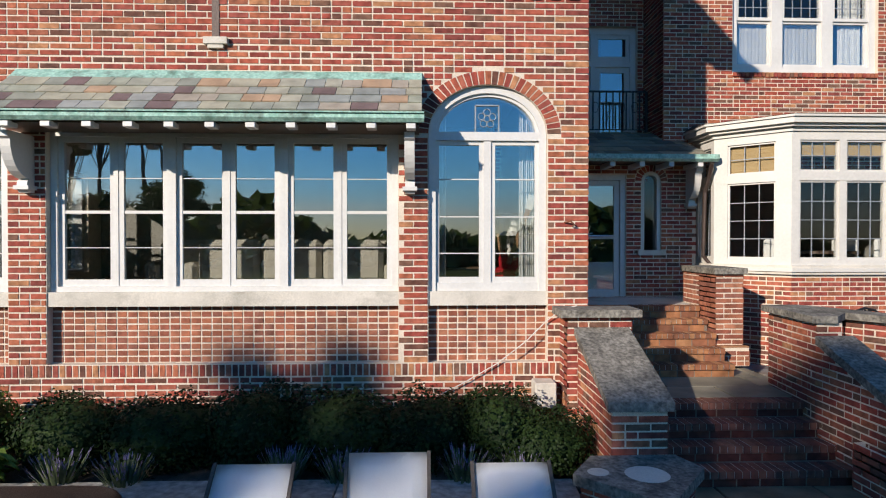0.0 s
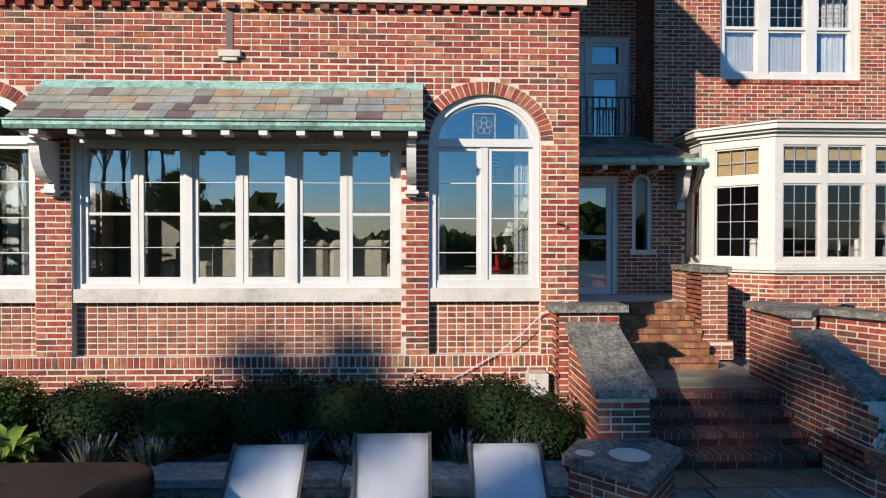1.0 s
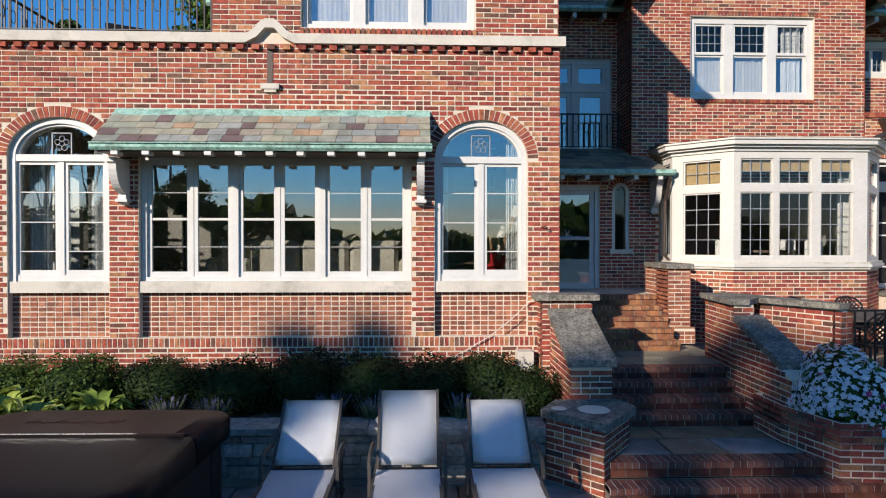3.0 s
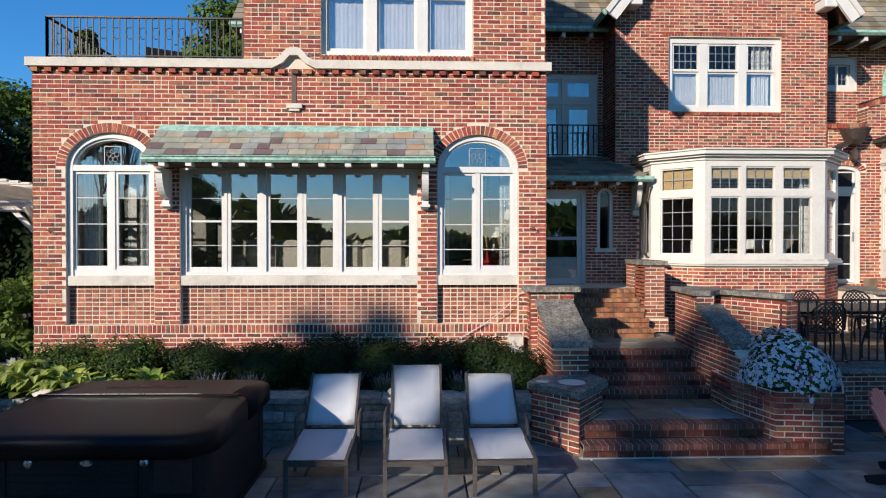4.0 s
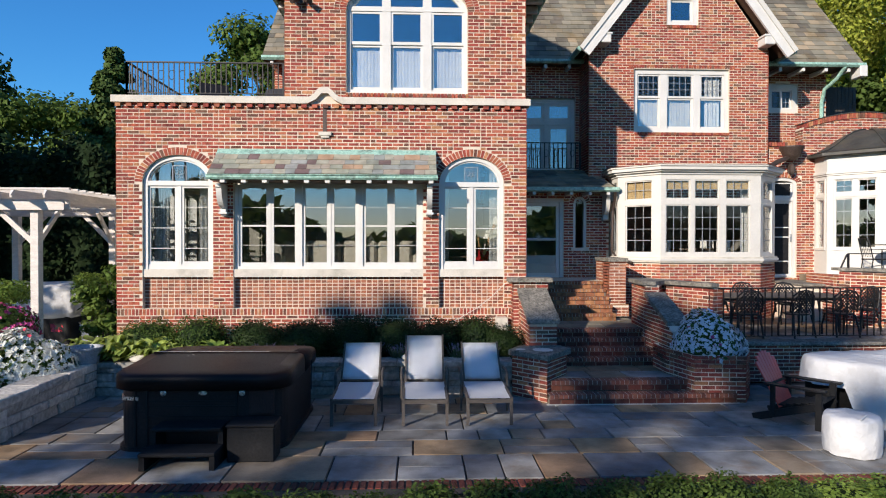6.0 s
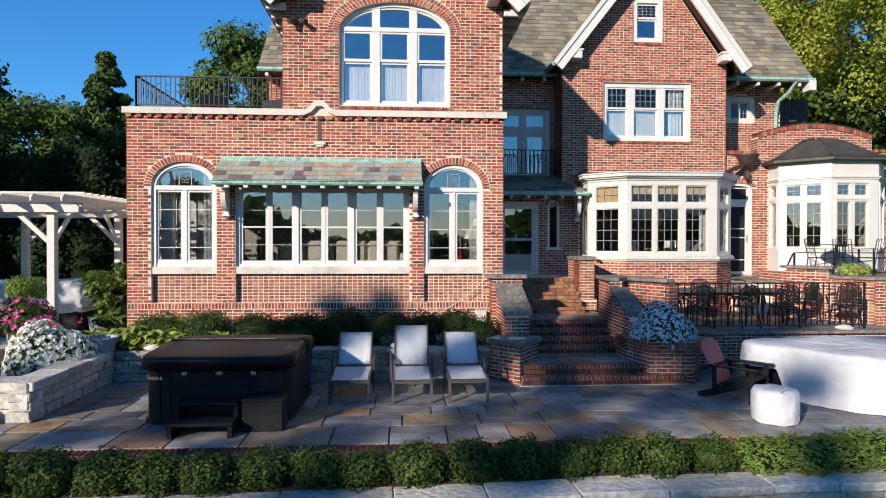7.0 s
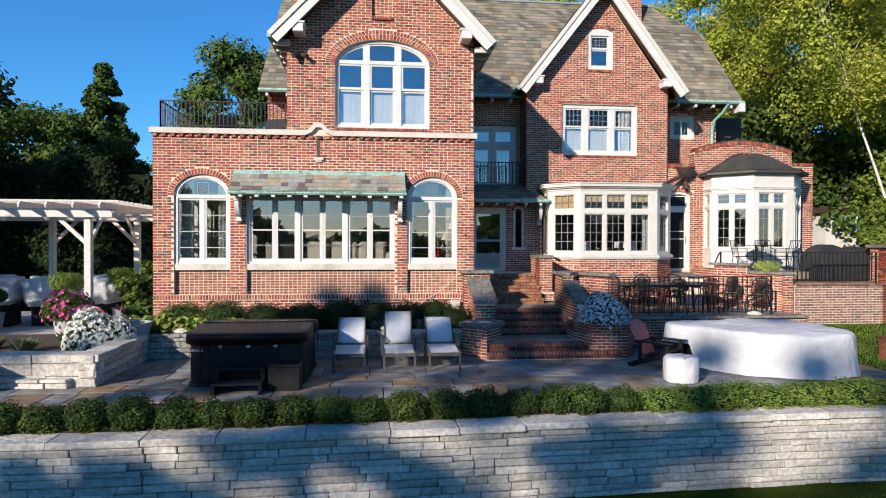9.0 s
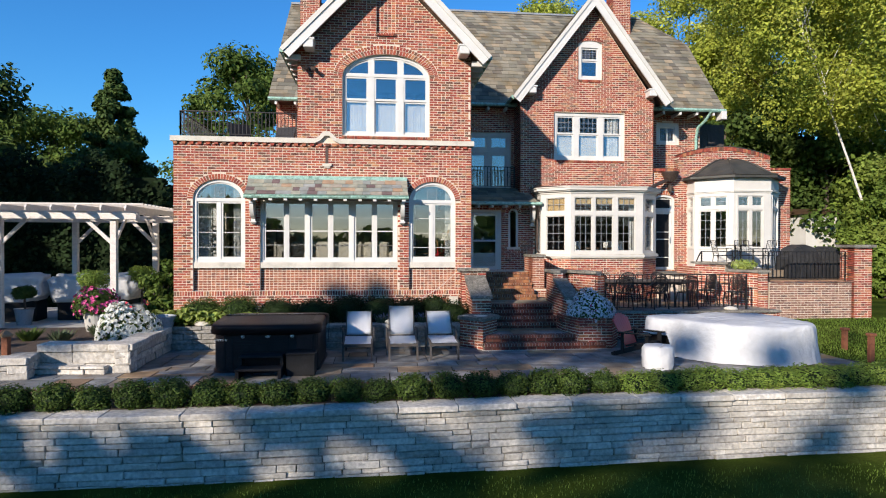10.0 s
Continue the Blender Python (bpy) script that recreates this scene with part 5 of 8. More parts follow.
room("attic", 5.7, 7.1, 10.31, 12.0, 7.9, 9.6)
# dark wood colour on these walls makes the hall read as unlit
room("back_hall", 8.66, 9.6, 10.41, 12.2, 1.62, 4.2, paint=DARKWOOD)


def sofa(at, w, rz=0.0, label="beige upholstered sofa seen from behind"):
    s = thing("sofa", label, "sofa", at, rz=rz)
    part("base", box(B(), -w / 2, w / 2, -0.45, 0.45, 0.08, 0.42, 0.03), CLOTH, s)
    k = max(1, round(w / 0.75))
    for i in range(k):
        a, b = -w / 2 + w * i / k + 0.01, -w / 2 + w * (i + 1) / k - 0.01
        part("back_cushion", box(B(), a, b, -0.44, -0.2, 0.42, 0.93, 0.06), CLOTH, s)
        part("seat_cushion", box(B(), a, b, -0.18, 0.44, 0.42, 0.55, 0.04), CLOTH, s)
    for x in (-w / 2 - 0.09, w / 2 + 0.09):
        part("arm", box(B(), x - 0.09, x + 0.09, -0.44, 0.44, 0.1, 0.66, 0.05), CLOTH, s)
    return s


sofa((-1.55, 7.75, 1.62), 2.2)
sofa((-2.95, 8.2, 1.62), 0.8, 14, "beige armchair seen from behind")
sofa((-0.35, 8.3, 1.62), 0.7, -12, "beige armchair beside the sofa")


def curtain(x0, x1, y, z0, z1, label="gathered white curtain behind a window"):
    amp = 0.25 if "half" in label else 1.0
    c = thing("curtain", label, "curtain")
    bm = B()
    k = 28
    f = [(x0 + (x1 - x0) * i / k, y + amp * (0.03 * math.sin(i * 2.1) + 0.012 * math.sin(i * 0.9))) for i in range(k + 1)]
    lo, hi = [bm.verts.new((a, b, z0)) for a, b in f], [bm.verts.new((a, b, z1)) for a, b in f]
    for i in range(k):
        bm.faces.new((lo[i], lo[i + 1], hi[i + 1], hi[i]))
    part("fabric", bm, SHEER if "half" in label else CURTAIN, c, smooth=True)
    return c


curtain(-5.5, -5.2, 6.8, 1.7, 4.1)
curtain(-4.62, -4.3, 6.8, 1.7, 4.1)
curtain(1.08, 1.3, 6.8, 1.7, 4.1)
curtain(0.12, 0.27, 6.8, 1.7, 4.1)
for p, q in ((-1.66, -1.05), (-0.86, -0.26), (-0.07, 0.55)):
    curtain(p, q, 6.69, 5.45, 6.34, "sheer white half curtain behind a sash")
curtain(5.25, 5.85, 10.21, 5.4, 6.22, "sheer white half curtain behind a sash")
curtain(6.05, 6.7, 10.21, 5.4, 6.22, "sheer white half curtain behind a sash")
curtain(7.05, 7.45, 10.21, 5.4, 6.8)
curtain(7.3, 7.55, 8.85, 2.2, 3.9)
lamp = thing("table_lamp", "table lamp with a white shade on a side table", "lamp", (1.08, 7.6, 1.62))
part("side_table", lathe(B(), [(0.16, 0), (0.03, 0.04), (0.03, 0.5), (0.24, 0.54), (0.24, 0.57)], 16), DARKWOOD, lamp)
part("lamp_foot", lathe(B(), [(0.08, 0.57), (0.1, 0.66), (0.02, 0.86), (0.015, 1.0)], 14), CREAM, lamp)
part("shade", lathe(B(), [(0.17, 0.98), (0.12, 1.26)], 18), CURTAIN, lamp)
gtr = thing("electric_guitar", "red electric guitar leaning on a wooden stand", "guitar", (0.92, 7.05, 2.05), rz=-8)
gm = pose(0, 0, 0, 14, 20, 0)
body = [(0.0, -0.02), (0.12, 0.0), (0.15, 0.1), (0.1, 0.19), (0.13, 0.3), (0.08, 0.36), (0.03, 0.33), (-0.03, 0.33), (-0.1, 0.38), (-0.13, 0.28), (-0.09, 0.18), (-0.15, 0.08), (-0.1, 0.0)]
for nm, bm, m in (("body", prism(B(), body, -0.02, 0.02, "y"), REDLACQ), ("neck", box(B(), -0.028, 0.028, -0.035, -0.01, 0.25, 0.92), OAK), ("headstock", box(B(), -0.05, 0.04, -0.03, -0.012, 0.92, 1.08), CREAM)):
    bmesh.ops.transform(bm, matrix=gm, verts=bm.verts[:])
    part(nm, bm, m, gtr)
std = thing("easel_stand", "small wooden easel stand by the window", "stand", (0.85, 7.25, 1.62))
for dx in (-0.2, 0.2):
    part("leg", bar(B(), (dx, 0.15, 0), (dx * 0.3, 0, 1.0), 0.03, 0.03), OAK, std)
part("ledge", box(B(), -0.24, 0.24, -0.16, 0.0, 0.4, 0.44, 0.004), OAK, std)
tbl = thing("side_table", "dark wooden console table below the window", "table", (0.45, 7.1, 1.62))
part("tabletop", box(B(), -0.3, 0.3, -0.18, 0.18, 0.58, 0.62, 0.005), DARKWOOD, tbl)
for sx in (-0.26, 0.26):
    for sy in (-0.15, 0.15):
        part("leg", box(B(), sx - 0.02, sx + 0.02, sy - 0.02, sy + 0.02, 0, 0.58), DARKWOOD, tbl)
flo = thing("floor_lamp", "slim dark floor lamp beside the window", "floor lamp", (-3.55, 7.2, 1.62))
part("pole", lathe(B(), [(0.14, 0), (0.13, 0.03), (0.014, 0.05), (0.014, 1.35)], 14), IRON, flo)
part("shade", lathe(B(), [(0.16, 1.3), (0.08, 1.5)], 16), BRONZE, flo)
dt = thing("dining_table", "dining table with white chairs inside the bay room", "table", (6.4, 9.9, 1.62))
part("tabletop", lathe(B(), [(0.7, 0.72), (0.7, 0.76)], 28), DARKWOOD, dt)
part("pedestal", lathe(B(), [(0.3, 0.0), (0.07, 0.06), (0.07, 0.72)], 14), DARKWOOD, dt)
for i, (x, y) in enumerate(((5.6, 9.35), (6.9, 9.2), (7.2, 10.0))):
    ch = thing("dining_chair", "white slip-covered dining chair inside the bay room", "chair", (x, y, 1.62), "chairs in the bay room", rz=(160, 20, -70)[i])
    part("seat", box(B(), -0.23, 0.23, -0.23, 0.23, 0.05, 0.47, 0.03), CURTAIN, ch)
    part("backrest", box(B(), -0.22, 0.22, -0.24, -0.17, 0.47, 0.95, 0.03), CURTAIN, ch)

# ---------------------------------------------------------------- ground
def wall_y(x):
    return float(np.interp(x, (-6, -2, 2, 6, 9), (-0.66, -0.62, -0.44, -0.32, -0.30)))


def ground_z(x, y):
    y -= wall_y(x) + 0.30
    if y < -0.15:
        return -1.12 - 0.02 * math.sin(x * 0.4) + 0 - 0.004 * min(60, max(0, -y - 1))
    if y < 0.05:
        return -0.6
    y += wall_y(x) + 0.30
    g = -0.06
    if x > 8.9:
        g += min(0.45, max(0, (y - 2) * 0.1)) * min(1, (x - 8.9) / 0.8)
    return g


NEAR = 5000.0
xs = [-900, -300, -120, -60, -30] + [-20 + i * 1.0 for i in range(45)] + [30, 45, 60, 120, 300, 900]
ys = [-900, -300, -120, -60, -30] + [-20 + i for i in range(17)] + [-2.5, -2, -1.5, -1.1, NEAR - 0.151, NEAR - 0.149, NEAR + 0.049, NEAR + 0.051, 0.5, 1, 2, 3, 4, 5, 6, 7, 8, 10, 12, 15, 20, 30, 60, 120, 300, 900]
vs = []
for y in ys:
    for x in xs:
        yy = y - NEAR + wall_y(x) + 0.30 if y > 4000 else y
        vs.append((x, yy, ground_z(x, yy)))
w = len(xs)
fs = [(j * w + i, j * w + i + 1, (j + 1) * w + i + 1, (j + 1) * w + i) for j in range(len(ys) - 1) for i in range(w - 1)]
tagged(part("ground", raw("ground", vs, fs, GRASSGROUND), None), "mown green lawn round the terraces", "lawn", kind="structure")

# ---------------------------------------------------------------- patio
patio = thing("patio", "bluestone flagstone patio with rust-coloured stones", "patio", kind="structure")
part("patio_bed", box(B(), -14.0, 9.6, 1.02, 12.0, -0.12, -0.026), FLAG_GAP, patio)
part("patio_bed", box(B(), -14.0, 9.6, 0.72, 1.02, -0.12, -0.014), FLAG_GAP, patio)

# ---------------------------------------------------------------- stairs and terrace
stairs = thing("garden_steps", "brick and bluestone garden steps up to the entry", "steps", kind="structure")


def brick_tread(parent, x0, x1, y0, y1, z0, z1, material=BRICK_DARK, joint=0.073):
    """A step with bricks on edge along its nose and a course below."""
    st = part("step", box(B(), x0 + 0.004, x1 - 0.004, y0 + 0.006, y1, z0, z1 - 0.012), STEP_JOINT, parent)
    k = round((x1 - x0) / joint)
    fr = Frame((0, y0), (1, 0))
    h = min(0.066, (z1 - z0) * 0.6)
    part("nosing_mortar", box(B(), x0 + 0.004, x1 - 0.004, y0 - 0.012, y0 + 0.2, z1 - h + 0.004, z1 - 0.005), CONCRETE, st)
    vs, fs = [], []
    for i in range(k):
        a, b = x0 + (x1 - x0) * i / k + 0.006, x0 + (x1 - x0) * (i + 1) / k - 0.006
        fbox(fr, vs, fs, a, b, -0.2, 0.022 + RND.uniform(0, 0.004), z1 - h, z1 + RND.uniform(-0.003, 0.003))
    part("nosing_bricks", raw("nosing_bricks", vs, fs, BRICK_NOSE if material is BRICK_DARK else material), None, st, kind="stuff")
    vs, fs = [], []
    x = x0 - RND.uniform(0, 0.1)
    while x < x1:
        a, b = max(x0, x) + 0.005, min(x1, x + 0.21) - 0.005
        if b - a > 0.03:
            fbox(fr, vs, fs, a, b, -0.05, -0.002, z0 + 0.006, z1 - h - 0.012)
        x += 0.215
    part("riser_bricks", raw("riser_bricks", vs, fs, material), None, st, kind="stuff")
    return st


brick_tread(stairs, 1.70, 4.66, 3.98, 4.24, 0.0, 0.16)
brick_tread(stairs, 1.78, 4.35, 4.23, 4.46, 0.16, 0.32)
part("step_footing", box(B(), 1.66, 4.70, 3.955, 4.02, -0.02, 0.012), CONCRETE, stairs)
part("landing_bed", box(B(), 1.7, 4.4, 4.42, 5.46, 0.0, 0.305), FLAG_GAP, stairs)
for k in range(4):
    brick_tread(stairs, 2.0, 4.0, 5.42 + 0.27 * k, 5.42 + 0.27 * (k + 1), 0.30 + 0.135 * k if k else 0.0, 0.32 + 0.135 * (k + 1))
part("landing_bed", box(B(), 2.0, 4.3, 6.48, 9.7, 0.3, 0.845), FLAG_GAP, stairs)
for k in range(5):
    brick_tread(stairs, 1.9, 3.86, 7.42 + 0.24 * k, 7.42 + 0.24 * (k + 1) + 0.02, 0.83, 0.86 + 0.155 * (k + 1), BRICK_TAN)
part("door_landing", box(B(), 1.8, 4.4, 8.57, 9.74, 0.9, 1.635), LIME, stairs)


def flat_stones(parent, x0, x1, y0, y1, z, rows, name="flagstone", rng=RND, thick=0.04, skip=None, material=FLAG):
    """Flagstones in staggered rows of changing depth."""
    y = y0
    while y < y1 - 0.05:
        d = min(rng.choice(rows), y1 - y)
        if y1 - y - d < 0.2:
            d = y1 - y
        x = x0 - rng.uniform(0, 0.6)
        while x < x1:
            w = rng.choice((0.42, 0.6, 0.75, 0.9, 1.1))
            a, b = max(x0, x), min(x1, x + w)
            split = d > 0.5 and rng.random() < 0.3
            for c, e in (((y, y + d / 2), (y + d / 2, y + d)) if split else ((y, y + d),)):
                if b - a > 0.08 and not (skip and skip(a, b, c, e)):
                    dz = rng.uniform(-0.003, 0.004)
                    part(name, box(B(), a + 0.011, b - 0.011, c + 0.011, e - 0.011, z - thick, z + dz, 0.005), material, parent)
            x += w
        y += d


flat_stones(stairs, 1.80, 4.0, 4.45, 5.41, 0.318, (0.5, 0.55))
flat_stones(stairs, 2.05, 4.28, 6.44, 7.95, 0.86, (0.5,), material=SANDFLAG)


def coped(name, parent, pts, z, t, d, material=CAPSTONE):
    return part(name, prism(B(), pts, z, z + t), material, parent, "weathered grey stone cap")


def brick_box(parent, x0, x1, y0, y1, z0, z1, sides="flr", near=None, name="pier_wall", material=BRICK):
    """A solid brick pier or cheek wall; the sides to be laid: front, left, right, back."""
    if "f" in sides:
        wall(name, parent, Frame((x0, y0), (1, 0)), 0, x1 - x0, z0, z1, thick=(y1 - y0) * 0.5, near=near, material=material)
    if "l" in sides:
        wall(name, parent, Frame((x0, y1), (0, -1)), 0, y1 - y0 - 0.002, z0, z1, thick=(x1 - x0) * 0.5, material=material)
    if "r" in sides:
        wall(name, parent, Frame((x1, y0), (0, 1)), 0.002, y1 - y0, z0, z1, thick=(x1 - x0) * 0.5)
    if "b" in sides:
        wall(name, parent, Frame((x1, y1), (-1, 0)), 0.002, x1 - x0 - 0.002, z0, z1, thick=0.1)


# left cheek: pier with flat cap, then a wall under a sloping slab
lc = thing("stair_cheek_wall", "brick stair wall with sloping stone slab", "garden wall", kind="structure")
brick_box(lc, 1.47, 2.12, 6.12, 6.44, 0.3, 1.77, "flr")
coped("cap", lc, [(1.38, 6.03), (2.2, 6.03), (2.2, 6.44), (1.38, 6.44)], 1.77, 0.075, 0)
wall("cheek_side", lc, Frame((1.58, 6.12), (0, -1)), 0, 1.09, 0.2, 1.6, top=[(0, 1.57), (0.05, 1.56), (1.09, 1.12)], thick=0.25)
wall("cheek_side", lc, Frame((2.05, 5.03), (0, 1)), 0, 1.09, 0.2, 1.6, top=[(0, 1.12), (1.04, 1.56), (1.09, 1.57)], thick=0.21)
wall("cheek_front", lc, Frame((1.585, 5.024), (1, 0)), 0, 0.46, 0.2, 1.11, thick=0.2)
part("slab", prism(B(), [(6.118, 1.585), (6.118, 1.66), (4.985, 1.195), (4.975, 1.12)], 1.535, 2.095, "x"), CAPSTONE, lc, "lichened sloping stone slab")
part("vent_cover", box(B(), 1.16, 1.38, 6.2, 6.44, 0.82, 1.08, 0.01), LIME, None)
tagged(scene.objects["vent_cover"], "small pale utility box on the brick wall", "utility box")


def poly_brick(parent, pts, z0, z1, near=None):
    for p, q in zip(pts, pts[1:] + pts[:1]):
        P, Q = Vector(p), Vector(q)
        wall("pier_wall", parent, Frame(P, Q - P), 0, (Q - P).length, z0, z1, thick=0.02, near=near)


pier = thing("garden_pier", "angular brick pier with a lichened stone cap", "pier", kind="structure")
poly_brick(pier, [(1.69, 4.13), (2.14, 4.72), (2.02, 5.0), (1.45, 5.0), (1.22, 4.62)], 0.0, 0.665)
coped("cap", pier, [(1.69, 4.055), (2.215, 4.71), (2.11, 5.02), (1.40, 5.02), (1.155, 4.625)], 0.665, 0.085, 0)
part("lichen_disc", lathe(B(), [(0.17, 0.749), (0.165, 0.7525), (0.0, 0.753)], 26, (1.72, 4.6)), LIME, pier, "pale round stain on the cap")
part("lichen_disc", lathe(B(), [(0.085, 0.749), (0.08, 0.7525), (0.0, 0.753)], 20, (1.36, 4.66)), LIME, pier)

# upper stair pier
up_pier = thing("stair_pier", "orange brick pier with stone cap beside the upper steps", "pier", kind="structure")
brick_box(up_pier, 3.88, 4.24, 7.95, 8.95, 0.9, 2.10, "flr", material=BRICK_PANEL)
brick_box(up_pier, 3.90, 4.28, 7.86, 7.948, 0.9, 1.14, "flr", material=BRICK_PANEL)
part("plinth_cap", box(B(), 3.895, 4.285, 7.855, 7.947, 1.14, 1.16, 0.004), BRICK_TAN, up_pier)
coped("cap", up_pier, [(3.84, 7.9), (4.28, 7.9), (4.28, 8.98), (3.84, 8.98)], 2.10, 0.08, 0)

# right cheek and planter
rc = thing("stair_cheek_wall", "brick stair wall with stone coping and sloping slab", "garden wall", kind="structure")
wall("landing_side", rc, Frame((4.05, 7.0), (-0.1, -1.0)), 0, 1.003, 0.2, 1.71, thick=0.25)
wall("landing_end", rc, Frame((4.30, 7.0), (-1, 0)), 0.002, 0.24, 0.2, 1.71, thick=0.1)
wall("cheek_side", rc, Frame((3.95, 5.998), (-0.01, -1.25)), 0, 1.257, 0.2, 1.6, top=[(0, 1.52), (1.05, 1.10), (1.257, 1.02)], thick=0.25)
wall("cheek_return", rc, Frame((3.952, 5.985), (1, 0)), 0, 0.256, 0.6, 1.71, thick=0.1)
wall("cheek_return", rc, Frame((4.206, 5.985), (0.214, 0.40)), 0, 0.45, 0.6, 1.71, thick=0.1)
wall("cheek_return", rc, Frame((4.98, 5.42), (0.88, 0.47)), 0, 0.25, 0.6, 1.70, thick=0.1)
dv = Vector((4.98, 5.42)) - Vector((4.42, 6.46))
wall("cheek_diagonal", rc, Frame((4.42, 6.46), dv), 0, dv.length, 0.2, 1.70, thick=0.25)
part("cap", prism(B(), [(3.99, 7.07), (3.88, 5.95), (4.12, 5.92), (4.42, 6.24), (4.91, 5.35), (5.1, 5.45), (4.66, 6.6), (4.42, 7.07)], 1.715, 1.785), CAPSTONE, rc, "weathered grey stone coping")
part("slab", prism(B(), [(5.98, 1.50), (5.98, 1.585), (4.92, 1.165), (4.92, 1.08)], 3.93, 4.32, "x"), CAPSTONE, rc, "dark sloping stone slab")
plant = thing("brick_planter", "polygonal brick planter beside the steps", "planter", kind="structure")
PLP = [(3.84, 5.3), (3.84, 4.75), (4.02, 4.06), (4.80, 3.98), (5.12, 4.45), (5.12, 5.38)]
poly_brick(plant, PLP[:-1] + [PLP[-1]], 0.0, 0.74)
part("soil", prism(B(), [(x, y) for x, y in PLP], 0.5, 0.70), SOIL, plant)

# dining terrace
terr = thing("dining_terrace", "raised flagstone terrace behind a brick retaining wall", "terrace", kind="structure")
wall("terrace_wall", terr, Frame((5.0, 5.42), (1, 0)), 0, 5.1, 0.0, 0.66, thick=0.3)
part("terrace_edge", box(B(), 4.98, 10.12, 5.34, 5.75, 0.66, 0.725, 0.012), CAPSTONE, terr, "grey stone edging")
part("terrace_bed", box(B(), 4.3, 10.1, 5.75, 10.0, 0.3, 0.70), FLAG_GAP, terr)
flat_stones(terr, 4.6, 10.0, 5.77, 9.2, 0.722, (0.6, 0.75))
rail_thing("black iron terrace railing with plain balusters", (4.95, 5.5), (9.25, 5.6), 0.725, 1.69, step=0.13, scroll=False, r=0.0115)
# upper landing by the garden door
part("upper_bed", box(B(), 8.42, 13.9, 8.3, 10.1, 0.3, 1.52), MORTAR, terr)
part("upper_edge", box(B(), 8.42, 9.3, 8.2, 10.0, 1.52, 1.58, 0.012), CAPSTONE, terr, "grey stone landing slab")
part("upper_slab", box(B(), 9.5, 13.9, 7.45, 10.05, 1.50, 1.72, 0.01), FLAG, terr)
uw = thing("upper_terrace_wall", "brick terrace wall with stone coping", "garden wall", kind="structure")
P, Q = Vector((8.95, 7.75)), Vector((10.05, 6.3))
wall("terrace_wall", uw, Frame(P, Q - P), 0, (Q - P).length, 0.6, 1.91, top=[(0, 1.91), (0.9, 1.91), (0.901, 1.70), ((Q - P).length, 1.70)], thick=0.3)
wall("terrace_wall", uw, Frame((8.95, 8.9), (0, -1)), 0, 1.15, 0.6, 1.80, thick=0.3)
wall("terrace_wall", uw, Frame((10.05, 6.3), (1, 0)), 0, 0.3, 0.3, 1.70, thick=0.3)
part("cap", prism(B(), [(9.46, 6.98), (10.0, 6.23), (10.4, 6.23), (10.4, 6.6), (9.78, 7.33)], 1.70, 1.77), CAPSTONE, uw, "stone coping")
part("cap", prism(B(), [(8.9, 7.7), (9.5, 6.9), (9.83, 7.17), (9.3, 7.95), (8.9, 7.95)], 1.91, 1.97), CAPSTONE, uw, "stone coping")
hr = rail_thing("black iron terrace handrail, sloping at its end", (9.17, 7.78), (12.0, 7.45), 1.72, 2.28, step=0.9, scroll=False, r=0.012)
part("sloping_end", tube(B(), [(9.17, 7.78, 2.28), (9.12, 7.77, 2.24), (8.96, 7.75, 1.93)], 0.02, 7), IRON, hr)
gwl = thing("garden_boundary_wall", "weathered brown brick garden wall", "garden wall", kind="structure")
wall("boundary_wall", gwl, Frame((10.46, 6.35), (1, 0)), 0, 2.54, 0.1, 1.40, thick=0.3, material=BRICK_BROWN)
soldier(gwl, Frame((10.46, 6.35), (1, 0)), 0, 2.58, 1.40, 1.46, 0.05, material=BRICK_BROWN, name="coping_brick")
gp = thing("gate_pillar", "tall brick gate pillar with stone cap", "pillar", kind="structure")
brick_box(gp, 13.05, 13.6, 6.3, 6.85, 0.1, 2.42, "flr")
coped("cap", gp, [(12.96, 6.22), (13.69, 6.22), (13.69, 6.93), (12.96, 6.93)], 2.42, 0.08, 0)

# ---------------------------------------------------------------- dry-stone walls
def stone_unit(bm_rng, l, h, d):
    """A rough split stone: a box with uneven, rounded edges."""
    bm = box(B(), 0, l, 0, d, 0, h, min(0.012, h * 0.12))
    for v in bm.verts:
        f = noise.noise_vector(Vector((v.co.x * 3 + bm_rng, v.co.y * 5, v.co.z * 7)))
        v.co += Vector((f.x * 0.009, f.y * 0.03, f.z * 0.008))
    return bm


STONE_MESH = {}


def stone_mesh(l, h, d, material):
    key = (round(l, 2), round(h, 3), d, material.name)
    if key not in STONE_MESH:
        bm = stone_unit(len(STONE_MESH) * 1.7, key[0] - 0.009, key[1] - 0.009, d)
        me = bpy.data.meshes.new("stone")
        bmesh.ops.recalc_face_normals(bm, faces=bm.faces[:])
        bm.to_mesh(me)
        bm.free()
        me.materials.append(material)
        STONE_MESH[key] = me
    return STONE_MESH[key]


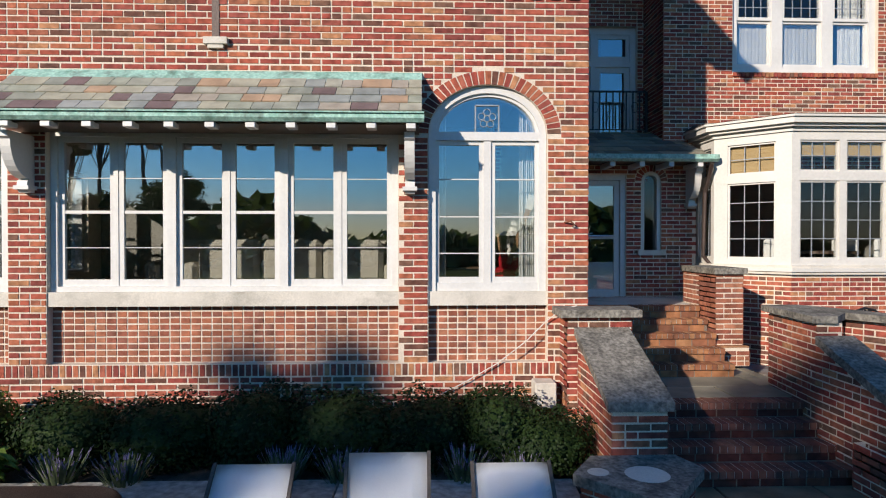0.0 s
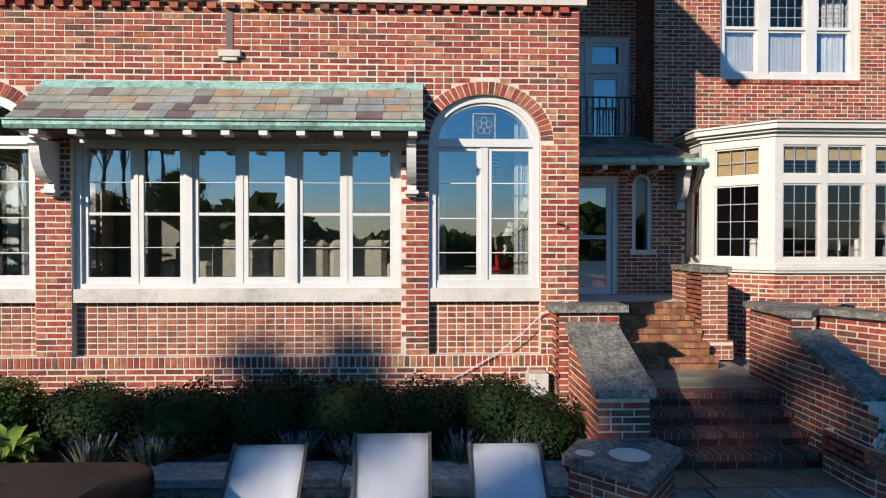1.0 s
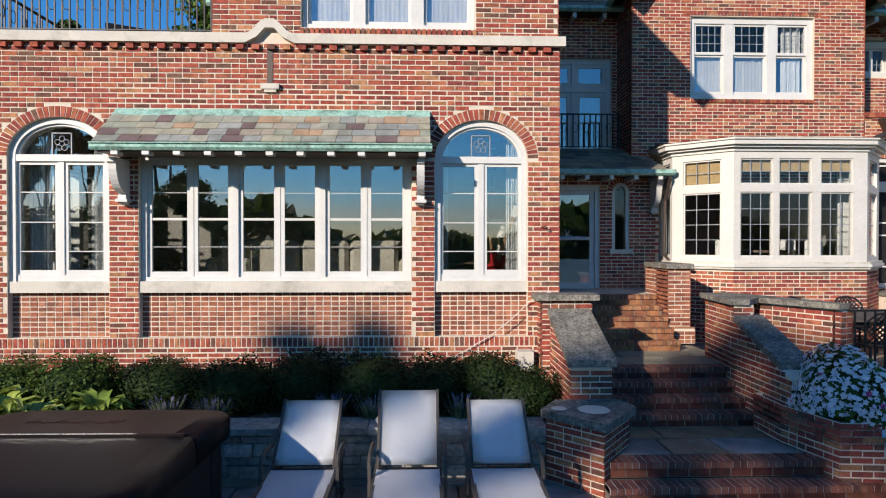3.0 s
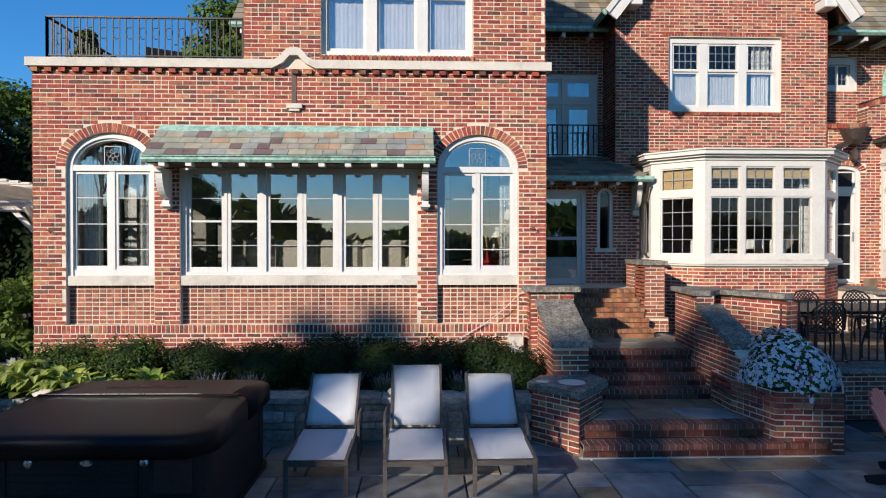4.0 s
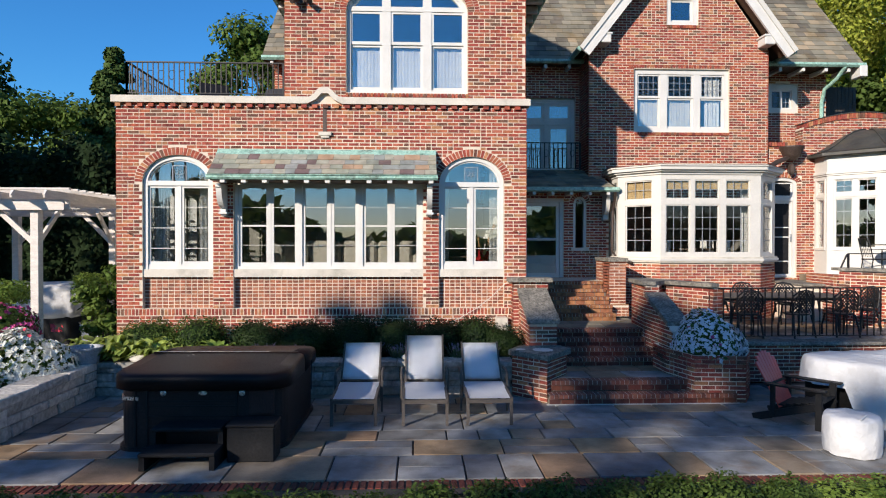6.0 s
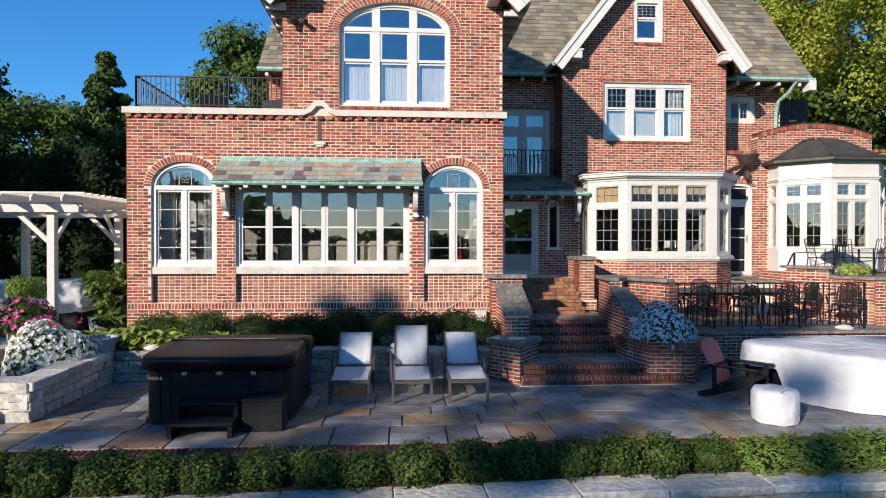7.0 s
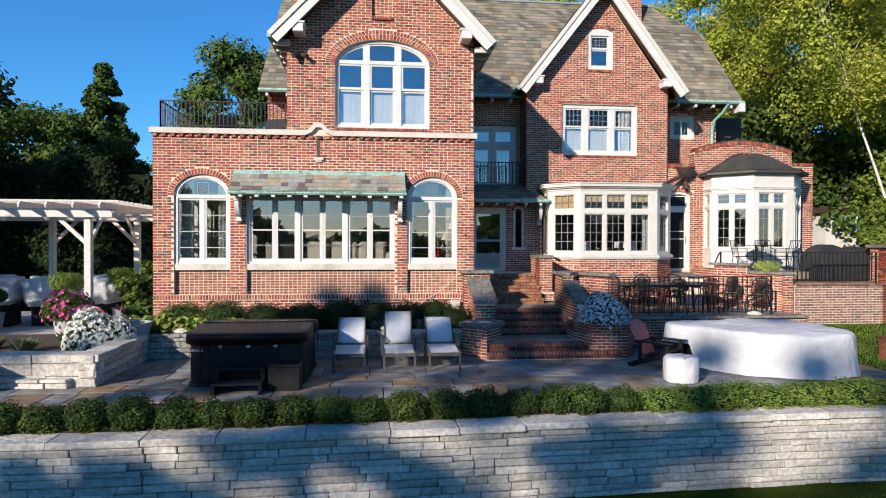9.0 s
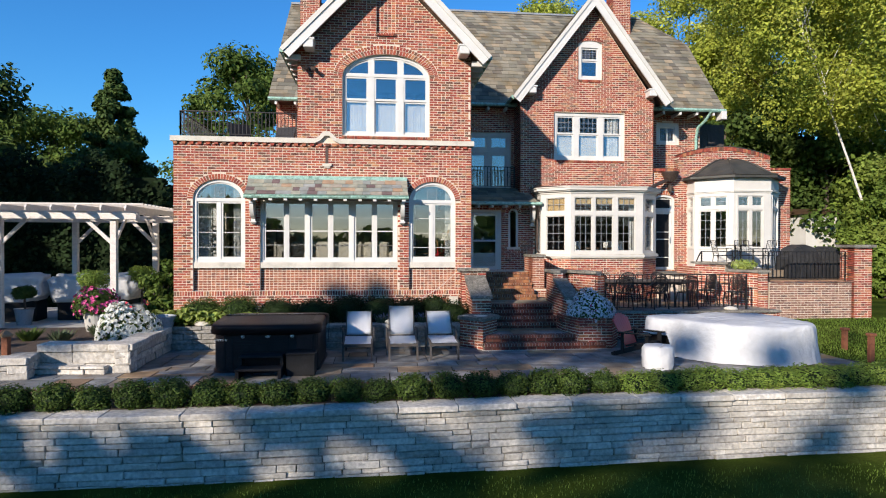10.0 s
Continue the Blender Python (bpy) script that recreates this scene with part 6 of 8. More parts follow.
def stone_wall(parent, path, z0, z1, courses, cap=0.09, depth=0.3, lens=(0.3, 0.42, 0.55, 0.7, 0.9), over=0.04, core=True, material=STONE):
    """Coursed split stone along a path of (x, y); the face looks to the right-hand side of the path."""
    pts = [Vector(p) for p in path]
    cum = [0.0]
    for p, q in zip(pts, pts[1:]):
        cum.append(cum[-1] + (q - p).length)

    def at(s):
        for i in range(len(pts) - 1):
            if s <= cum[i + 1] or i == len(pts) - 2:
                d = (pts[i + 1] - pts[i]).normalized()
                return pts[i] + d * (s - cum[i]), d
    rng = random.Random(int(abs(path[0][0]) * 100))
    hs = [rng.uniform(0.72, 1.3) for _ in range(courses)]
    k = (z1 - cap - z0) / sum(hs)
    z = z0
    for c, h in enumerate([q * k for q in hs] + [cap]):
        top = c == courses
        s = -rng.uniform(0, 0.3) if c else 0.0
        while s < cum[-1]:
            l = rng.choice((0.75, 0.95, 1.15)) if top else rng.choice(lens)
            s0, s1 = max(0, s), min(cum[-1], s + l)
            if s1 - s0 > 0.06:
                p, d = at((s0 + s1) / 2)
                n = Vector((d.y, -d.x))
                o = p - d * (s1 - s0) / 2 + n * ((over if top else 0) + rng.uniform(-0.02, 0.02))
                m = Matrix(((d.x, -n.x, 0, o.x), (d.y, -n.y, 0, o.y), (0, 0, 1, z + rng.uniform(-0.002, 0.002)), (0, 0, 0, 1)))
                STONES.append(("cap_stone" if top else "stone", stone_mesh(s1 - s0, h, depth + (0.14 if top else 0), material), parent, m))
            s += l
        z += h
    if core:
        bm = B()
        for p, q in zip(pts, pts[1:]):
            d = (q - p).normalized()
            n = Vector((d.y, -d.x))
            p, q = (p + d * 0.07 if p == pts[0] else p), (q - d * 0.07 if q == pts[-1] else q)
            prism(bm, [tuple(p - n * 0.06), tuple(q - n * 0.06), tuple(q - n * (depth + 0.02)), tuple(p - n * (depth + 0.02))], z0, z1 - cap)
        part("wall_core", bm, STONE_GAP, parent)


STONES = []
front_wall = thing("retaining_wall", "long curved retaining wall of pale split limestone", "stone wall", kind="structure")
stone_wall(front_wall, [(-9.0, -0.62), (-6.0, -0.68), (-4.0, -0.68), (-2.0, -0.62), (0.0, -0.54), (2.0, -0.44), (4.0, -0.36), (6.0, -0.32), (9.0, -0.3), (13.0, -0.3), (17, -0.3)], -1.2, -0.03, 10, cap=0.105)
low_wall = thing("planting_bed_wall", "low grey split-stone wall holding the planting bed", "stone wall", kind="structure")
stone_wall(low_wall, [(-5.6, 4.78), (-3.0, 4.76), (-1.0, 4.72), (1.25, 4.66)], 0.0, 0.56, 4, depth=0.28, material=STONE_GREY)
bed_wall = thing("raised_bed_wall", "pale stone block wall of the flower bed", "stone wall", kind="structure")
stone_wall(bed_wall, [(-5.54, 2.22), (-5.57, 4.75)], 0.0, 0.57, 3, cap=0.13, lens=(0.45, 0.6, 0.8))
stone_wall(bed_wall, [(-7.30, 2.44), (-5.54, 2.22)], 0.0, 0.57, 2, cap=0.16, lens=(0.7, 0.9))
stone_wall(bed_wall, [(-7.34, 2.30), (-5.95, 2.13)], 0.0, 0.17, 1, cap=0.06, lens=(1.0,))
stone_wall(bed_wall, [(-9.9, 1.50), (-7.16, 1.82)], 0.0, 0.42, 2, cap=0.14, lens=(0.7, 0.9))
stone_wall(bed_wall, [(-7.16, 1.82), (-7.3, 2.46)], 0.0, 0.42, 2, cap=0.14, lens=(0.4, 0.6))

beds = thing("planting_bed", "dark mulch planting bed", "planting bed", kind="structure")
part("mulch", box(B(), -5.7, 1.45, 4.98, 6.44, -0.05, 0.48), SOIL, beds)
part("mulch", prism(B(), [(-12, 1.9), (-7.3, 2.5), (-5.8, 2.4), (-5.72, 4.7), (-5.6, 6.3), (-12, 6.3)], -0.05, 0.36), SOIL, beds)
part("mulch", prism(B(), [(x, wall_y(x) + 0.32) for x in (-9, -6, -2, 2, 6, 9, 17)] + [(17, 0.71), (-9, 0.71)], -0.2, -0.045), SOIL, beds)

# ---------------------------------------------------------------- plants
def leaf_mesh(name, centres, normals, sizes, material, seed=0, long=1.6, fold=0.0):
    """Many small diamond leaves as one mesh."""
    rng = np.random.default_rng(seed)
    c, nrm = np.asarray(centres, float), np.asarray(normals, float)
    k = len(c)
    nrm = nrm + rng.normal(0, 0.55, (k, 3))
    nrm /= np.linalg.norm(nrm, axis=1)[:, None] + 1e-9
    r = rng.normal(0, 1, (k, 3))
    a = np.cross(nrm, r)
    a /= np.linalg.norm(a, axis=1)[:, None] + 1e-9
    b = np.cross(nrm, a)
    s = np.asarray(sizes, float).reshape(-1, 1) * rng.uniform(0.65, 1.3, (k, 1))
    v = np.empty((k, 4, 3))
    v[:, 0], v[:, 2] = c - a * s * long / 2, c + a * s * long / 2
    v[:, 1], v[:, 3] = c + b * s / 2 + nrm * s * fold, c - b * s / 2 + nrm * s * fold
    idx = np.arange(k * 4).reshape(k, 4)
    return raw(name, v.reshape(-1, 3).tolist(), idx.tolist(), material)


def blob_points(rng, lobes, per, shell=0.55):
    """Points in the outer part of ellipsoid lobes (x, y, z, rx, ry, rz), with outward normals."""
    P, N = [], []
    for lx, ly, lz, rx, ry, rz in lobes:
        d = rng.normal(0, 1, (per, 3))
        d /= np.linalg.norm(d, axis=1)[:, None]
        r = shell + (1 - shell) * rng.random((per, 1)) ** 0.6
        r *= 1 + 0.18 * np.sin(d[:, :1] * 7 + lx) * np.cos(d[:, 1:2] * 6 + d[:, 2:3] * 5 + ly)
        P.append(np.array((lx, ly, lz)) + d * r * np.array((rx, ry, rz)))
        N.append(d + np.array((0, 0, 0.35)))
    return np.concatenate(P), np.concatenate(N)


def crown_lobes(rng, h0, h1, r, count, size, shape="round"):
    out = []
    for i in range(count):
        t = rng.random()
        if shape == "crest":
            t = 1 - 2.2 / (h1 - h0) * t if i < count * 0.5 else t * (1 - 2.2 / (h1 - h0))
        z = h0 + (h1 - h0) * t
        if shape == "cone":
            rad = r * (1.02 - t) * rng.uniform(0.55, 1.0)
            s = size * (1.15 - 0.75 * t)
        else:
            rad = r * (1.0 if shape == "crest" else math.sqrt(max(0.02, 1 - (2 * t - 0.9) ** 2 / 1.25))) * math.sqrt(rng.uniform(0.05, 1.0))
            s = size * rng.uniform(0.7, 1.2)
        g = rng.uniform(0, 2 * math.pi)
        out.append((rad * math.cos(g), rad * math.sin(g), z, s, s, s * (0.72 if shape != "weep" else 1.2)))
    return out



def tree(name, label, at, h, r, seed, leaf=TREELEAF, bark=BARK, shape="round", lobes=34, size=1.1, per=260, leaf_size=0.17, h0=None, trunk=0.22, lean=(0, 0), group=""):
    rng = random.Random(seed)
    nrng = np.random.default_rng(seed)
    t = thing(name, label, "tree", at, group)
    h0 = h * 0.28 if h0 is None else h0
    L = crown_lobes(rng, h0, h - size * 0.6, r, lobes, size, shape)
    bm = B()
    top = Vector((lean[0], lean[1], h * 0.92))
    spine = [Vector((top.x * u ** 1.3 + 0.15 * math.sin(u * 5 + seed), top.y * u ** 1.3 + 0.12 * math.cos(u * 4 + seed), top.z * u)) for u in [i / 8 for i in range(9)]]
    tube(bm, spine, trunk, 9, trunk * 0.12)
    for lx, ly, lz, *_ in L[::7 if shape == "weep" else 2]:
        u = min(0.95, max(0.12, lz / h - 0.16))
        p = spine[int(u * 8)].lerp(spine[min(8, int(u * 8) + 1)], u * 8 % 1)
        q = Vector((lx + lean[0] * u, ly + lean[1] * u, lz))
        mid = p.lerp(q, 0.5) + Vector((0, 0, 0.25 if shape != "weep" else 0.6))
        tube(bm, [p, mid, q], trunk * 0.28, 5, trunk * 0.05)
    part("trunk", bm, bark, t, smooth=True)
    L = [(x + lean[0] * min(1, z / h), y + lean[1] * min(1, z / h), z, a, b, c) for x, y, z, a, b, c in L]
    P, N = blob_points(nrng, L, per, 0.25)
    part("crown", leaf_mesh("crown", P, N, np.full(len(P), leaf_size), leaf, seed), None, t)
    return t


# trees behind and beside the house
tree("fir_tree", "tall dark green fir tree beyond the pergola", (-14.6, 24.0, 0), 12.0, 3.7, 1, FIRLEAF, shape="cone", lobes=190, size=0.72, per=260, leaf_size=0.14, h0=1.2)
tree("maple_tree", "broad green tree beyond the hedge", (-19.6, 28.0, 0), 10.4, 4.4, 2, MIDLEAF, lobes=40, size=1.4, per=480, leaf_size=0.15)
tree("maple_tree", "broad green tree in the neighbouring garden", (-24.5, 27.0, 0), 11.5, 4.0, 3, TREELEAF, lobes=32, size=1.5, per=280, leaf_size=0.2)
tree("maple_tree", "dark green tree at the edge of the garden", (-18.4, 18.5, 0), 10.8, 2.6, 4, FIRLEAF, lobes=26, size=1.1, per=300, leaf_size=0.18)
tree("linden_tree", "bright green tree behind the roof terrace", (-7.4, 22.5, 0), 12.6, 3.3, 5, MIDLEAF, lobes=46, size=1.2, per=520, leaf_size=0.14)
tree("oak_tree", "sunlit green tree behind the slate roof", (11.4, 34.0, 0), 20.2, 6.0, 6, BIRCHLEAF, lobes=70, size=1.6, per=800, leaf_size=0.14)
tree("oak_tree", "sunlit green tree behind the chimney", (18.0, 25.0, 0), 18.5, 5.0, 7, BIRCHLEAF, lobes=80, size=1.35, per=850, leaf_size=0.115, h0=8.5)
tree("oak_tree", "tall yellow-green tree beside the house", (22.5, 22.0, 0), 20.0, 5.0, 8, BIRCHLEAF, lobes=90, size=1.3, per=850, leaf_size=0.11, h0=9.0)
tree("maple_tree", "dark green tree in the shade behind the birches", (18.2, 27.5, 0), 12.5, 4.2, 15, TREELEAF, lobes=50, size=1.5, per=380, leaf_size=0.17, h0=0.6)
tree("maple_tree", "dark green tree filling the gap behind the house", (24.0, 26.0, 0), 13.0, 4.6, 16, TREELEAF, lobes=50, size=1.5, per=380, leaf_size=0.17, h0=0.6)
tree("birch_tree", "white-barked birch with drooping yellow-green leaves", (20.6, 13.5, 0), 16.5, 3.8, 9, BIRCHLEAF, BIRCHBARK, "weep", 80, 0.95, 700, 0.085, 8.0, 0.07, (-5.4, 0.3))
tree("birch_tree", "white-barked birch leaning over the garden", (23.5, 15.5, 0), 17.0, 3.6, 10, BIRCHLEAF, BIRCHBARK, "weep", 76, 0.95, 700, 0.085, 7.5, 0.13, (-1.5, 0.5))
tree("maple_tree", "green understorey tree by the garden wall", (20.5, 17.0, 0), 7.6, 3.2, 11, MIDLEAF, lobes=36, size=1.1, per=320, leaf_size=0.16, h0=0.8)
tree("maple_tree", "green tree beyond the garden wall", (27.0, 21.0, 0), 10.0, 4.5, 12, MIDLEAF, lobes=40, size=1.4, per=320, leaf_size=0.19, h0=0.8)
tree("maple_tree", "leafy green tree at the side of the house", (15.8, 17.5, 0), 9.0, 2.6, 14, TREELEAF, lobes=34, size=1.0, per=320, leaf_size=0.16, h0=0.8)

tree("maple_tree", "green understorey tree beside the gate pillar", (19.35, 11.9, 0), 5.2, 1.35, 17, SUNLEAF, lobes=34, size=0.75, per=480, leaf_size=0.1, h0=0.5)
tree("maple_tree", "green understorey tree below the leaning birch", (20.5, 12.6, 0), 6.4, 1.6, 21, SUNLEAF, lobes=34, size=0.8, per=460, leaf_size=0.1, h0=0.5)
tree("maple_tree", "dark green understorey tree behind the garden shed", (17.4, 17.4, 0), 7.0, 2.2, 18, TREELEAF, lobes=40, size=1.0, per=380, leaf_size=0.14, h0=0.5)
tree("maple_tree", "leafy green understorey tree beside the leaning birch", (22.6, 15.0, 0), 8.0, 2.8, 19, SUNLEAF, lobes=44, size=1.1, per=380, leaf_size=0.14, h0=0.5)
tree("maple_tree", "dark green shaded tree behind the shed", (19.2, 19.5, 0), 9.4, 3.0, 23, TREELEAF, lobes=48, size=1.1, per=420, leaf_size=0.14, h0=1.5)
tree("maple_tree", "green tree beside the birches", (23.4, 18.0, 0), 9.8, 3.0, 24, MIDLEAF, lobes=48, size=1.1, per=420, leaf_size=0.14, h0=1.5)
shed = thing("garden_shed", "white-painted garden shed among the trees", "shed", (18.75, 14.9, 0))
part("wall", box(B(), -0.75, 0.75, 0.0, 1.6, 0.0, 3.85), WHITE, shed)
part("roof", prism(B(), [(-0.2, 3.82), (1.8, 3.82), (0.8, 4.1)], -0.95, 0.9, "x"), DARKWOOD, shed)
part("wall_board", box(B(), -0.79, -0.75, -0.02, 0.02, 0.0, 3.82), WHITE, shed)

# tall trees on the bluff, seen in the panes and in the shade they cast
SX, SY, TAN = math.sin(radians(SUN_AZ)), math.cos(radians(SUN_AZ)), math.tan(radians(SUN_EL))
SHADE = ((-3.3, 1.9, 0.7, 0.75, 0.3), (-1.9, 1.4, 1.9, 0.45, 0.8), (1.9, 1.3, 1.2, 0.5, 0.85),
         (4.6, 1.55, 2.3, 0.85, 0.95), (2.9, -0.05, 0.7, 0.5, 0.65), (-1.4, -0.5, 1.0, 0.6, 0.75),
         (3.6, 0.9, 1.0, 0.6, 0.8), (1.6, 1.3, 1.0, 0.75, 0.95), (4.95, 0.1, 0.6, 0.5, 0.85), (2.7, 1.75, 0.7, 0.6, 0.95), (1.8, 1.6, 1.1, 0.7, 0.95), (7.2, 0.35, 0.8, 0.25, 0.5), (8.6, 0.0, 0.8, 0.25, 0.5), (6.9, -0.35, 0.5, 0.25, 0.35), (2.2, -0.8, 1.4, 0.3, 0.45))


def foliage_density(p, z):
    """How closely the clumps stand in the sun's way, across the bluff (p) and up (z)."""
    w = 0.0 if z > 0.9 else (0.12 if z > -0.9 else ((0.10 if p > -1 else 0.05) if z > -2.0 else ((0.15 if p > 4 else (0.14 if z > -2.7 else 0.36)) if z > -3.6 else 0.6)))
    if p > 10 and z > -3.6:
        w *= 0.5
    if p < -1.5 and -2.0 < z < 0.9:
        w = 0.03
    if 8.5 < p < 12 and -3.5 < z < -2.2:
        w = 0.1
    if -1.1 < p < 2.2 and -0.62 < z < 0.85:
        w = 0.05
    if 4.4 < p and -3.6 < z < -2.55:
        w = 0.30 if p < 8.2 else (0.03 if p < 10.3 else (0.4 if p < 11.3 else 0.06))
    elif 4.6 < p < 12 and -2.55 < z < -1.25:
        w = 0.045
    elif -3 < p < 4.6 and -2.6 < z < -2.0:
        w = 0.07
    for a, b, ra, rb, g in SHADE:
        if ((p - a) / ra) ** 2 + ((z - b) / rb) ** 2 < 1:
            w = max(w, g)
    return w


BLUFF = ((-6.0, 30), (-3.2, 27), (-0.6, 32), (2.2, 34), (4.7, 38), (7.6, 44), (11.0, 50), (15.0, 58))
rng = random.Random(91)
CLUMPS = [[] for _ in BLUFF]
for _ in range(1150):
    p, z = rng.uniform(-8.0, 19.0), rng.uniform(-6.2, 3.2)
    if rng.random() > foliage_density(p, z):
        continue
    k = min(range(len(BLUFF)), key=lambda i: abs(BLUFF[i][0] - p))
    d = BLUFF[k][1] + rng.uniform(-1.6, 1.6)
    CLUMPS[k].append((p - SX * d, 4 - SY * d, z + d * TAN, rng.uniform(0.32, 0.56)))
for p, z in ((-3.9, 2.5), (-3.65, 2.1), (-3.8, 1.7), (-2.85, 2.55), (-2.75, 2.15), (-2.6, 1.7)):
    CLUMPS[1].append((p - SX * 27, 4 - SY * 27, z + 27 * TAN, 0.36))
for k, (p, d) in enumerate(BLUFF):
    base = Vector((p - SX * d, 4 - SY * d, -1.3))
    t = thing("bluff_tree", "tall leafy tree standing on the bluff", "tree", base, "trees on the bluff")
    L = [(x - base.x, y - base.y, z + 1.3, s, s, s * 0.75) for x, y, z, s in CLUMPS[k]]
    top = max(q[2] for q in L)
    bm = B()
    spine = [Vector((0.2 * math.sin(i * 0.9 + k), 0.2 * math.cos(i * 0.7 + k), top * 0.95 * i / 9)) for i in range(10)]
    tube(bm, spine, 0.2, 8, 0.03)
    for q in L[::2]:
        u = min(0.95, max(0.1, q[2] / top - 0.12))
        a = spine[int(u * 9)]
        tube(bm, [a, a.lerp(Vector(q[:3]), 0.5) + Vector((0, 0, 0.2)), Vector(q[:3])], 0.04, 4, 0.012)
    part("trunk", bm, BARK, t, smooth=True)
    P, N = blob_points(np.random.default_rng(k + 5), L, 400, 0.2)
    part("crown", leaf_mesh("crown", P, N, np.full(len(P), 0.135), TREELEAF, k + 5), None, t)
    h = 1.3 + d * TAN
    tree("bluff_thicket", "dense low tree on the bluff", (p - SX * d + 1.0, 4 - SY * d - 2.0, -1.3), 0.36 * h + 1.5, 3.4, k + 72, TREELEAF, lobes=26, size=1.3, per=620, leaf_size=0.17, h0=0.8, trunk=0.2, group="thicket on the bluff")
# added trees outside the view; their shadow darkens the hedge behind the pergola
for x, y, h, r, s in ((-15.5, 3.8, 10.0, 2.6, 51), (-19.5, 7.5, 11.5, 3.2, 52), (-24.0, 11.0, 11.0, 3.2, 53)):
    tree("linden_tree", "unseen tree added beside the pergola to shade the hedge", (x, y, 0), h, r, s, TREELEAF, lobes=36, size=1.2, per=300, leaf_size=0.2, h0=1.0)

rng = np.random.default_rng(5)
g = rng.uniform(0, 2 * math.pi, 15000)
rad = rng.uniform(85, 120, 15000)
P = np.stack([rad * np.cos(g), 4 + rad * np.sin(g), -1.5 + (7.0 + 2.5 * np.sin(g * 9) + 1.8 * np.sin(g * 23)) * rng.random(15000) ** 0.7], 1)
far = P[(P[:, 1] < -20) | (np.abs(P[:, 0]) > 55) | (P[:, 1] > 60)]
tagged(part("distant_trees", leaf_mesh("distant_trees", far, np.tile((0, 0, 0.5), (len(far), 1)), np.full(len(far), 2.2), TREELEAF, 6), None), "low band of distant trees on the horizon", "trees", kind="stuff")

# clipped arborvitae hedge behind the pergola
# leaves and core coloured near black for the shade under the pergola
hd = thing("hedge", "tall arborvitae hedge behind the pergola, coloured for deep shade", "hedge")
rng = np.random.default_rng(8)
k = 34000
P = np.stack([rng.uniform(-30, -6.4, k), 14.5 + rng.uniform(-0.5, 0.6, k), rng.random(k) ** 0.8], 1)
P[:, 1] += 0.3 * np.sin(P[:, 0] * 3.2)
P[:, 2] *= 5.6 + 0.3 * np.sin(P[:, 0] * 2.1) + 0.25 * np.sin(P[:, 0] * 5.3) - np.maximum(0, P[:, 0] + 11) * 0.42
part("foliage", leaf_mesh("foliage", P, np.tile((0, -1, 0.4), (k, 1)), np.full(k, 0.13), SHADELEAF, 9), None, hd)
part("hedge_core", box(B(), -30, -9.0, 14.5, 14.9, 0, 5.0), SHADELEAF, hd)


def bush_mesh(name, seed, rx, ry, rz, count, size, material, lumps=7, base=0.0):
    nrng = np.random.default_rng(seed)
    L = [(0, 0, rz * 0.52, rx * 0.92, ry * 0.92, rz * 0.52)]
    for i in range(lumps):
        a = 2 * math.pi * i / lumps + seed
        L.append((rx * 0.42 * math.cos(a), ry * 0.42 * math.sin(a), rz * (0.45 + 0.2 * math.sin(i * 2.3)), rx * 0.55, ry * 0.55, rz * 0.42))
    P, N = blob_points(nrng, L, count // len(L), 0.72)
    keep = P[:, 2] > base
    return leaf_mesh(name, P[keep], N[keep], np.full(keep.sum(), size), material, seed)


# Near-black blob inside the leaves; its colour stands for the shrub's shaded interior.
def shade_core_mesh(rx, ry, rz, material):
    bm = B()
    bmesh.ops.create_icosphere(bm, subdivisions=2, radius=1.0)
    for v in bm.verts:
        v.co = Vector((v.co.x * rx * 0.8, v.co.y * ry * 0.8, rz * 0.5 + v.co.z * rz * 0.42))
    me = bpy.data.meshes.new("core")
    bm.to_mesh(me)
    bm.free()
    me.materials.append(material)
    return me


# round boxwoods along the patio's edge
# boxwood cores take the dark yew colour as shade between the leaves
BOX = [(bush_mesh("foliage", 40 + i, 0.31, 0.30, 0.47, 4200, 0.024, BOXLEAF), shade_core_mesh(0.31, 0.3, 0.45, YEW_AND_CORE)) for i in range(4)]
BOX_LIGHT = [m.copy() for m, _ in BOX]
for m in BOX_LIGHT:
    m.materials[0] = FRESHLEAF
brng = random.Random(3)


def hedge_y(x):
    return -0.13 + 0.035 * (x + 4) if x < 4 else 0.15 + 0.02 * (x - 4)


x = -8.6
while x < 16.5:
    i = brng.randrange(4)
    right = x > 3.2
    b = thing("boxwood", "rounded clipped boxwood shrub in the front row" if not right else "light green boxwood shrub grown into a low hedge", "shrub", (x, hedge_y(x) + brng.uniform(-0.05, 0.05), -0.08), "front row of boxwoods", rz=brng.uniform(0, 360))
    s = brng.uniform(1.0, 1.2)
    b.scale = (s * (1.15 if right else 1), s * (1.2 if right else 1), s * brng.uniform(0.76, 0.9) * (0.86 if right else 1))
    part("foliage", BOX_LIGHT[i] if right else BOX[i][0], None, b)
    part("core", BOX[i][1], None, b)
    x += brng.uniform(0.42, 0.52) if right else brng.uniform(0.5, 0.6)

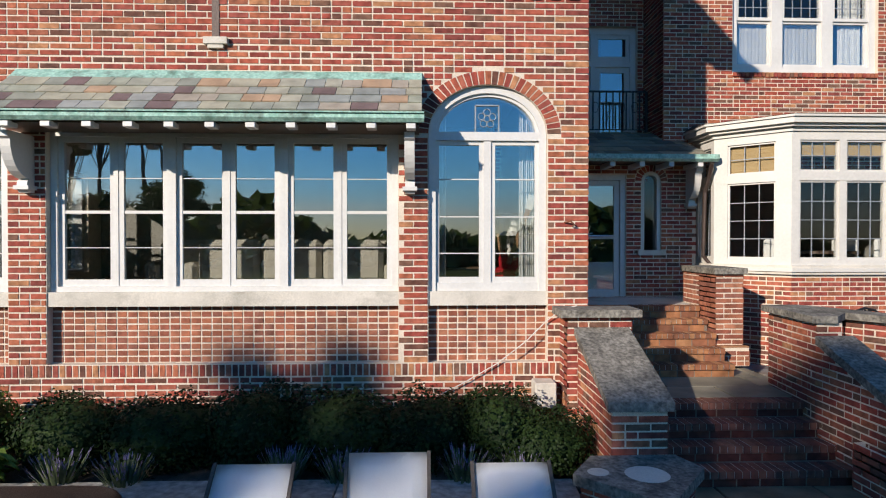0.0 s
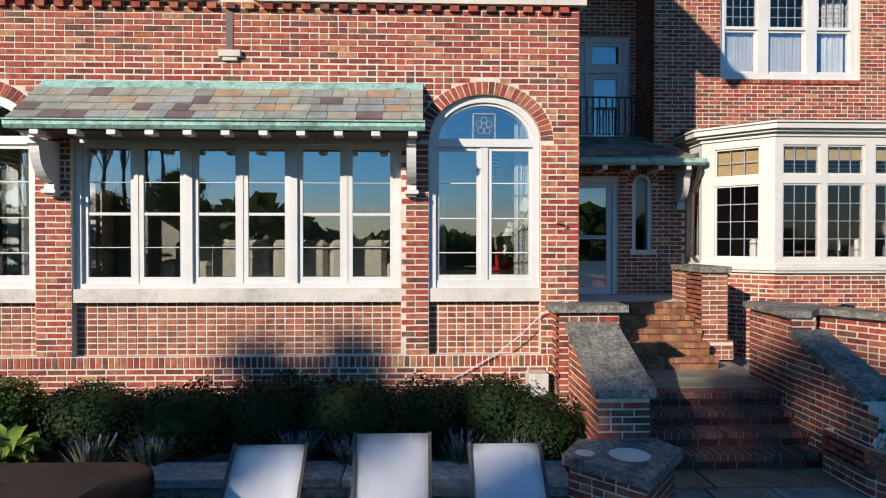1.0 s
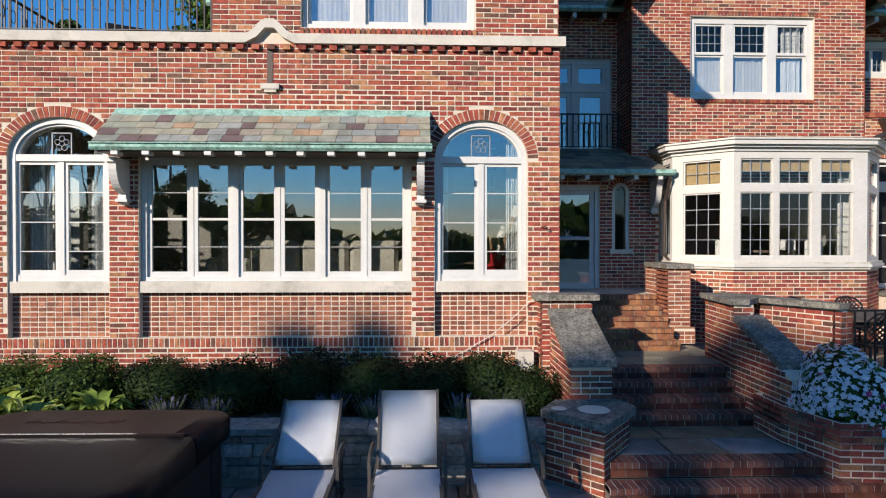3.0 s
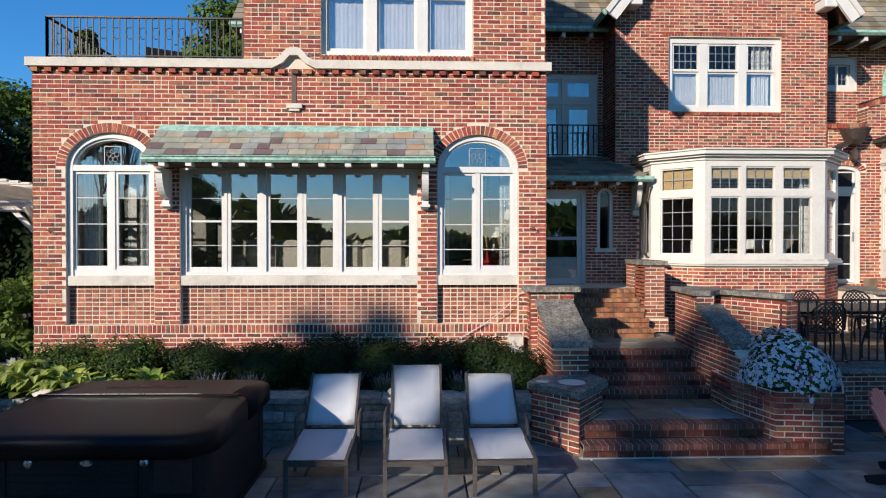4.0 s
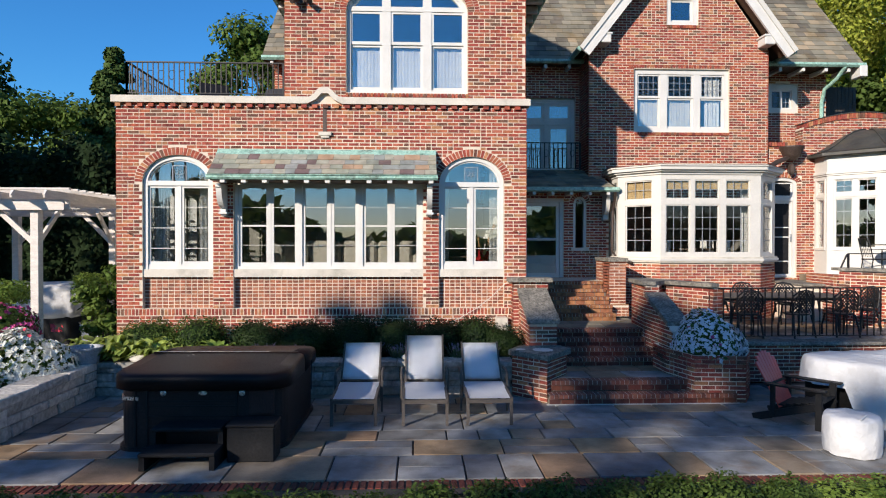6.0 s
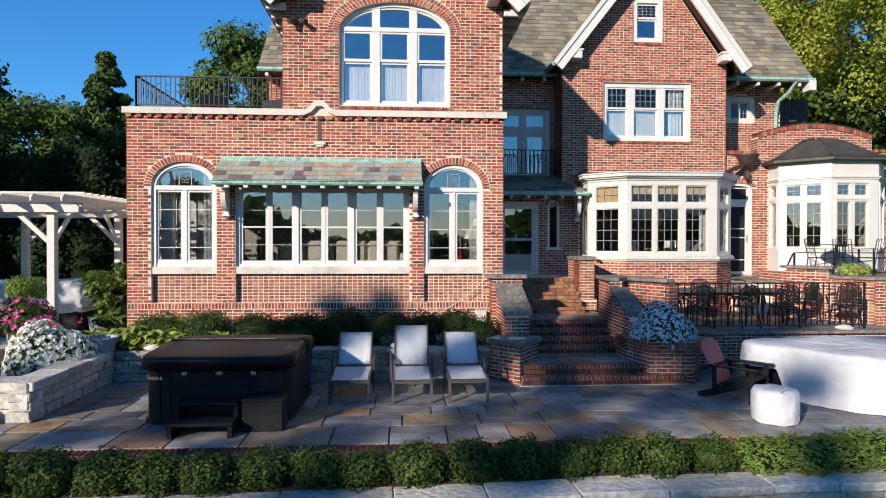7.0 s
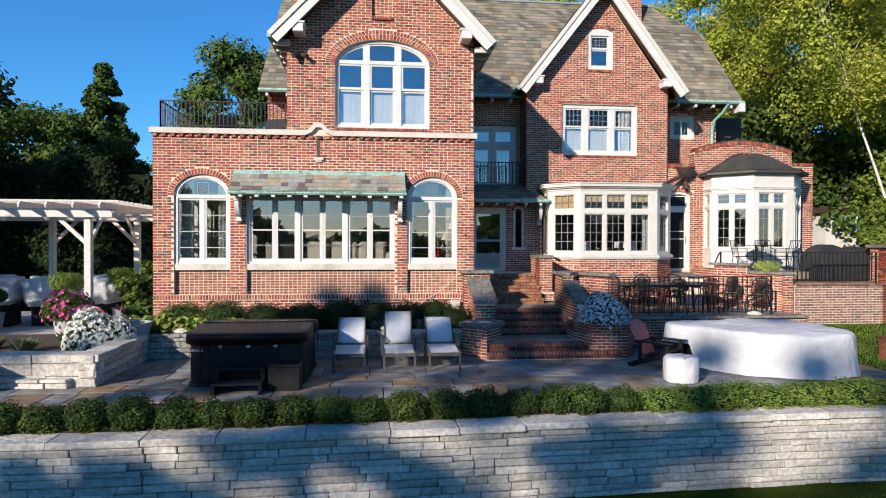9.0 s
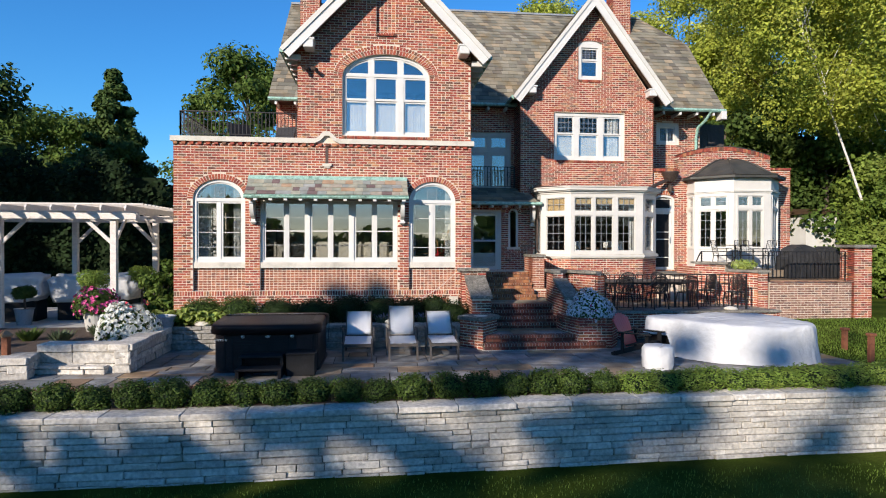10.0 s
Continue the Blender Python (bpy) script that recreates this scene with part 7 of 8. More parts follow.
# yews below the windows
YEW = [(bush_mesh("foliage", 60 + i, 0.62, 0.5, 0.72, 11000, 0.026, YEW_AND_CORE, 9), shade_core_mesh(0.62, 0.5, 0.7, YEW_AND_CORE)) for i in range(3)]
for j, (x, y, s, m) in enumerate(((-5.15, 5.75, 0.95, BOXLEAF), (-4.25, 5.72, 0.95, BOXLEAF), (-3.25, 5.78, 0.98, YEW_AND_CORE), (-2.35, 5.72, 0.98, YEW_AND_CORE), (-1.55, 5.8, 0.95, YEW_AND_CORE), (-0.75, 5.72, 1.0, YEW_AND_CORE), (0.05, 5.75, 1.02, YEW_AND_CORE), (0.75, 5.7, 0.95, YEW_AND_CORE), (1.1, 5.45, 0.8, YEW_AND_CORE))):
    b = thing("yew_shrub", "dense dark yew shrub below the windows" if m is YEW_AND_CORE else "dense green boxwood shrub below the windows", "shrub", (x, y, 0.45), "shrubs below the windows", rz=j * 67)
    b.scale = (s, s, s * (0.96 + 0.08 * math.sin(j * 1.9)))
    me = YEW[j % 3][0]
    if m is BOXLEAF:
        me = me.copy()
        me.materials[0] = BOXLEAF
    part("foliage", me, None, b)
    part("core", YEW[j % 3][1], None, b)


def tuft(name, label, at, h, spread, count, leafmat, seed, tip=None, category="plant", width=0.014):
    """A clump of upright, arching stems."""
    rng = random.Random(seed)
    t = thing(name, label, category, at)
    vs, fs, tv, tf = [], [], [], []
    for _ in range(count):
        a, r = rng.uniform(0, 2 * math.pi), rng.random() ** 0.6 * spread
        hh = h * rng.uniform(0.6, 1.05)
        b0 = Vector((r * 0.35 * math.cos(a), r * 0.35 * math.sin(a), 0))
        b1 = Vector((r * 0.7 * math.cos(a), r * 0.7 * math.sin(a), hh * 0.6))
        b2 = Vector((r * math.cos(a), r * math.sin(a), hh))
        s = Vector((-math.sin(a), math.cos(a), 0)) * width
        k = len(vs)
        vs += [tuple(v) for v in (b0 - s, b0 + s, b1 + s, b1 - s, b2)]
        fs += [(k, k + 1, k + 2, k + 3), (k + 3, k + 2, k + 4)]
        if tip and rng.random() < 0.6:
            q = len(tv)
            e = b2 + (b2 - b1) * 0.15
            m = b2.lerp(b1, 0.35)
            tv += [tuple(m - s * 0.8), tuple(m + s * 0.8), tuple(e)]
            tf += [(q, q + 1, q + 2)]
    part("stem_clump", raw("stem_clump", vs, fs, leafmat), None, t, kind="stuff")
    if tv:
        part("flower_spike", raw("flower_spike", tv, tf, tip), None, t, kind="stuff")
    return t


SAGE = mat("grey_green_leaf", [(0.05, 0.08, 0.03), (0.10, 0.125, 0.06)], scale=8, rough=0.8, bump=0, pieces=0.3)
for i, (x, y) in enumerate(((-3.0, 5.15), (-2.45, 5.12), (-1.15, 5.16), (-0.65, 5.1), (0.35, 5.12), (0.85, 5.1))):
    tuft("catmint", "grey-green catmint clump with violet spikes", (x, y, 0.46), 0.30, 0.27, 150, SAGE, 70 + i, PETAL_V, width=0.009)


def hosta(at, r, seed, material, label):
    rng = random.Random(seed)
    t = thing("hosta", label, "plant", at)
    bm = B()
    for i in range(85):
        a = rng.uniform(0, 2 * math.pi)
        l, w = r * rng.uniform(0.4, 1.05), r * rng.uniform(0.12, 0.2)
        lift = rng.uniform(0.25, 0.9)
        d, s = Vector((math.cos(a), math.sin(a), 0)), Vector((-math.sin(a), math.cos(a), 0))
        pts = [(0.1, 0.1, 0.1), (0.45, 1.0, 0.8), (0.75, 0.75, 0.9), (1.0, 0.0, 0.62)]
        L, Rr, C = [], [], []
        for u, ww, zz in pts:
            c = d * l * u + Vector((0, 0, l * lift * zz))
            C.append(bm.verts.new(c))
            L.append(bm.verts.new(c + s * w * ww + Vector((0, 0, 0.02))))
            Rr.append(bm.verts.new(c - s * w * ww + Vector((0, 0, 0.02))))
        for k in range(3):
            bm.faces.new((C[k], C[k + 1], L[k + 1], L[k])), bm.faces.new((C[k], Rr[k], Rr[k + 1], C[k + 1]))
    part("leaves", bm, material, t, smooth=True, kind="stuff")
    return t


for i, (x, y, z, r) in enumerate(((-5.25, 5.1, 0.5, 0.52), (-4.75, 5.03, 0.5, 0.46), (-5.5, 5.45, 0.52, 0.54), (-5.9, 5.6, 0.46, 0.5), (-4.35, 5.0, 0.48, 0.36), (-6.3, 5.9, 0.42, 0.48), (-5.0, 5.3, 0.58, 0.44), (-5.65, 5.1, 0.5, 0.44))):
    hosta((x, y, z), r, 90 + i, HOSTA, "yellow-green variegated hosta at the bed's edge")
hosta((-3.75, 5.2, 0.5), 0.42, 83, FRESHLEAF, "leafy pale green plant beside the yews")


def flower_mound(name, label, at, r, h, petals, seed, count=420, size=0.05, drape=0.2, leaf=BOXLEAF):
    rng = np.random.default_rng(seed)
    t = thing(name, label, "flowers", at)

    def pts(k, lo):
        d = rng.normal(0, 1, (k, 3))
        d[:, 2] = np.abs(d[:, 2]) - drape
        d /= np.linalg.norm(d, axis=1)[:, None]
        q = d * np.array((r, r, h)) * rng.uniform(lo, 1.04, (k, 1)) * (1 + 0.12 * np.sin(d[:, :1] * 5 + seed))
        return q, d
    P, N = pts(2600, 0.6)
    part("foliage", leaf_mesh("foliage", P, N, np.full(len(P), 0.05), leaf, seed), None, t, kind="stuff")
    for m, share in petals:
        P, N = pts(int(count * share), 0.93)
        if m is PETAL_R:
            P = P * np.array((0.45, 0.45, 0)) + np.array((0.1, 0.25, h * 0.98)) + rng.normal(0, 0.04, P.shape)
        vs, fs = [], []
        for p, n in zip(P, N):
            n = Vector(n) + Vector(rng.normal(0, 0.25, 3))
            n.normalize()
            a = n.orthogonal().normalized()
            b = n.cross(a)
            s = size * rng.uniform(0.7, 1.15)
            k = len(vs)
            vs.append(tuple(Vector(p) - n * s * 0.15))
            for j in range(10):
                g = 2 * math.pi * j / 10
                rr = s * (0.62 if j % 2 else 1.0)
                vs.append(tuple(Vector(p) + (a * math.cos(g) + b * math.sin(g)) * rr + n * s * 0.18))
            fs += [(k, k + 1 + j, k + 1 + (j + 1) % 10) for j in range(10)]
        part("blossoms", raw("blossoms", vs, fs, m), None, t, kind="stuff")
    return t


flower_mound("petunias", "mound of white petunias spilling over the brick planter", (4.47, 4.62, 0.78), 0.58, 0.56, [(PETAL_W, 0.95), (PETAL_P, 0.015)], 21, 1250, 0.036)
flower_mound("petunias", "mound of white petunias topped by red geraniums", (-6.36, 4.2, 0.40), 0.66, 0.72, [(PETAL_SUN, 1.0), (PETAL_R, 0.008)], 22, 1500, 0.05)
flower_mound("geraniums", "pink and red flowers below the pergola post", (-7.62, 5.65, 0.92), 0.5, 0.5, [(PETAL_P, 0.6)], 23, 260, 0.065)
flower_mound("geraniums", "deep pink flowers in the mulch bed", (-8.9, 3.0, 0.3), 0.4, 0.4, [(PETAL_P, 0.5)], 24, 160, 0.05)
flower_mound("daisies", "white flowers beside the house corner", (-6.75, 8.2, 0.5), 0.5, 0.7, [(PETAL_W, 0.3)], 25, 200, 0.04)
for i, (x, y, z, r) in enumerate(((-8.0, 6.4, 1.35, 0.48), (-7.6, 8.5, 1.35, 0.5), (-10.2, 7.4, 1.0, 0.36))):
    g2 = thing("round_shrub", "round yellow-green ornamental shrub", "shrub", (x, y, z))
    part("foliage", bush_mesh("foliage", 130 + i, r * 0.85, r * 0.85, r * 0.95, 4200, 0.028, FRESHLEAF if i < 2 else BOXLEAF), None, g2)
    part("stem", tube(B(), [(0, 0, 0.3), (0.02, 0, -0.3), (0, 0.01, -1.0)], 0.03, 6), BARK, g2)
    part("pot", lathe(B(), [(0.0, 0.28 - z), (0.17, 0.28 - z), (0.23, 0.72 - z), (0.25, 0.74 - z), (0.22, 0.74 - z), (0.0, 0.68 - z)], 20), ZINC, g2)
g2 = thing("climbing_shrub", "leafy green shrub against the house corner", "shrub", (-6.55, 7.0, 0.3))
crng = random.Random(140)
P, N = blob_points(np.random.default_rng(140), [(crng.uniform(-0.34, 0.3), crng.uniform(-0.3, 0.3), crng.uniform(0.35, 1.65), 0.2, 0.2, 0.17) for _ in range(26)], 95, 0.3)
part("foliage", leaf_mesh("foliage", P, N, np.full(len(P), 0.075), MIDLEAF, 140), None, g2)
for k in range(4):
    part("stem", tube(B(), [(0.06 * k - 0.1, 0.05, 0.0), (0.1 * k - 0.16, 0.02 * k, 0.6), (0.16 * k - 0.24, -0.03 * k, 1.4)], 0.02, 5, 0.008), BARK, g2)
pt = thing("flower_pot", "pale pot under pink flowers beside the pergola", "pot", (-7.62, 5.65, 0.28))
part("body", lathe(B(), [(0.0, 0.0), (0.2, 0.0), (0.3, 0.55), (0.33, 0.57), (0.33, 0.64), (0.28, 0.64), (0.0, 0.58)], 24), CONCRETE, pt)
for i, (x, y) in enumerate(((-7.6, 3.9), (-8.4, 4.2), (-9.2, 4.0), (-7.2, 4.8), (-6.2, 5.2))):
    tuft("perennial", "mixed green and yellow perennials in the bed", (x, y, 0.36), 0.26, 0.36, 150, (SAGE, BOXLEAF, FRESHLEAF)[i % 3], 150 + i, PETAL_R if i == 2 else None, width=0.022)

# grass blades on the nearest lawns
rng = np.random.default_rng(12)
bl, bf = [], []


def blades(k, x0, x1, y0, y1, h):
    for _ in range(k):
        x, y = rng.uniform(x0, x1), rng.uniform(y0, y1)
        z = ground_z(x, y)
        a, t = rng.uniform(0, 2 * math.pi), rng.uniform(0.2, 0.8)
        hh = h * rng.uniform(0.6, 1.3)
        j = len(bl)
        c, s = math.cos(a) * 0.006, math.sin(a) * 0.006
        bl.extend(((x - c, y - s, z), (x + c, y + s, z), (x + s * 5 * t, y - c * 5 * t, z + hh)))
        bf.append((j, j + 1, j + 2))


blades(6000, -5, 10, -3.2, -0.8, 0.045)
blades(16000, 9.2, 15, 0.8, 6.2, 0.06)
tagged(part("grass", raw("grass", bl, bf, BLADE), None), "short green lawn grass", "grass", kind="stuff")

# ---------------------------------------------------------------- furniture on the patio
def lounger(back, label, at):
    """A low reclining chair: timber frame, pale sling in two panels. back: (y, z) of its head end."""
    t = thing("sun_lounger", label, "lounger", at, "sun loungers by the wall")
    knee, foot, head = Vector((0, 0.92, 0.40)), Vector((0, 0.0, 0.37)), Vector((0, *back))

    def sling(p, q, sag):
        bm = B()
        rows = []
        for i in range(9):
            u = i / 8
            c = p.lerp(q, u)
            rows.append([bm.verts.new(c + Vector((x, 0, -sag * math.sin(math.pi * u) * (1 - (x / 0.3) ** 2)))) for x in (-0.295, -0.15, 0, 0.15, 0.295)])
        fsx = [bm.faces.new((a[k], a[k + 1], b[k + 1], b[k])) for a, b in zip(rows, rows[1:]) for k in range(4)]
        bmesh.ops.solidify(bm, geom=fsx, thickness=0.02)
        return bm
    part("seat_sling", sling(foot, knee, 0.02), SLING, t, smooth=True)
    part("back_sling", sling(knee + Vector((0, 0.03, 0.03)), head, 0.015), SLING, t, smooth=True)
    for s in (-1, 1):
        x = s * 0.30
        part("side_rail", bar(B(), (x, -0.02, 0.35), (x, 1.5, 0.37), 0.035, 0.06), GREYWOOD, t)
        part("back_rail", bar(B(), (s * 0.285, knee.y, knee.z), (s * 0.285, head.y, head.z + 0.005), 0.025, 0.035), GREYWOOD, t)
        part("leg", bar(B(), (x, 0.0, 0.0), (x, 0.03, 0.34), 0.04, 0.05), GREYWOOD, t)
        part("leg", bar(B(), (x, 1.35, 0.0), (x, 1.3, 0.35), 0.04, 0.05), GREYWOOD, t)
        part("arm_post", bar(B(), (s * 0.345, 0.70, 0.0), (s * 0.345, 0.74, 0.5), 0.028, 0.04), GREYWOOD, t)
        part("armrest", tube(B(), [(s * 0.345, 0.735, 0.47), (s * 0.345, 0.75, 0.53), (s * 0.345, 0.80, 0.565), (s * 0.345, 0.95, 0.57), (s * 0.345, 1.2, 0.55)], 0.022, 6), GREYWOOD, t)
    part("front_bar", bar(B(), (-0.3, 0.0, 0.33), (0.3, 0.0, 0.33), 0.03, 0.05), GREYWOOD, t)
    part("cross_bar", bar(B(), (-0.3, 1.0, 0.3), (0.3, 1.0, 0.3), 0.03, 0.04), GREYWOOD, t)
    part("support_strut", bar(B(), (-0.26, 1.32, 0.32), (-0.26, (knee.y + head.y) / 2 + 0.04, (knee.z + head.z) / 2), 0.025, 0.025), GREYWOOD, t)
    part("strap", box(B(), -0.28, 0.28, knee.y - 0.012, knee.y + 0.02, knee.z - 0.01, knee.z + 0.008), BLACKCOVER, t)
    return t


lounger((1.50, 0.90), "reclined sun lounger with a pale sling seat", (-1.215, 3.0, 0))
lounger((1.33, 1.04), "sun lounger with its pale back raised steeper", (-0.235, 2.98, 0))
lounger((1.52, 0.89), "reclined sun lounger with a pale sling beside the pier", (0.655, 2.98, 0))


def rounded_rect(x0, x1, y0, y1, r, k=6):
    out = []
    for cx, cy, a0 in ((x1 - r, y1 - r, 0), (x0 + r, y1 - r, 90), (x0 + r, y0 + r, 180), (x1 - r, y0 + r, 270)):
        out += [(cx + r * math.cos(radians(a0 + 90 * i / k)), cy + r * math.sin(radians(a0 + 90 * i / k))) for i in range(k + 1)]
    return out


tub = thing("hot_tub", "dark brown hot tub with a folding vinyl cover", "hot tub", (-2.95, 3.06, 0), rz=-1)
H = 1.03


def shell(name, d, z0, z1, r, material, bev=0.0, label=""):
    bm = prism(B(), rounded_rect(-H + d, H - d, -H + d, H - d, r), z0, z1)
    if bev:
        es = [e for e in bm.edges if all(abs(v.co.z - z1) < 1e-5 for v in e.verts)]
        bmesh.ops.bevel(bm, geom=es, offset=bev, segments=4, affect="EDGES", profile=0.5)
    return part(name, bm, material, tub, label, smooth=False)


shell("cabinet", 0.03, 0.0, 0.80, 0.26, TUBSHELL)
shell("plinth", 0.0, 0.0, 0.05, 0.26, TUBSHELL)
shell("rim", 0.0, 0.80, 0.83, 0.28, TUBSHELL)
for y0, y1 in ((-H - 0.04, -0.012), (0.012, H + 0.04)):
    bm = B()
    rings = []
    for inset, z in ((0.03, 0.735), (0.0, 0.75), (0.0, 0.86), (0.006, 0.893), (0.02, 0.915), (0.045, 0.927), (0.09, 0.932), (0.2, 0.935)):
        e = H + 0.04 - inset
        ring_pts = [(x, min(max(y, y0), y1)) for x, y in rounded_rect(-e, e, -e, e, 0.3 - inset * 0.5, 8)]
        rings.append([bm.verts.new((x, y, z + 0.075 * (1 - abs(y) / H) * max(0.0, (z - 0.75) / 0.2))) for x, y in ring_pts])
    for a, b in zip(rings, rings[1:]):
        for k in range(len(a)):
            f = bm.faces.new((a[k], a[(k + 1) % len(a)], b[(k + 1) % len(a)], b[k]))
            f.smooth = True
    bm.faces.new(rings[-1])
    bm.faces.new(rings[0][::-1])
    bmesh.ops.remove_doubles(bm, verts=bm.verts[:], dist=0.0008)
    part("cover_half", bm, VINYL, tub, "shiny brown vinyl cover half", smooth=False)
part("cover_hinge", box(B(), -H + 0.05, H - 0.05, -0.014, 0.014, 0.92, 1.02, 0.004), VINYL, tub)
part("hinge_rod", box(B(), -H + 0.1, H - 0.42, -0.020, -0.010, 1.021, 1.027), SILVER, tub, "thin silver rod along the fold")
for x in (-0.76, -0.62, 0.45):
    part("panel_seam", box(B(), x - 0.012, x + 0.012, -H + 0.015, -H + 0.05, 0.05, 0.78), BLACKCOVER, tub)
for z in (0.30, 0.42, 0.54, 0.60):
    part("panel_groove", box(B(), -0.6, 0.44, -H + 0.018, -H + 0.05, z - 0.008, z + 0.008), BLACKCOVER, tub)
for x in (-0.42, 0.52):
    bm = lathe(B(), [(0.032, 0.0), (0.036, 0.012), (0.022, 0.02), (0.0, 0.02)], 18)
    bmesh.ops.transform(bm, matrix=pose(x, -H + 0.025, 0.70, 90), verts=bm.verts[:])
    part("speaker_button", bm, SILVER, tub, "round chrome button")
bm = lathe(B(), [(0.05, 0.0), (0.05, 0.01), (0.0, 0.012)], 20)
bmesh.ops.transform(bm, matrix=pose(0.05, -H + 0.025, 0.70, 90) @ Matrix.Diagonal((1, 0.5, 1, 1)), verts=bm.verts[:])
part("badge", bm, SILVER, tub, "oval chrome badge")
part("corner_handle", prism(B(), [(-1.0, -0.78), (-0.985, -0.80), (-0.9, -0.97), (-0.72, -1.005), (-0.72, -1.02), (-0.92, -0.99), (-1.005, -0.82)], 0.615, 0.655), SILVER, tub, "pale grey corner strip")
part("access_panel", box(B(), 0.6, 0.9, -H + 0.012, -H + 0.04, 0.44, 0.76, 0.008), PANELBROWN, tub, "reddish-brown service panel")
for x in (0.62, 0.8):
    tube(bm := B(), [(x + 0.32, 0.2, 0.86), (x + 0.31, 0.22, 0.6), (x + 0.31, 0.22, 0.45)], 0.008, 5)
    part("cover_strap", bm, BLACKCOVER, tub)
for k in range(11):
    x = -0.55 + 0.075 * k + 0.02 * math.sin(k * 5)
    part("rusty_stain", bar(B(), (x, 0.44 + 0.03 * math.sin(k * 3), 0.978), (x + 0.07, 0.5 + 0.04 * math.cos(k * 2), 0.978), 0.012, 0.004), RUST, tub)
st = thing("tub_steps", "black plastic steps in front of the hot tub", "steps", (-2.98, 1.72, 0))
for s in (-1, 1):
    part("side_panel", prism(B(), [(-0.32, 0), (0.28, 0), (0.28, 0.36), (-0.02, 0.36), (-0.02, 0.18), (-0.32, 0.18)], s * 0.38 - 0.03, s * 0.38 + 0.03, "x"), BLACKCOVER, st)
part("tread", box(B(), -0.42, 0.42, -0.34, 0.0, 0.155, 0.20, 0.012), BLACKCOVER, st)
part("tread", box(B(), -0.40, 0.40, -0.05, 0.28, 0.345, 0.39, 0.012), BLACKCOVER, st)
bx = thing("storage_box", "plain black storage box beside the hot tub", "box", (-2.24, 1.78, 0))
part("body", box(B(), -0.27, 0.27, -0.15, 0.17, 0, 0.4, 0.015), BLACKCOVER, bx)
part("lid", box(B(), -0.28, 0.28, -0.16, 0.18, 0.4, 0.44, 0.012), BLACKCOVER, bx)

# covered sofa group and pouf
cv = thing("covered_sofa", "large garden sofa group under a creased white dust cover", "covered furniture", (0, 0, 0))
plan = [(5.42, 3.45), (5.62, 3.15), (5.8, 2.92), (5.98, 2.4), (6.62, 1.82), (7.5, 1.5), (8.2, 1.62), (8.62, 2.02), (8.66, 3.2), (8.5, 4.05), (7.4, 4.15), (6.2, 4.02), (5.55, 3.85)]
for _ in range(2):
    plan = [q for a, b in zip(plan, plan[1:] + plan[:1]) for q in ((a[0] * 0.8 + b[0] * 0.2, a[1] * 0.8 + b[1] * 0.2), (a[0] * 0.2 + b[0] * 0.8, a[1] * 0.2 + b[1] * 0.8))]
edge = [Vector(p) for p in plan]
cum = [0.0]
for a, b in zip(edge, edge[1:] + edge[:1]):
    cum.append(cum[-1] + (b - a).length)
EDGE = 260
sx_, sy_ = ([float(np.interp(i * cum[-1] / EDGE, cum, [p[c] for p in edge + edge[:1]])) for i in range(EDGE)] for c in (0, 1))
heart = Vector((7.2, 2.95))
bm = B()
rings = []
for out, z in ((0.04, 0.0), (0.03, 0.1), (0.018, 0.25), (0.006, 0.42), (0.0, 0.58), (-0.008, 0.70), (-0.022, 0.765), (-0.05, 0.80), (-0.11, 0.815), (-0.3, 0.82), (-0.55, 0.825), (-0.8, 0.825), (-0.95, 0.825)):
    row = []
    for i in range(EDGE):
        p = Vector((sx_[i], sy_[i]))
        s = i * cum[-1] / EDGE
        d = Vector((sx_[(i + 2) % EDGE] - sx_[i - 2], sy_[(i + 2) % EDGE] - sy_[i - 2])).normalized()
        n = Vector((d.y, -d.x))
        hem = 0.44 * min(1.0, max(0.0, (5.82 - p.x) / 0.1)) + 0.03 * max(0, noise.noise(Vector((s * 1.3, 4, 2))))
        low = max(0.0, 0.75 - z)
        fold = low * (0.14 * noise.noise(Vector((s * 1.6, z * 0.8, 7))) + 0.09 * abs(noise.noise(Vector((s * 4.5 + z * 1.2, z * 0.5, 3)))))
        if out > -0.2:
            q = p + n * (out + fold)
        else:
            q = p.lerp(heart, -out)
        dz = 0.05 * noise.noise(Vector((q.x * 1.4, q.y * 1.4, 5))) + 0.022 * noise.noise(Vector((q.x * 4, q.y * 4, 1))) if z > 0.7 else 0.0
        row.append(bm.verts.new((q.x, q.y, max(z, hem) + dz + 0.012)))
    rings.append(row)
for a, b in zip(rings, rings[1:]):
    for k in range(EDGE):
        bm.faces.new((a[k], a[(k + 1) % EDGE], b[(k + 1) % EDGE], b[k]))
bm.faces.new(rings[-1])
part("dust_cover", bm, COVER, cv, smooth=True)
part("sofa_frame", prism(B(), rounded_rect(5.62, 6.4, 3.25, 3.85, 0.1), 0.0, 0.74), BLACKCOVER, cv, "dark woven sofa side below the cover's hem")
pf = thing("covered_pouf", "round ottoman under a white cover", "covered furniture", (4.87, 1.72, 0))
bm = B()
rings = []
for r, z in ((0.29, 0.01), (0.305, 0.08), (0.31, 0.25), (0.305, 0.42), (0.28, 0.46), (0.2, 0.468), (0.05, 0.472)):
    rings.append([bm.verts.new(((r + 0.008 * math.sin(k * 1.9) * (z < 0.45)) * math.cos(2 * math.pi * k / 32), (r + 0.008 * math.sin(k * 2.3) * (z < 0.45)) * math.sin(2 * math.pi * k / 32), z + 0.006 * math.sin(k * 1.3))) for k in range(32)])
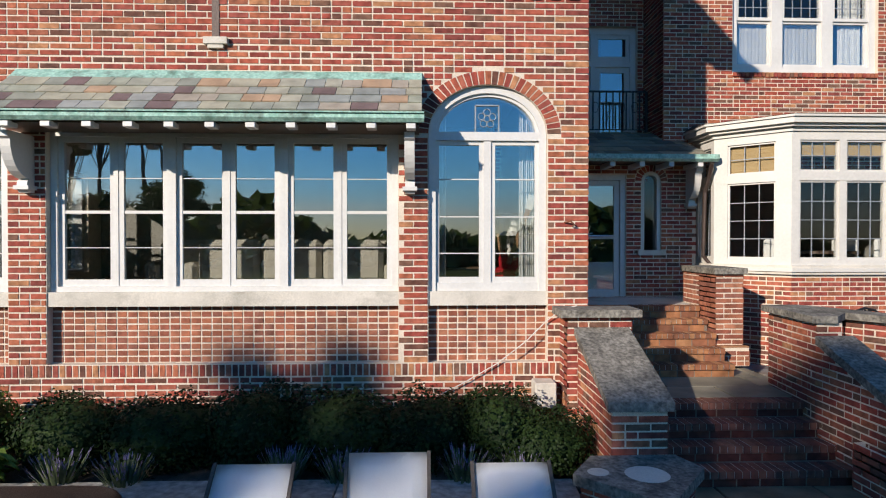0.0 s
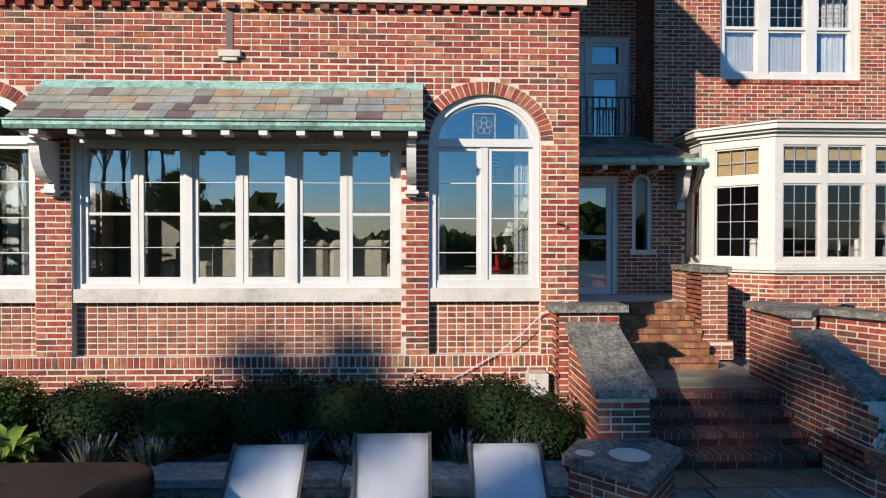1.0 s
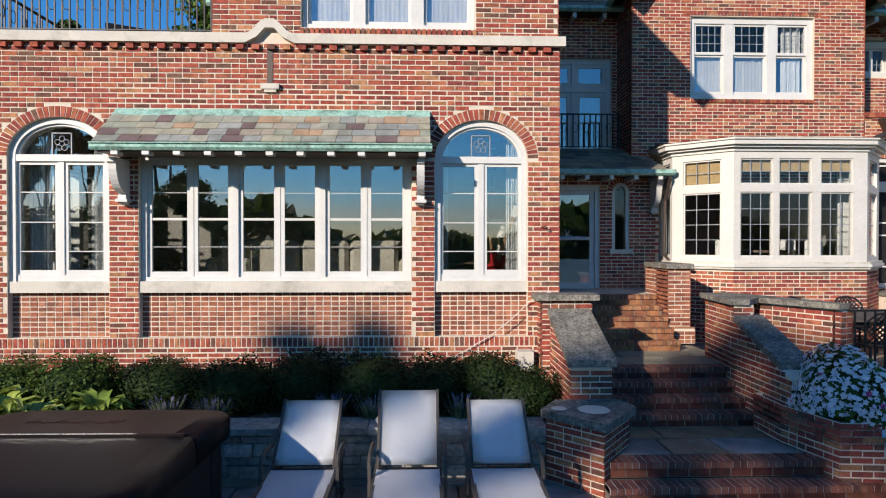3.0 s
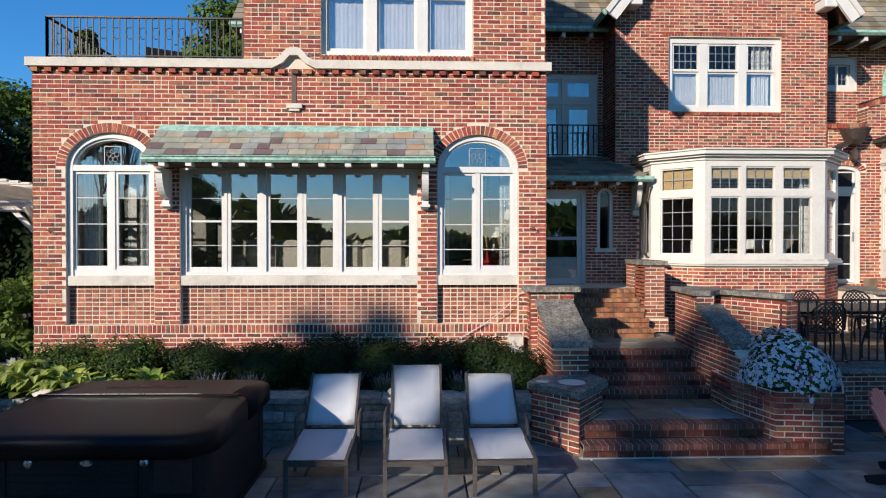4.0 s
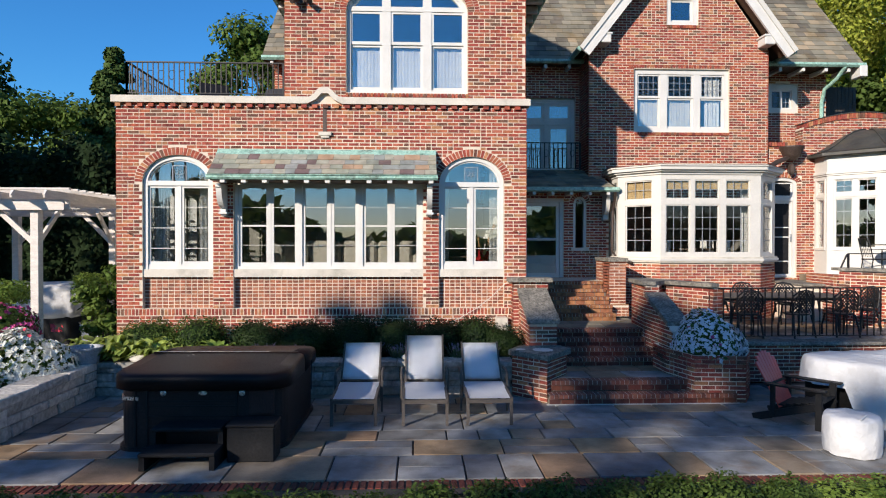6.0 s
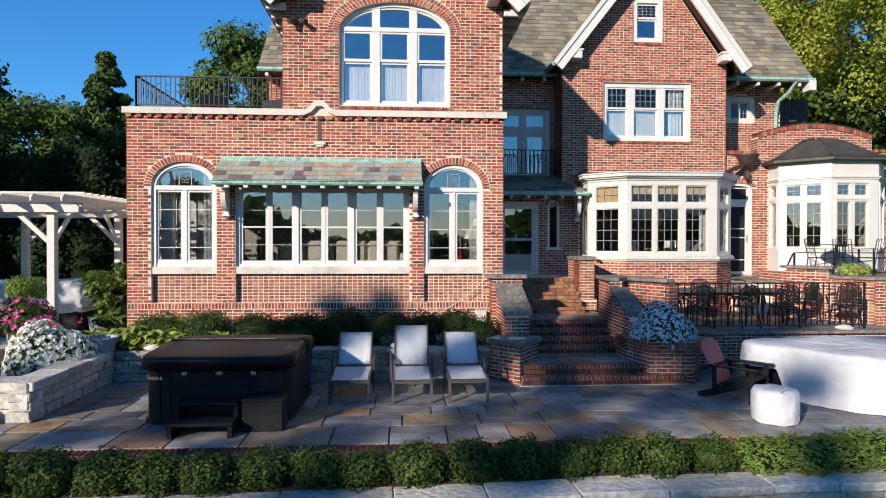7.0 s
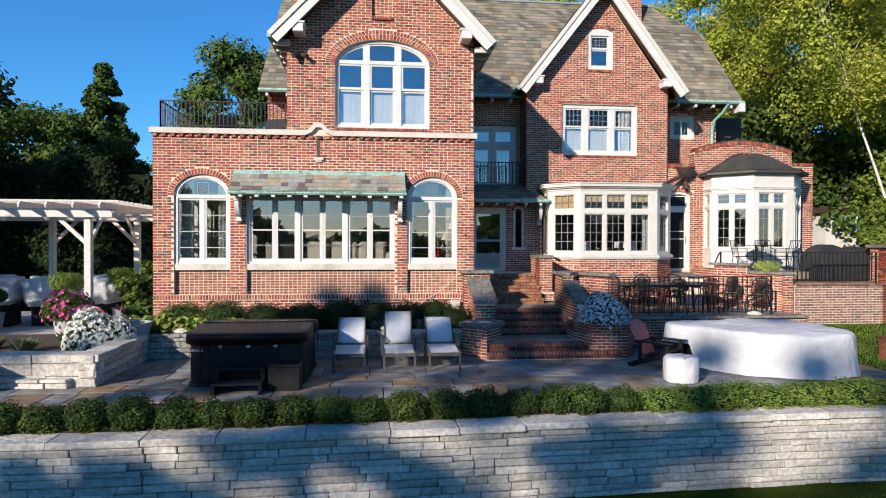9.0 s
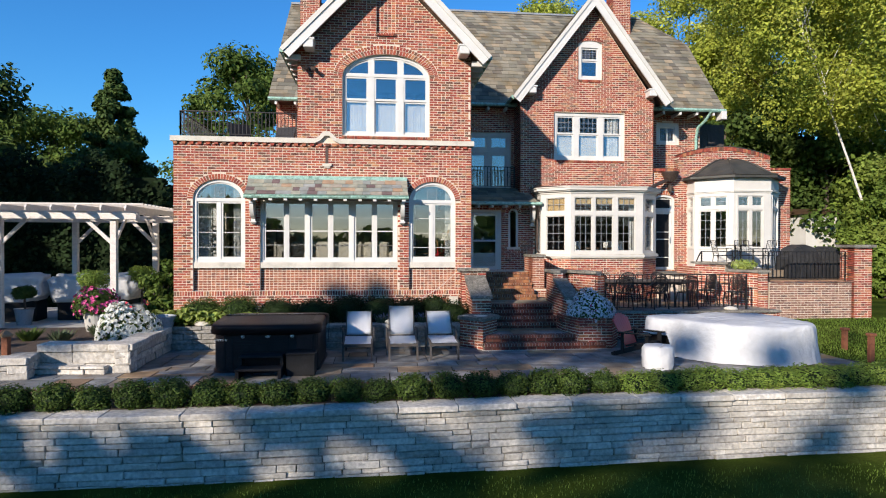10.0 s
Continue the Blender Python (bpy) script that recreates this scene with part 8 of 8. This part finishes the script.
for a, b in zip(rings, rings[1:]):
    for k in range(32):
        bm.faces.new((a[k], a[(k + 1) % 32], b[(k + 1) % 32], b[k]))
bm.faces.new(rings[-1])
part("dust_cover", bm, COVER, pf, smooth=True)
tube(bm := B(), [(-0.1, -0.28, 0.47), (0.02, -0.2, 0.5), (0.08, -0.1, 0.48)], 0.012, 6)
part("tie_knot", bm, COVER, pf)

def adirondack(at, rz, label):
    t = thing("adirondack_chair", label, "chair", at, rz=rz)
    tilt = Matrix.Translation((0, 0.18, 0.21)) @ pose(0, 0, 0, -26)
    for i in range(7):
        x = (i - 3) * 0.096
        h = 0.80 - 0.03 * (i - 3) ** 2 * 0.45
        bm = box(B(), x * 0.8 - 0.037, x * 0.8 + 0.037, -0.011, 0.011, 0.0, h, 0.004)
        for v in bm.verts:
            v.co.x = x * 0.8 + (v.co.x - x * 0.8) * (1 + 0.4 * v.co.z / 0.8) + x * 0.32 * v.co.z / 0.8
        bmesh.ops.transform(bm, matrix=tilt, verts=bm.verts[:])
        part("back_slat", bm, REDPLASTIC, t)
    for i in range(6):
        y = -0.36 + i * 0.095
        bm = box(B(), -0.28, 0.28, y, y + 0.08, 0.35 - i * 0.022, 0.372 - i * 0.022, 0.004)
        part("seat_slat", bm, BLACKCOVER, t)
    for s in (-1, 1):
        part("armrest", box(B(), s * 0.36 - 0.07, s * 0.36 + 0.07, -0.42, 0.34, 0.53, 0.555, 0.006), BLACKCOVER, t)
        part("front_leg", box(B(), s * 0.32 - 0.03, s * 0.32 + 0.03, -0.36, -0.28, 0, 0.53, 0.004), BLACKCOVER, t)
        part("back_leg", bar(B(), (s * 0.3, -0.36, 0.33), (s * 0.3, 0.52, 0.02), 0.03, 0.1), BLACKCOVER, t)
        part("arm_support", box(B(), s * 0.33 - 0.025, s * 0.33 + 0.025, 0.22, 0.28, 0.1, 0.53, 0.004), BLACKCOVER, t)
    tube(bm := B(), [(-0.38, 0.3, 0.52), (0.38, 0.3, 0.52)], 0.02, 6)
    part("back_brace", bm, BLACKCOVER, t)
    return t


adirondack((5.05, 3.0, 0), 41, "red slatted garden chair with dark arms")


# ---------------------------------------------------------------- dining terrace furniture
def lattice_chair(at, rz, label, group=""):
    """A cast-metal armchair with a pierced oval back."""
    t = thing("garden_chair", label, "chair", at, group, rz=rz)
    part("seat", lathe(B(), [(0.0, 0.43), (0.21, 0.425), (0.235, 0.44), (0.23, 0.455), (0.0, 0.445)], 20), IRON, t)

    def back(a, b):
        return (0.235 * a, 0.2 + 0.06 * b - 0.05 * a * a, 0.48 + 0.40 * b)
    rim = [(-1, 0), (-1.02, 0.4), (-0.95, 0.75), (-0.6, 0.98), (0, 1.06), (0.6, 0.98), (0.95, 0.75), (1.02, 0.4), (1, 0)]
    part("back_frame", tube(B(), [back(*p) for p in rim], 0.018, 6), IRON, t)
    bm = B()
    for i in range(-4, 8):
        for s in (-1, 1):
            pts = []
            for k in range(9):
                b = k / 8
                a = s * (-1.5 + 0.42 * i * 0.62 + 1.5 * b)
                lim = 1.02 if b < 0.6 else 1.02 - (b - 0.6) * 1.4
                if abs(a) < lim:
                    pts.append(back(a, b))
            if len(pts) > 1:
                tube(bm, pts, 0.0125, 4)
    part("back_lattice", bm, IRON, t)
    for s in (-1, 1):
        part("arm", tube(B(), [back(s * 1.0, 0.45), (s * 0.3, 0.0, 0.67), (s * 0.3, -0.2, 0.66), (s * 0.25, -0.22, 0.45)], 0.018, 6), IRON, t)
        part("leg", tube(B(), [(s * 0.18, -0.16, 0.43), (s * 0.22, -0.2, 0.2), (s * 0.21, -0.21, 0)], 0.018, 6), IRON, t)
        part("leg", tube(B(), [(s * 0.18, 0.17, 0.43), (s * 0.21, 0.22, 0.2), (s * 0.22, 0.26, 0)], 0.018, 6), IRON, t)
    return t


dt2 = thing("dining_table", "long dark cast-metal dining table on the terrace", "table", (7.0, 6.95, 0.722))
part("tabletop", prism(B(), rounded_rect(-1.35, 1.35, -0.52, 0.52, 0.2), 0.70, 0.73), GREYWOOD, dt2)
part("apron", prism(B(), rounded_rect(-1.2, 1.2, -0.42, 0.42, 0.2), 0.64, 0.70), IRON, dt2)
for sx in (-1.05, 1.05):
    for sy in (-0.35, 0.35):
        part("leg", tube(B(), [(sx, sy, 0.66), (sx * 1.03, sy * 1.08, 0.35), (sx * 1.06, sy * 1.15, 0)], 0.025, 7), IRON, dt2)
first = lattice_chair((6.05, 7.85, 0.722), 8, "black cast-metal armchair with pierced oval back", "chairs round the terrace table")
for x, y, rz in ((6.95, 7.9, -4), (7.85, 7.85, -10), (5.95, 6.1, 172), (6.9, 6.05, 186), (7.8, 6.1, 178), (5.25, 6.95, 96), (8.75, 6.8, -84)):
    copy_thing(first, pose(x, y, 0.722, 0, 0, rz))
lattice_chair((9.25, 6.15, 0.722), -60, "black cast-metal armchair standing by the railing")

bt = thing("bistro_table", "small black metal table on the upper terrace", "table", (10.47, 7.95, 1.72))
part("tabletop", lathe(B(), [(0.0, 0.745), (0.48, 0.745), (0.49, 0.765), (0.0, 0.77)], 26), IRON, bt)
for a in range(4):
    g = a * math.pi / 2 + 0.4
    part("leg", tube(B(), [(0.12 * math.cos(g), 0.12 * math.sin(g), 0.746), (0.1 * math.cos(g), 0.1 * math.sin(g), 0.4), (0.36 * math.cos(g), 0.36 * math.sin(g), 0)], 0.014, 6), IRON, bt)


def slim_chair(at, rz):
    t = thing("metal_chair", "slim black metal chair with a mesh seat", "chair", at, "chairs on the upper terrace", rz=rz)
    part("seat", box(B(), -0.22, 0.22, -0.22, 0.22, 0.42, 0.445, 0.008), IRON, t)
    part("back_frame", tube(B(), [(-0.21, 0.2, 0.44), (-0.21, 0.3, 0.9), (0.21, 0.3, 0.9), (0.21, 0.2, 0.44)], 0.013, 6), IRON, t)
    for k in range(1, 6):
        part("back_slat", bar(B(), (-0.21 + 0.07 * k, 0.21, 0.48), (-0.21 + 0.07 * k, 0.3, 0.89), 0.008, 0.008), IRON, t)
    for s in (-1, 1):
        part("leg", bar(B(), (s * 0.21, -0.2, 0), (s * 0.21, -0.2, 0.65), 0.018, 0.018), IRON, t)
        part("leg", bar(B(), (s * 0.21, 0.26, 0), (s * 0.21, 0.2, 0.43), 0.018, 0.018), IRON, t)
        part("arm", bar(B(), (s * 0.21, -0.21, 0.65), (s * 0.21, 0.25, 0.66), 0.022, 0.016), IRON, t)
    return t


slim_chair((9.93, 7.9, 1.72), 80)
slim_chair((11.3, 7.9, 1.72), -86)
slim_chair((10.85, 8.26, 1.72), -20)
sp = thing("flower_box", "low shrub with yellow tips on the terrace wall", "plant", (9.9, 6.72, 1.76))
part("foliage", bush_mesh("foliage", 160, 0.42, 0.2, 0.3, 1500, 0.03, HOSTA), None, sp)

# covered grills behind their railing
for x, w, h, label in ((12.2, 1.1, 1.05, "wide barbecue grill under a black cover"), (13.08, 0.7, 1.0, "barbecue grill under a peaked black cover")):
    gr = thing("covered_grill", label, "grill", (x, 7.55, 1.46))
    bm = prism(B(), [(-w / 2, 0.0), (w / 2, 0.0), (w / 2 - 0.02, h * 0.62), (w * 0.3, h * 0.9), (0.0, h), (-w * 0.3, h * 0.88), (-w / 2 + 0.02, h * 0.6)], -0.32, 0.32, "y")
    bmesh.ops.bevel(bm, geom=bm.edges[:], offset=0.03, segments=2, affect="EDGES")
    part("cover", bm, GRILLCOVER, gr)
    for k in (-0.25, 0.05, 0.3):
        part("cover_fold", tube(B(), [(k * w, -0.325, 0.02), (k * w * 0.95, -0.33, h * 0.5), (k * w * 0.8, -0.3, h * 0.66)], 0.014, 5), BLACKCOVER, gr)
part("grill_floor", box(B(), 10.47, 13.6, 6.66, 8.4, 0.3, 1.455), FLAG, terr)
rail_thing("black iron railing along the garden wall", (10.5, 6.5), (12.92, 6.5), 1.46, 2.29, step=0.13, scroll=False, r=0.01)

# ---------------------------------------------------------------- pergola and the left garden
pg = thing("pergola", "weathered white timber pergola with slatted roof", "pergola", (-7.5, 6.4, 0.25))
for x, y in ((0.0, 0.0), (0.1, 2.7), (-3.0, 0.45), (-2.4, 3.2), (-6.2, 0.5)):
    part("post", box(B(), x - 0.075, x + 0.075, y - 0.075, y + 0.075, 0, 3.02, 0.006), CEDAR, pg)
for y in (-0.06, 2.8):
    for dy in (-0.09, 0.09):
        part("beam", box(B(), -7.0, 0.6, y + dy - 0.02, y + dy + 0.02, 2.86, 3.06, 0.005), CEDAR, pg)
for i in range(13):
    x = 0.5 - i * 0.58
    part("rafter", prism(B(), [(-0.6, 3.06), (3.5, 3.06), (3.5, 3.2), (-0.55, 3.2), (-0.62, 3.12)], x - 0.02, x + 0.02, "x"), CEDAR, pg)
for i in range(15):
    y = -0.5 + i * 0.275
    part("slat", box(B(), -7.0, 0.9, y - 0.03, y + 0.03, 3.205, 3.245, 0.004), CEDAR, pg)
for x, y, dx, dy in ((0, 0, -0.75, 0), (0, 0, 0, 0.75), (0.1, 2.7, -0.7, 0), (0.1, 2.7, 0, -0.7), (-3.0, 0.45, 0.7, 0), (-2.4, 3.2, 0.7, 0)):
    part("brace", bar(B(), (x, y, 2.2), (x + dx, y + dy, 2.92), 0.05, 0.09), CEDAR, pg)


def covered_lump(name, label, at, sx, sy, sz, material, rz=0, seed=1, hem=0.0):
    t = thing(name, label, "covered furniture", at, rz=rz)
    bm = B()
    bmesh.ops.create_icosphere(bm, subdivisions=4, radius=1.0)
    for v in bm.verts:
        c = v.co.copy()
        q = Vector((math.copysign(abs(c.x) ** 0.32, c.x), math.copysign(abs(c.y) ** 0.32, c.y), math.copysign(abs(c.z) ** 0.4, c.z)))
        wr = noise.noise(c * 2.4 + Vector((seed, 0, 0))) * 0.13 + 0.05 * noise.noise(c * 9 + Vector((0, seed, 0)))
        v.co = Vector((q.x * sx / 2, q.y * sy / 2, max(0.0, (q.z * 0.5 + 0.5) * sz))) * (1 + wr)
        v.co.z = max(v.co.z, 0.005) + hem + 0.08 * c.x * (c.z < 0)
    part("dust_cover", bm, material, t, smooth=True)
    part("sofa_frame", prism(B(), rounded_rect(-sx * 0.42, sx * 0.42, -sy * 0.4, sy * 0.4, 0.08), 0.0, hem + 0.3), BLACKCOVER, t, "dark frame below the cover's hem")
    return t


covered_lump("covered_sofa", "garden sofa under a crumpled pale cover, dark frame below", (-8.85, 8.7, 0.3), 2.3, 1.1, 0.8, COVER, -4, 1, 0.5)
covered_lump("covered_sofa", "garden sofa under a pale grey cover below the pergola", (-11.1, 8.4, 0.3), 1.9, 1.1, 0.8, COVER, 8, 4, 0.5)
part("pergola_paving", box(B(), -14, -5.95, 6.3, 12.0, -0.05, 0.3), CONCRETE, beds)
pot = thing("planter_pot", "wide zinc-grey flower pot on the stone wall", "flower pot", (-5.75, 4.72, 0.54))
part("pot", lathe(B(), [(0.2, 0.0), (0.22, 0.02), (0.27, 0.24), (0.29, 0.25), (0.29, 0.28), (0.26, 0.28), (0.24, 0.2), (0.0, 0.19)], 26), ZINC, pot)
ln = thing("garden_lantern", "small carved garden lantern with a copper top", "lantern", (-7.75, 2.2, 0.32))
part("lantern_post", box(B(), -0.06, 0.06, -0.06, 0.06, 0, 0.42, 0.01), RUST, ln)
part("cap", lathe(B(), [(0.12, 0.42), (0.12, 0.46), (0.02, 0.54)], 4), OAK, ln)
for x, y, h in ((10.12, 3.1, 0.45), (9.7, 1.85, 0.62)):
    rp = thing("rusty_post", "rust-brown steel light post on the lawn", "garden light", (x, y, ground_z(x, y)))
    part("post", box(B(), -0.05, 0.05, -0.05, 0.05, -0.02, h, 0.006), RUST, rp)
    part("head", box(B(), -0.075, 0.075, -0.075, 0.075, h, h + 0.06, 0.01), RUST, rp)
rock = thing("white_stone", "pale stone lying on the terrace edge", "stone", (8.75, 5.5, 0.725))
bm = B()
bmesh.ops.create_icosphere(bm, subdivisions=2, radius=0.12)
for v in bm.verts:
    v.co = Vector((v.co.x * 1.6, v.co.y, max(-0.0, v.co.z * 0.55 + 0.04))) * (1 + 0.2 * noise.noise(v.co * 9))
part("stone_body", bm, LIME, rock)
for x, y, z in ((-0.42, 4.78, 0.56), (-4.9, 4.85, 0.56)):
    rock = thing("pale_rock", "pale loose rock on the low wall", "stone", (x, y, z))
    bm = B()
    bmesh.ops.create_icosphere(bm, subdivisions=2, radius=0.13)
    for v in bm.verts:
        v.co = Vector((v.co.x * 1.5, v.co.y, max(0.0, v.co.z * 0.6 + 0.04))) * (1 + 0.25 * noise.noise(v.co * 8))
    part("stone_body", bm, LIME, rock)

# neighbour's gabled house at the left edge
nb = thing("neighbour_house", "grey neighbouring house with a steep gable", "house", (-27.5, 16.0, 0))
part("wall", prism(B(), [(-4, 0), (3.6, 0), (3.6, 5.2), (-0.2, 9.4), (-4, 5.2)], 0, 6, "y"), CONCRETE, nb)
part("roof", prism(B(), [(-4.5, 4.9), (-0.2, 9.75), (4.0, 4.95), (4.0, 5.15), (-0.2, 10.0), (-4.5, 5.1)], -0.4, 6.4, "y"), SLATE, nb)

# cable and small fittings on the facade
cb = thing("power_cable", "slack white cable hanging across the brick wall", "cable")
part("cord", tube(B(), [(1.62, 6.33, 1.86), (1.45, 6.38, 1.80), (1.3, 6.40, 1.68), (1.1, 6.40, 1.48), (0.8, 6.40, 1.25), (0.45, 6.40, 1.05), (0.15, 6.40, 0.9)], 0.006, 6), CREAM, cb)
hk = thing("hose_hook", "small rusty iron hook on the brick wall", "hook", (1.56, 6.43, 2.72))
part("hook", tube(B(), [(-0.05, 0, 0.01), (0, -0.06, 0.02), (0.04, -0.05, -0.02), (0.03, -0.01, -0.03)], 0.009, 5), RUST, hk)
hk = thing("hose_hook", "small rusty iron hook on the wing's brick", "hook", (-5.8, 6.43, 2.68))
part("hook", tube(B(), [(-0.05, 0, 0.01), (0, -0.06, 0.02), (0.04, -0.05, -0.02), (0.03, -0.01, -0.03)], 0.009, 5), RUST, hk)
fl = thing("floodlight", "twin dark floodlight on the gabled wall", "floodlight", (-2.55, 6.42, 7.12))
part("mount", box(B(), -0.05, 0.05, -0.02, 0.05, -0.05, 0.05, 0.01), BRONZE, fl)
for s in (-1, 1):
    part("lamp_head", tube(B(), [(s * 0.06, -0.05, 0.02), (s * 0.17, -0.16, -0.06)], 0.045, 8, 0.06), BRONZE, fl)
for x, y, rz in ((-4.5, 7.6, 30), (-3.6, 7.9, -20)):
    slim = thing("terrace_chair", "dark low chair on the roof terrace", "chair", (x, y, 5.06), rz=rz)
    part("seat", box(B(), -0.3, 0.3, -0.3, 0.3, 0.3, 0.38, 0.02), IRON, slim)
    part("backrest", prism(B(), [(0.25, 0.38), (0.32, 0.38), (0.52, 0.85), (0.46, 0.86)], -0.3, 0.3, "x"), IRON, slim)
    for sx in (-0.26, 0.26):
        for sy in (-0.26, 0.26):
            part("leg", box(B(), sx - 0.02, sx + 0.02, sy - 0.02, sy + 0.02, 0, 0.3), IRON, slim)

# ---------------------------------------------------------------- pieces of walls and paving
for t_name, me, parent, m in STONES:
    ob = new(t_name, me)
    ob.parent, ob.matrix_basis = parent, m
for w, fr, single, material in PIECES:
    for a, c in single:
        ob = new("brick", brick_unit(material))
        ob.parent, ob.matrix_basis = w, fr.matrix(a, 0, c)
prow = random.Random(11)
flat_stones(patio, -9.5, 9.4, 1.08, 5.2, 0.0, (0.42, 0.55, 0.62, 0.75), rng=prow, skip=lambda a, b, c, e: (a > 1.7 and b < 4.5 and c > 3.95) or (b < -6.1 and c > 2.3) or (c > 4.72) or (a > 5.1 and c > 5.3))
k = 0
x = -9.4
while x < 9.3:
    ob = new("brick", brick_unit(BRICK_DARK))
    ob.parent, ob.matrix_basis = patio, Matrix.Translation((x, 0.86, -0.008)) @ pose(0, 0, 0, -90, 0, 90) @ Matrix.Diagonal((1, 1, 1.2, 1))
    x += 0.079
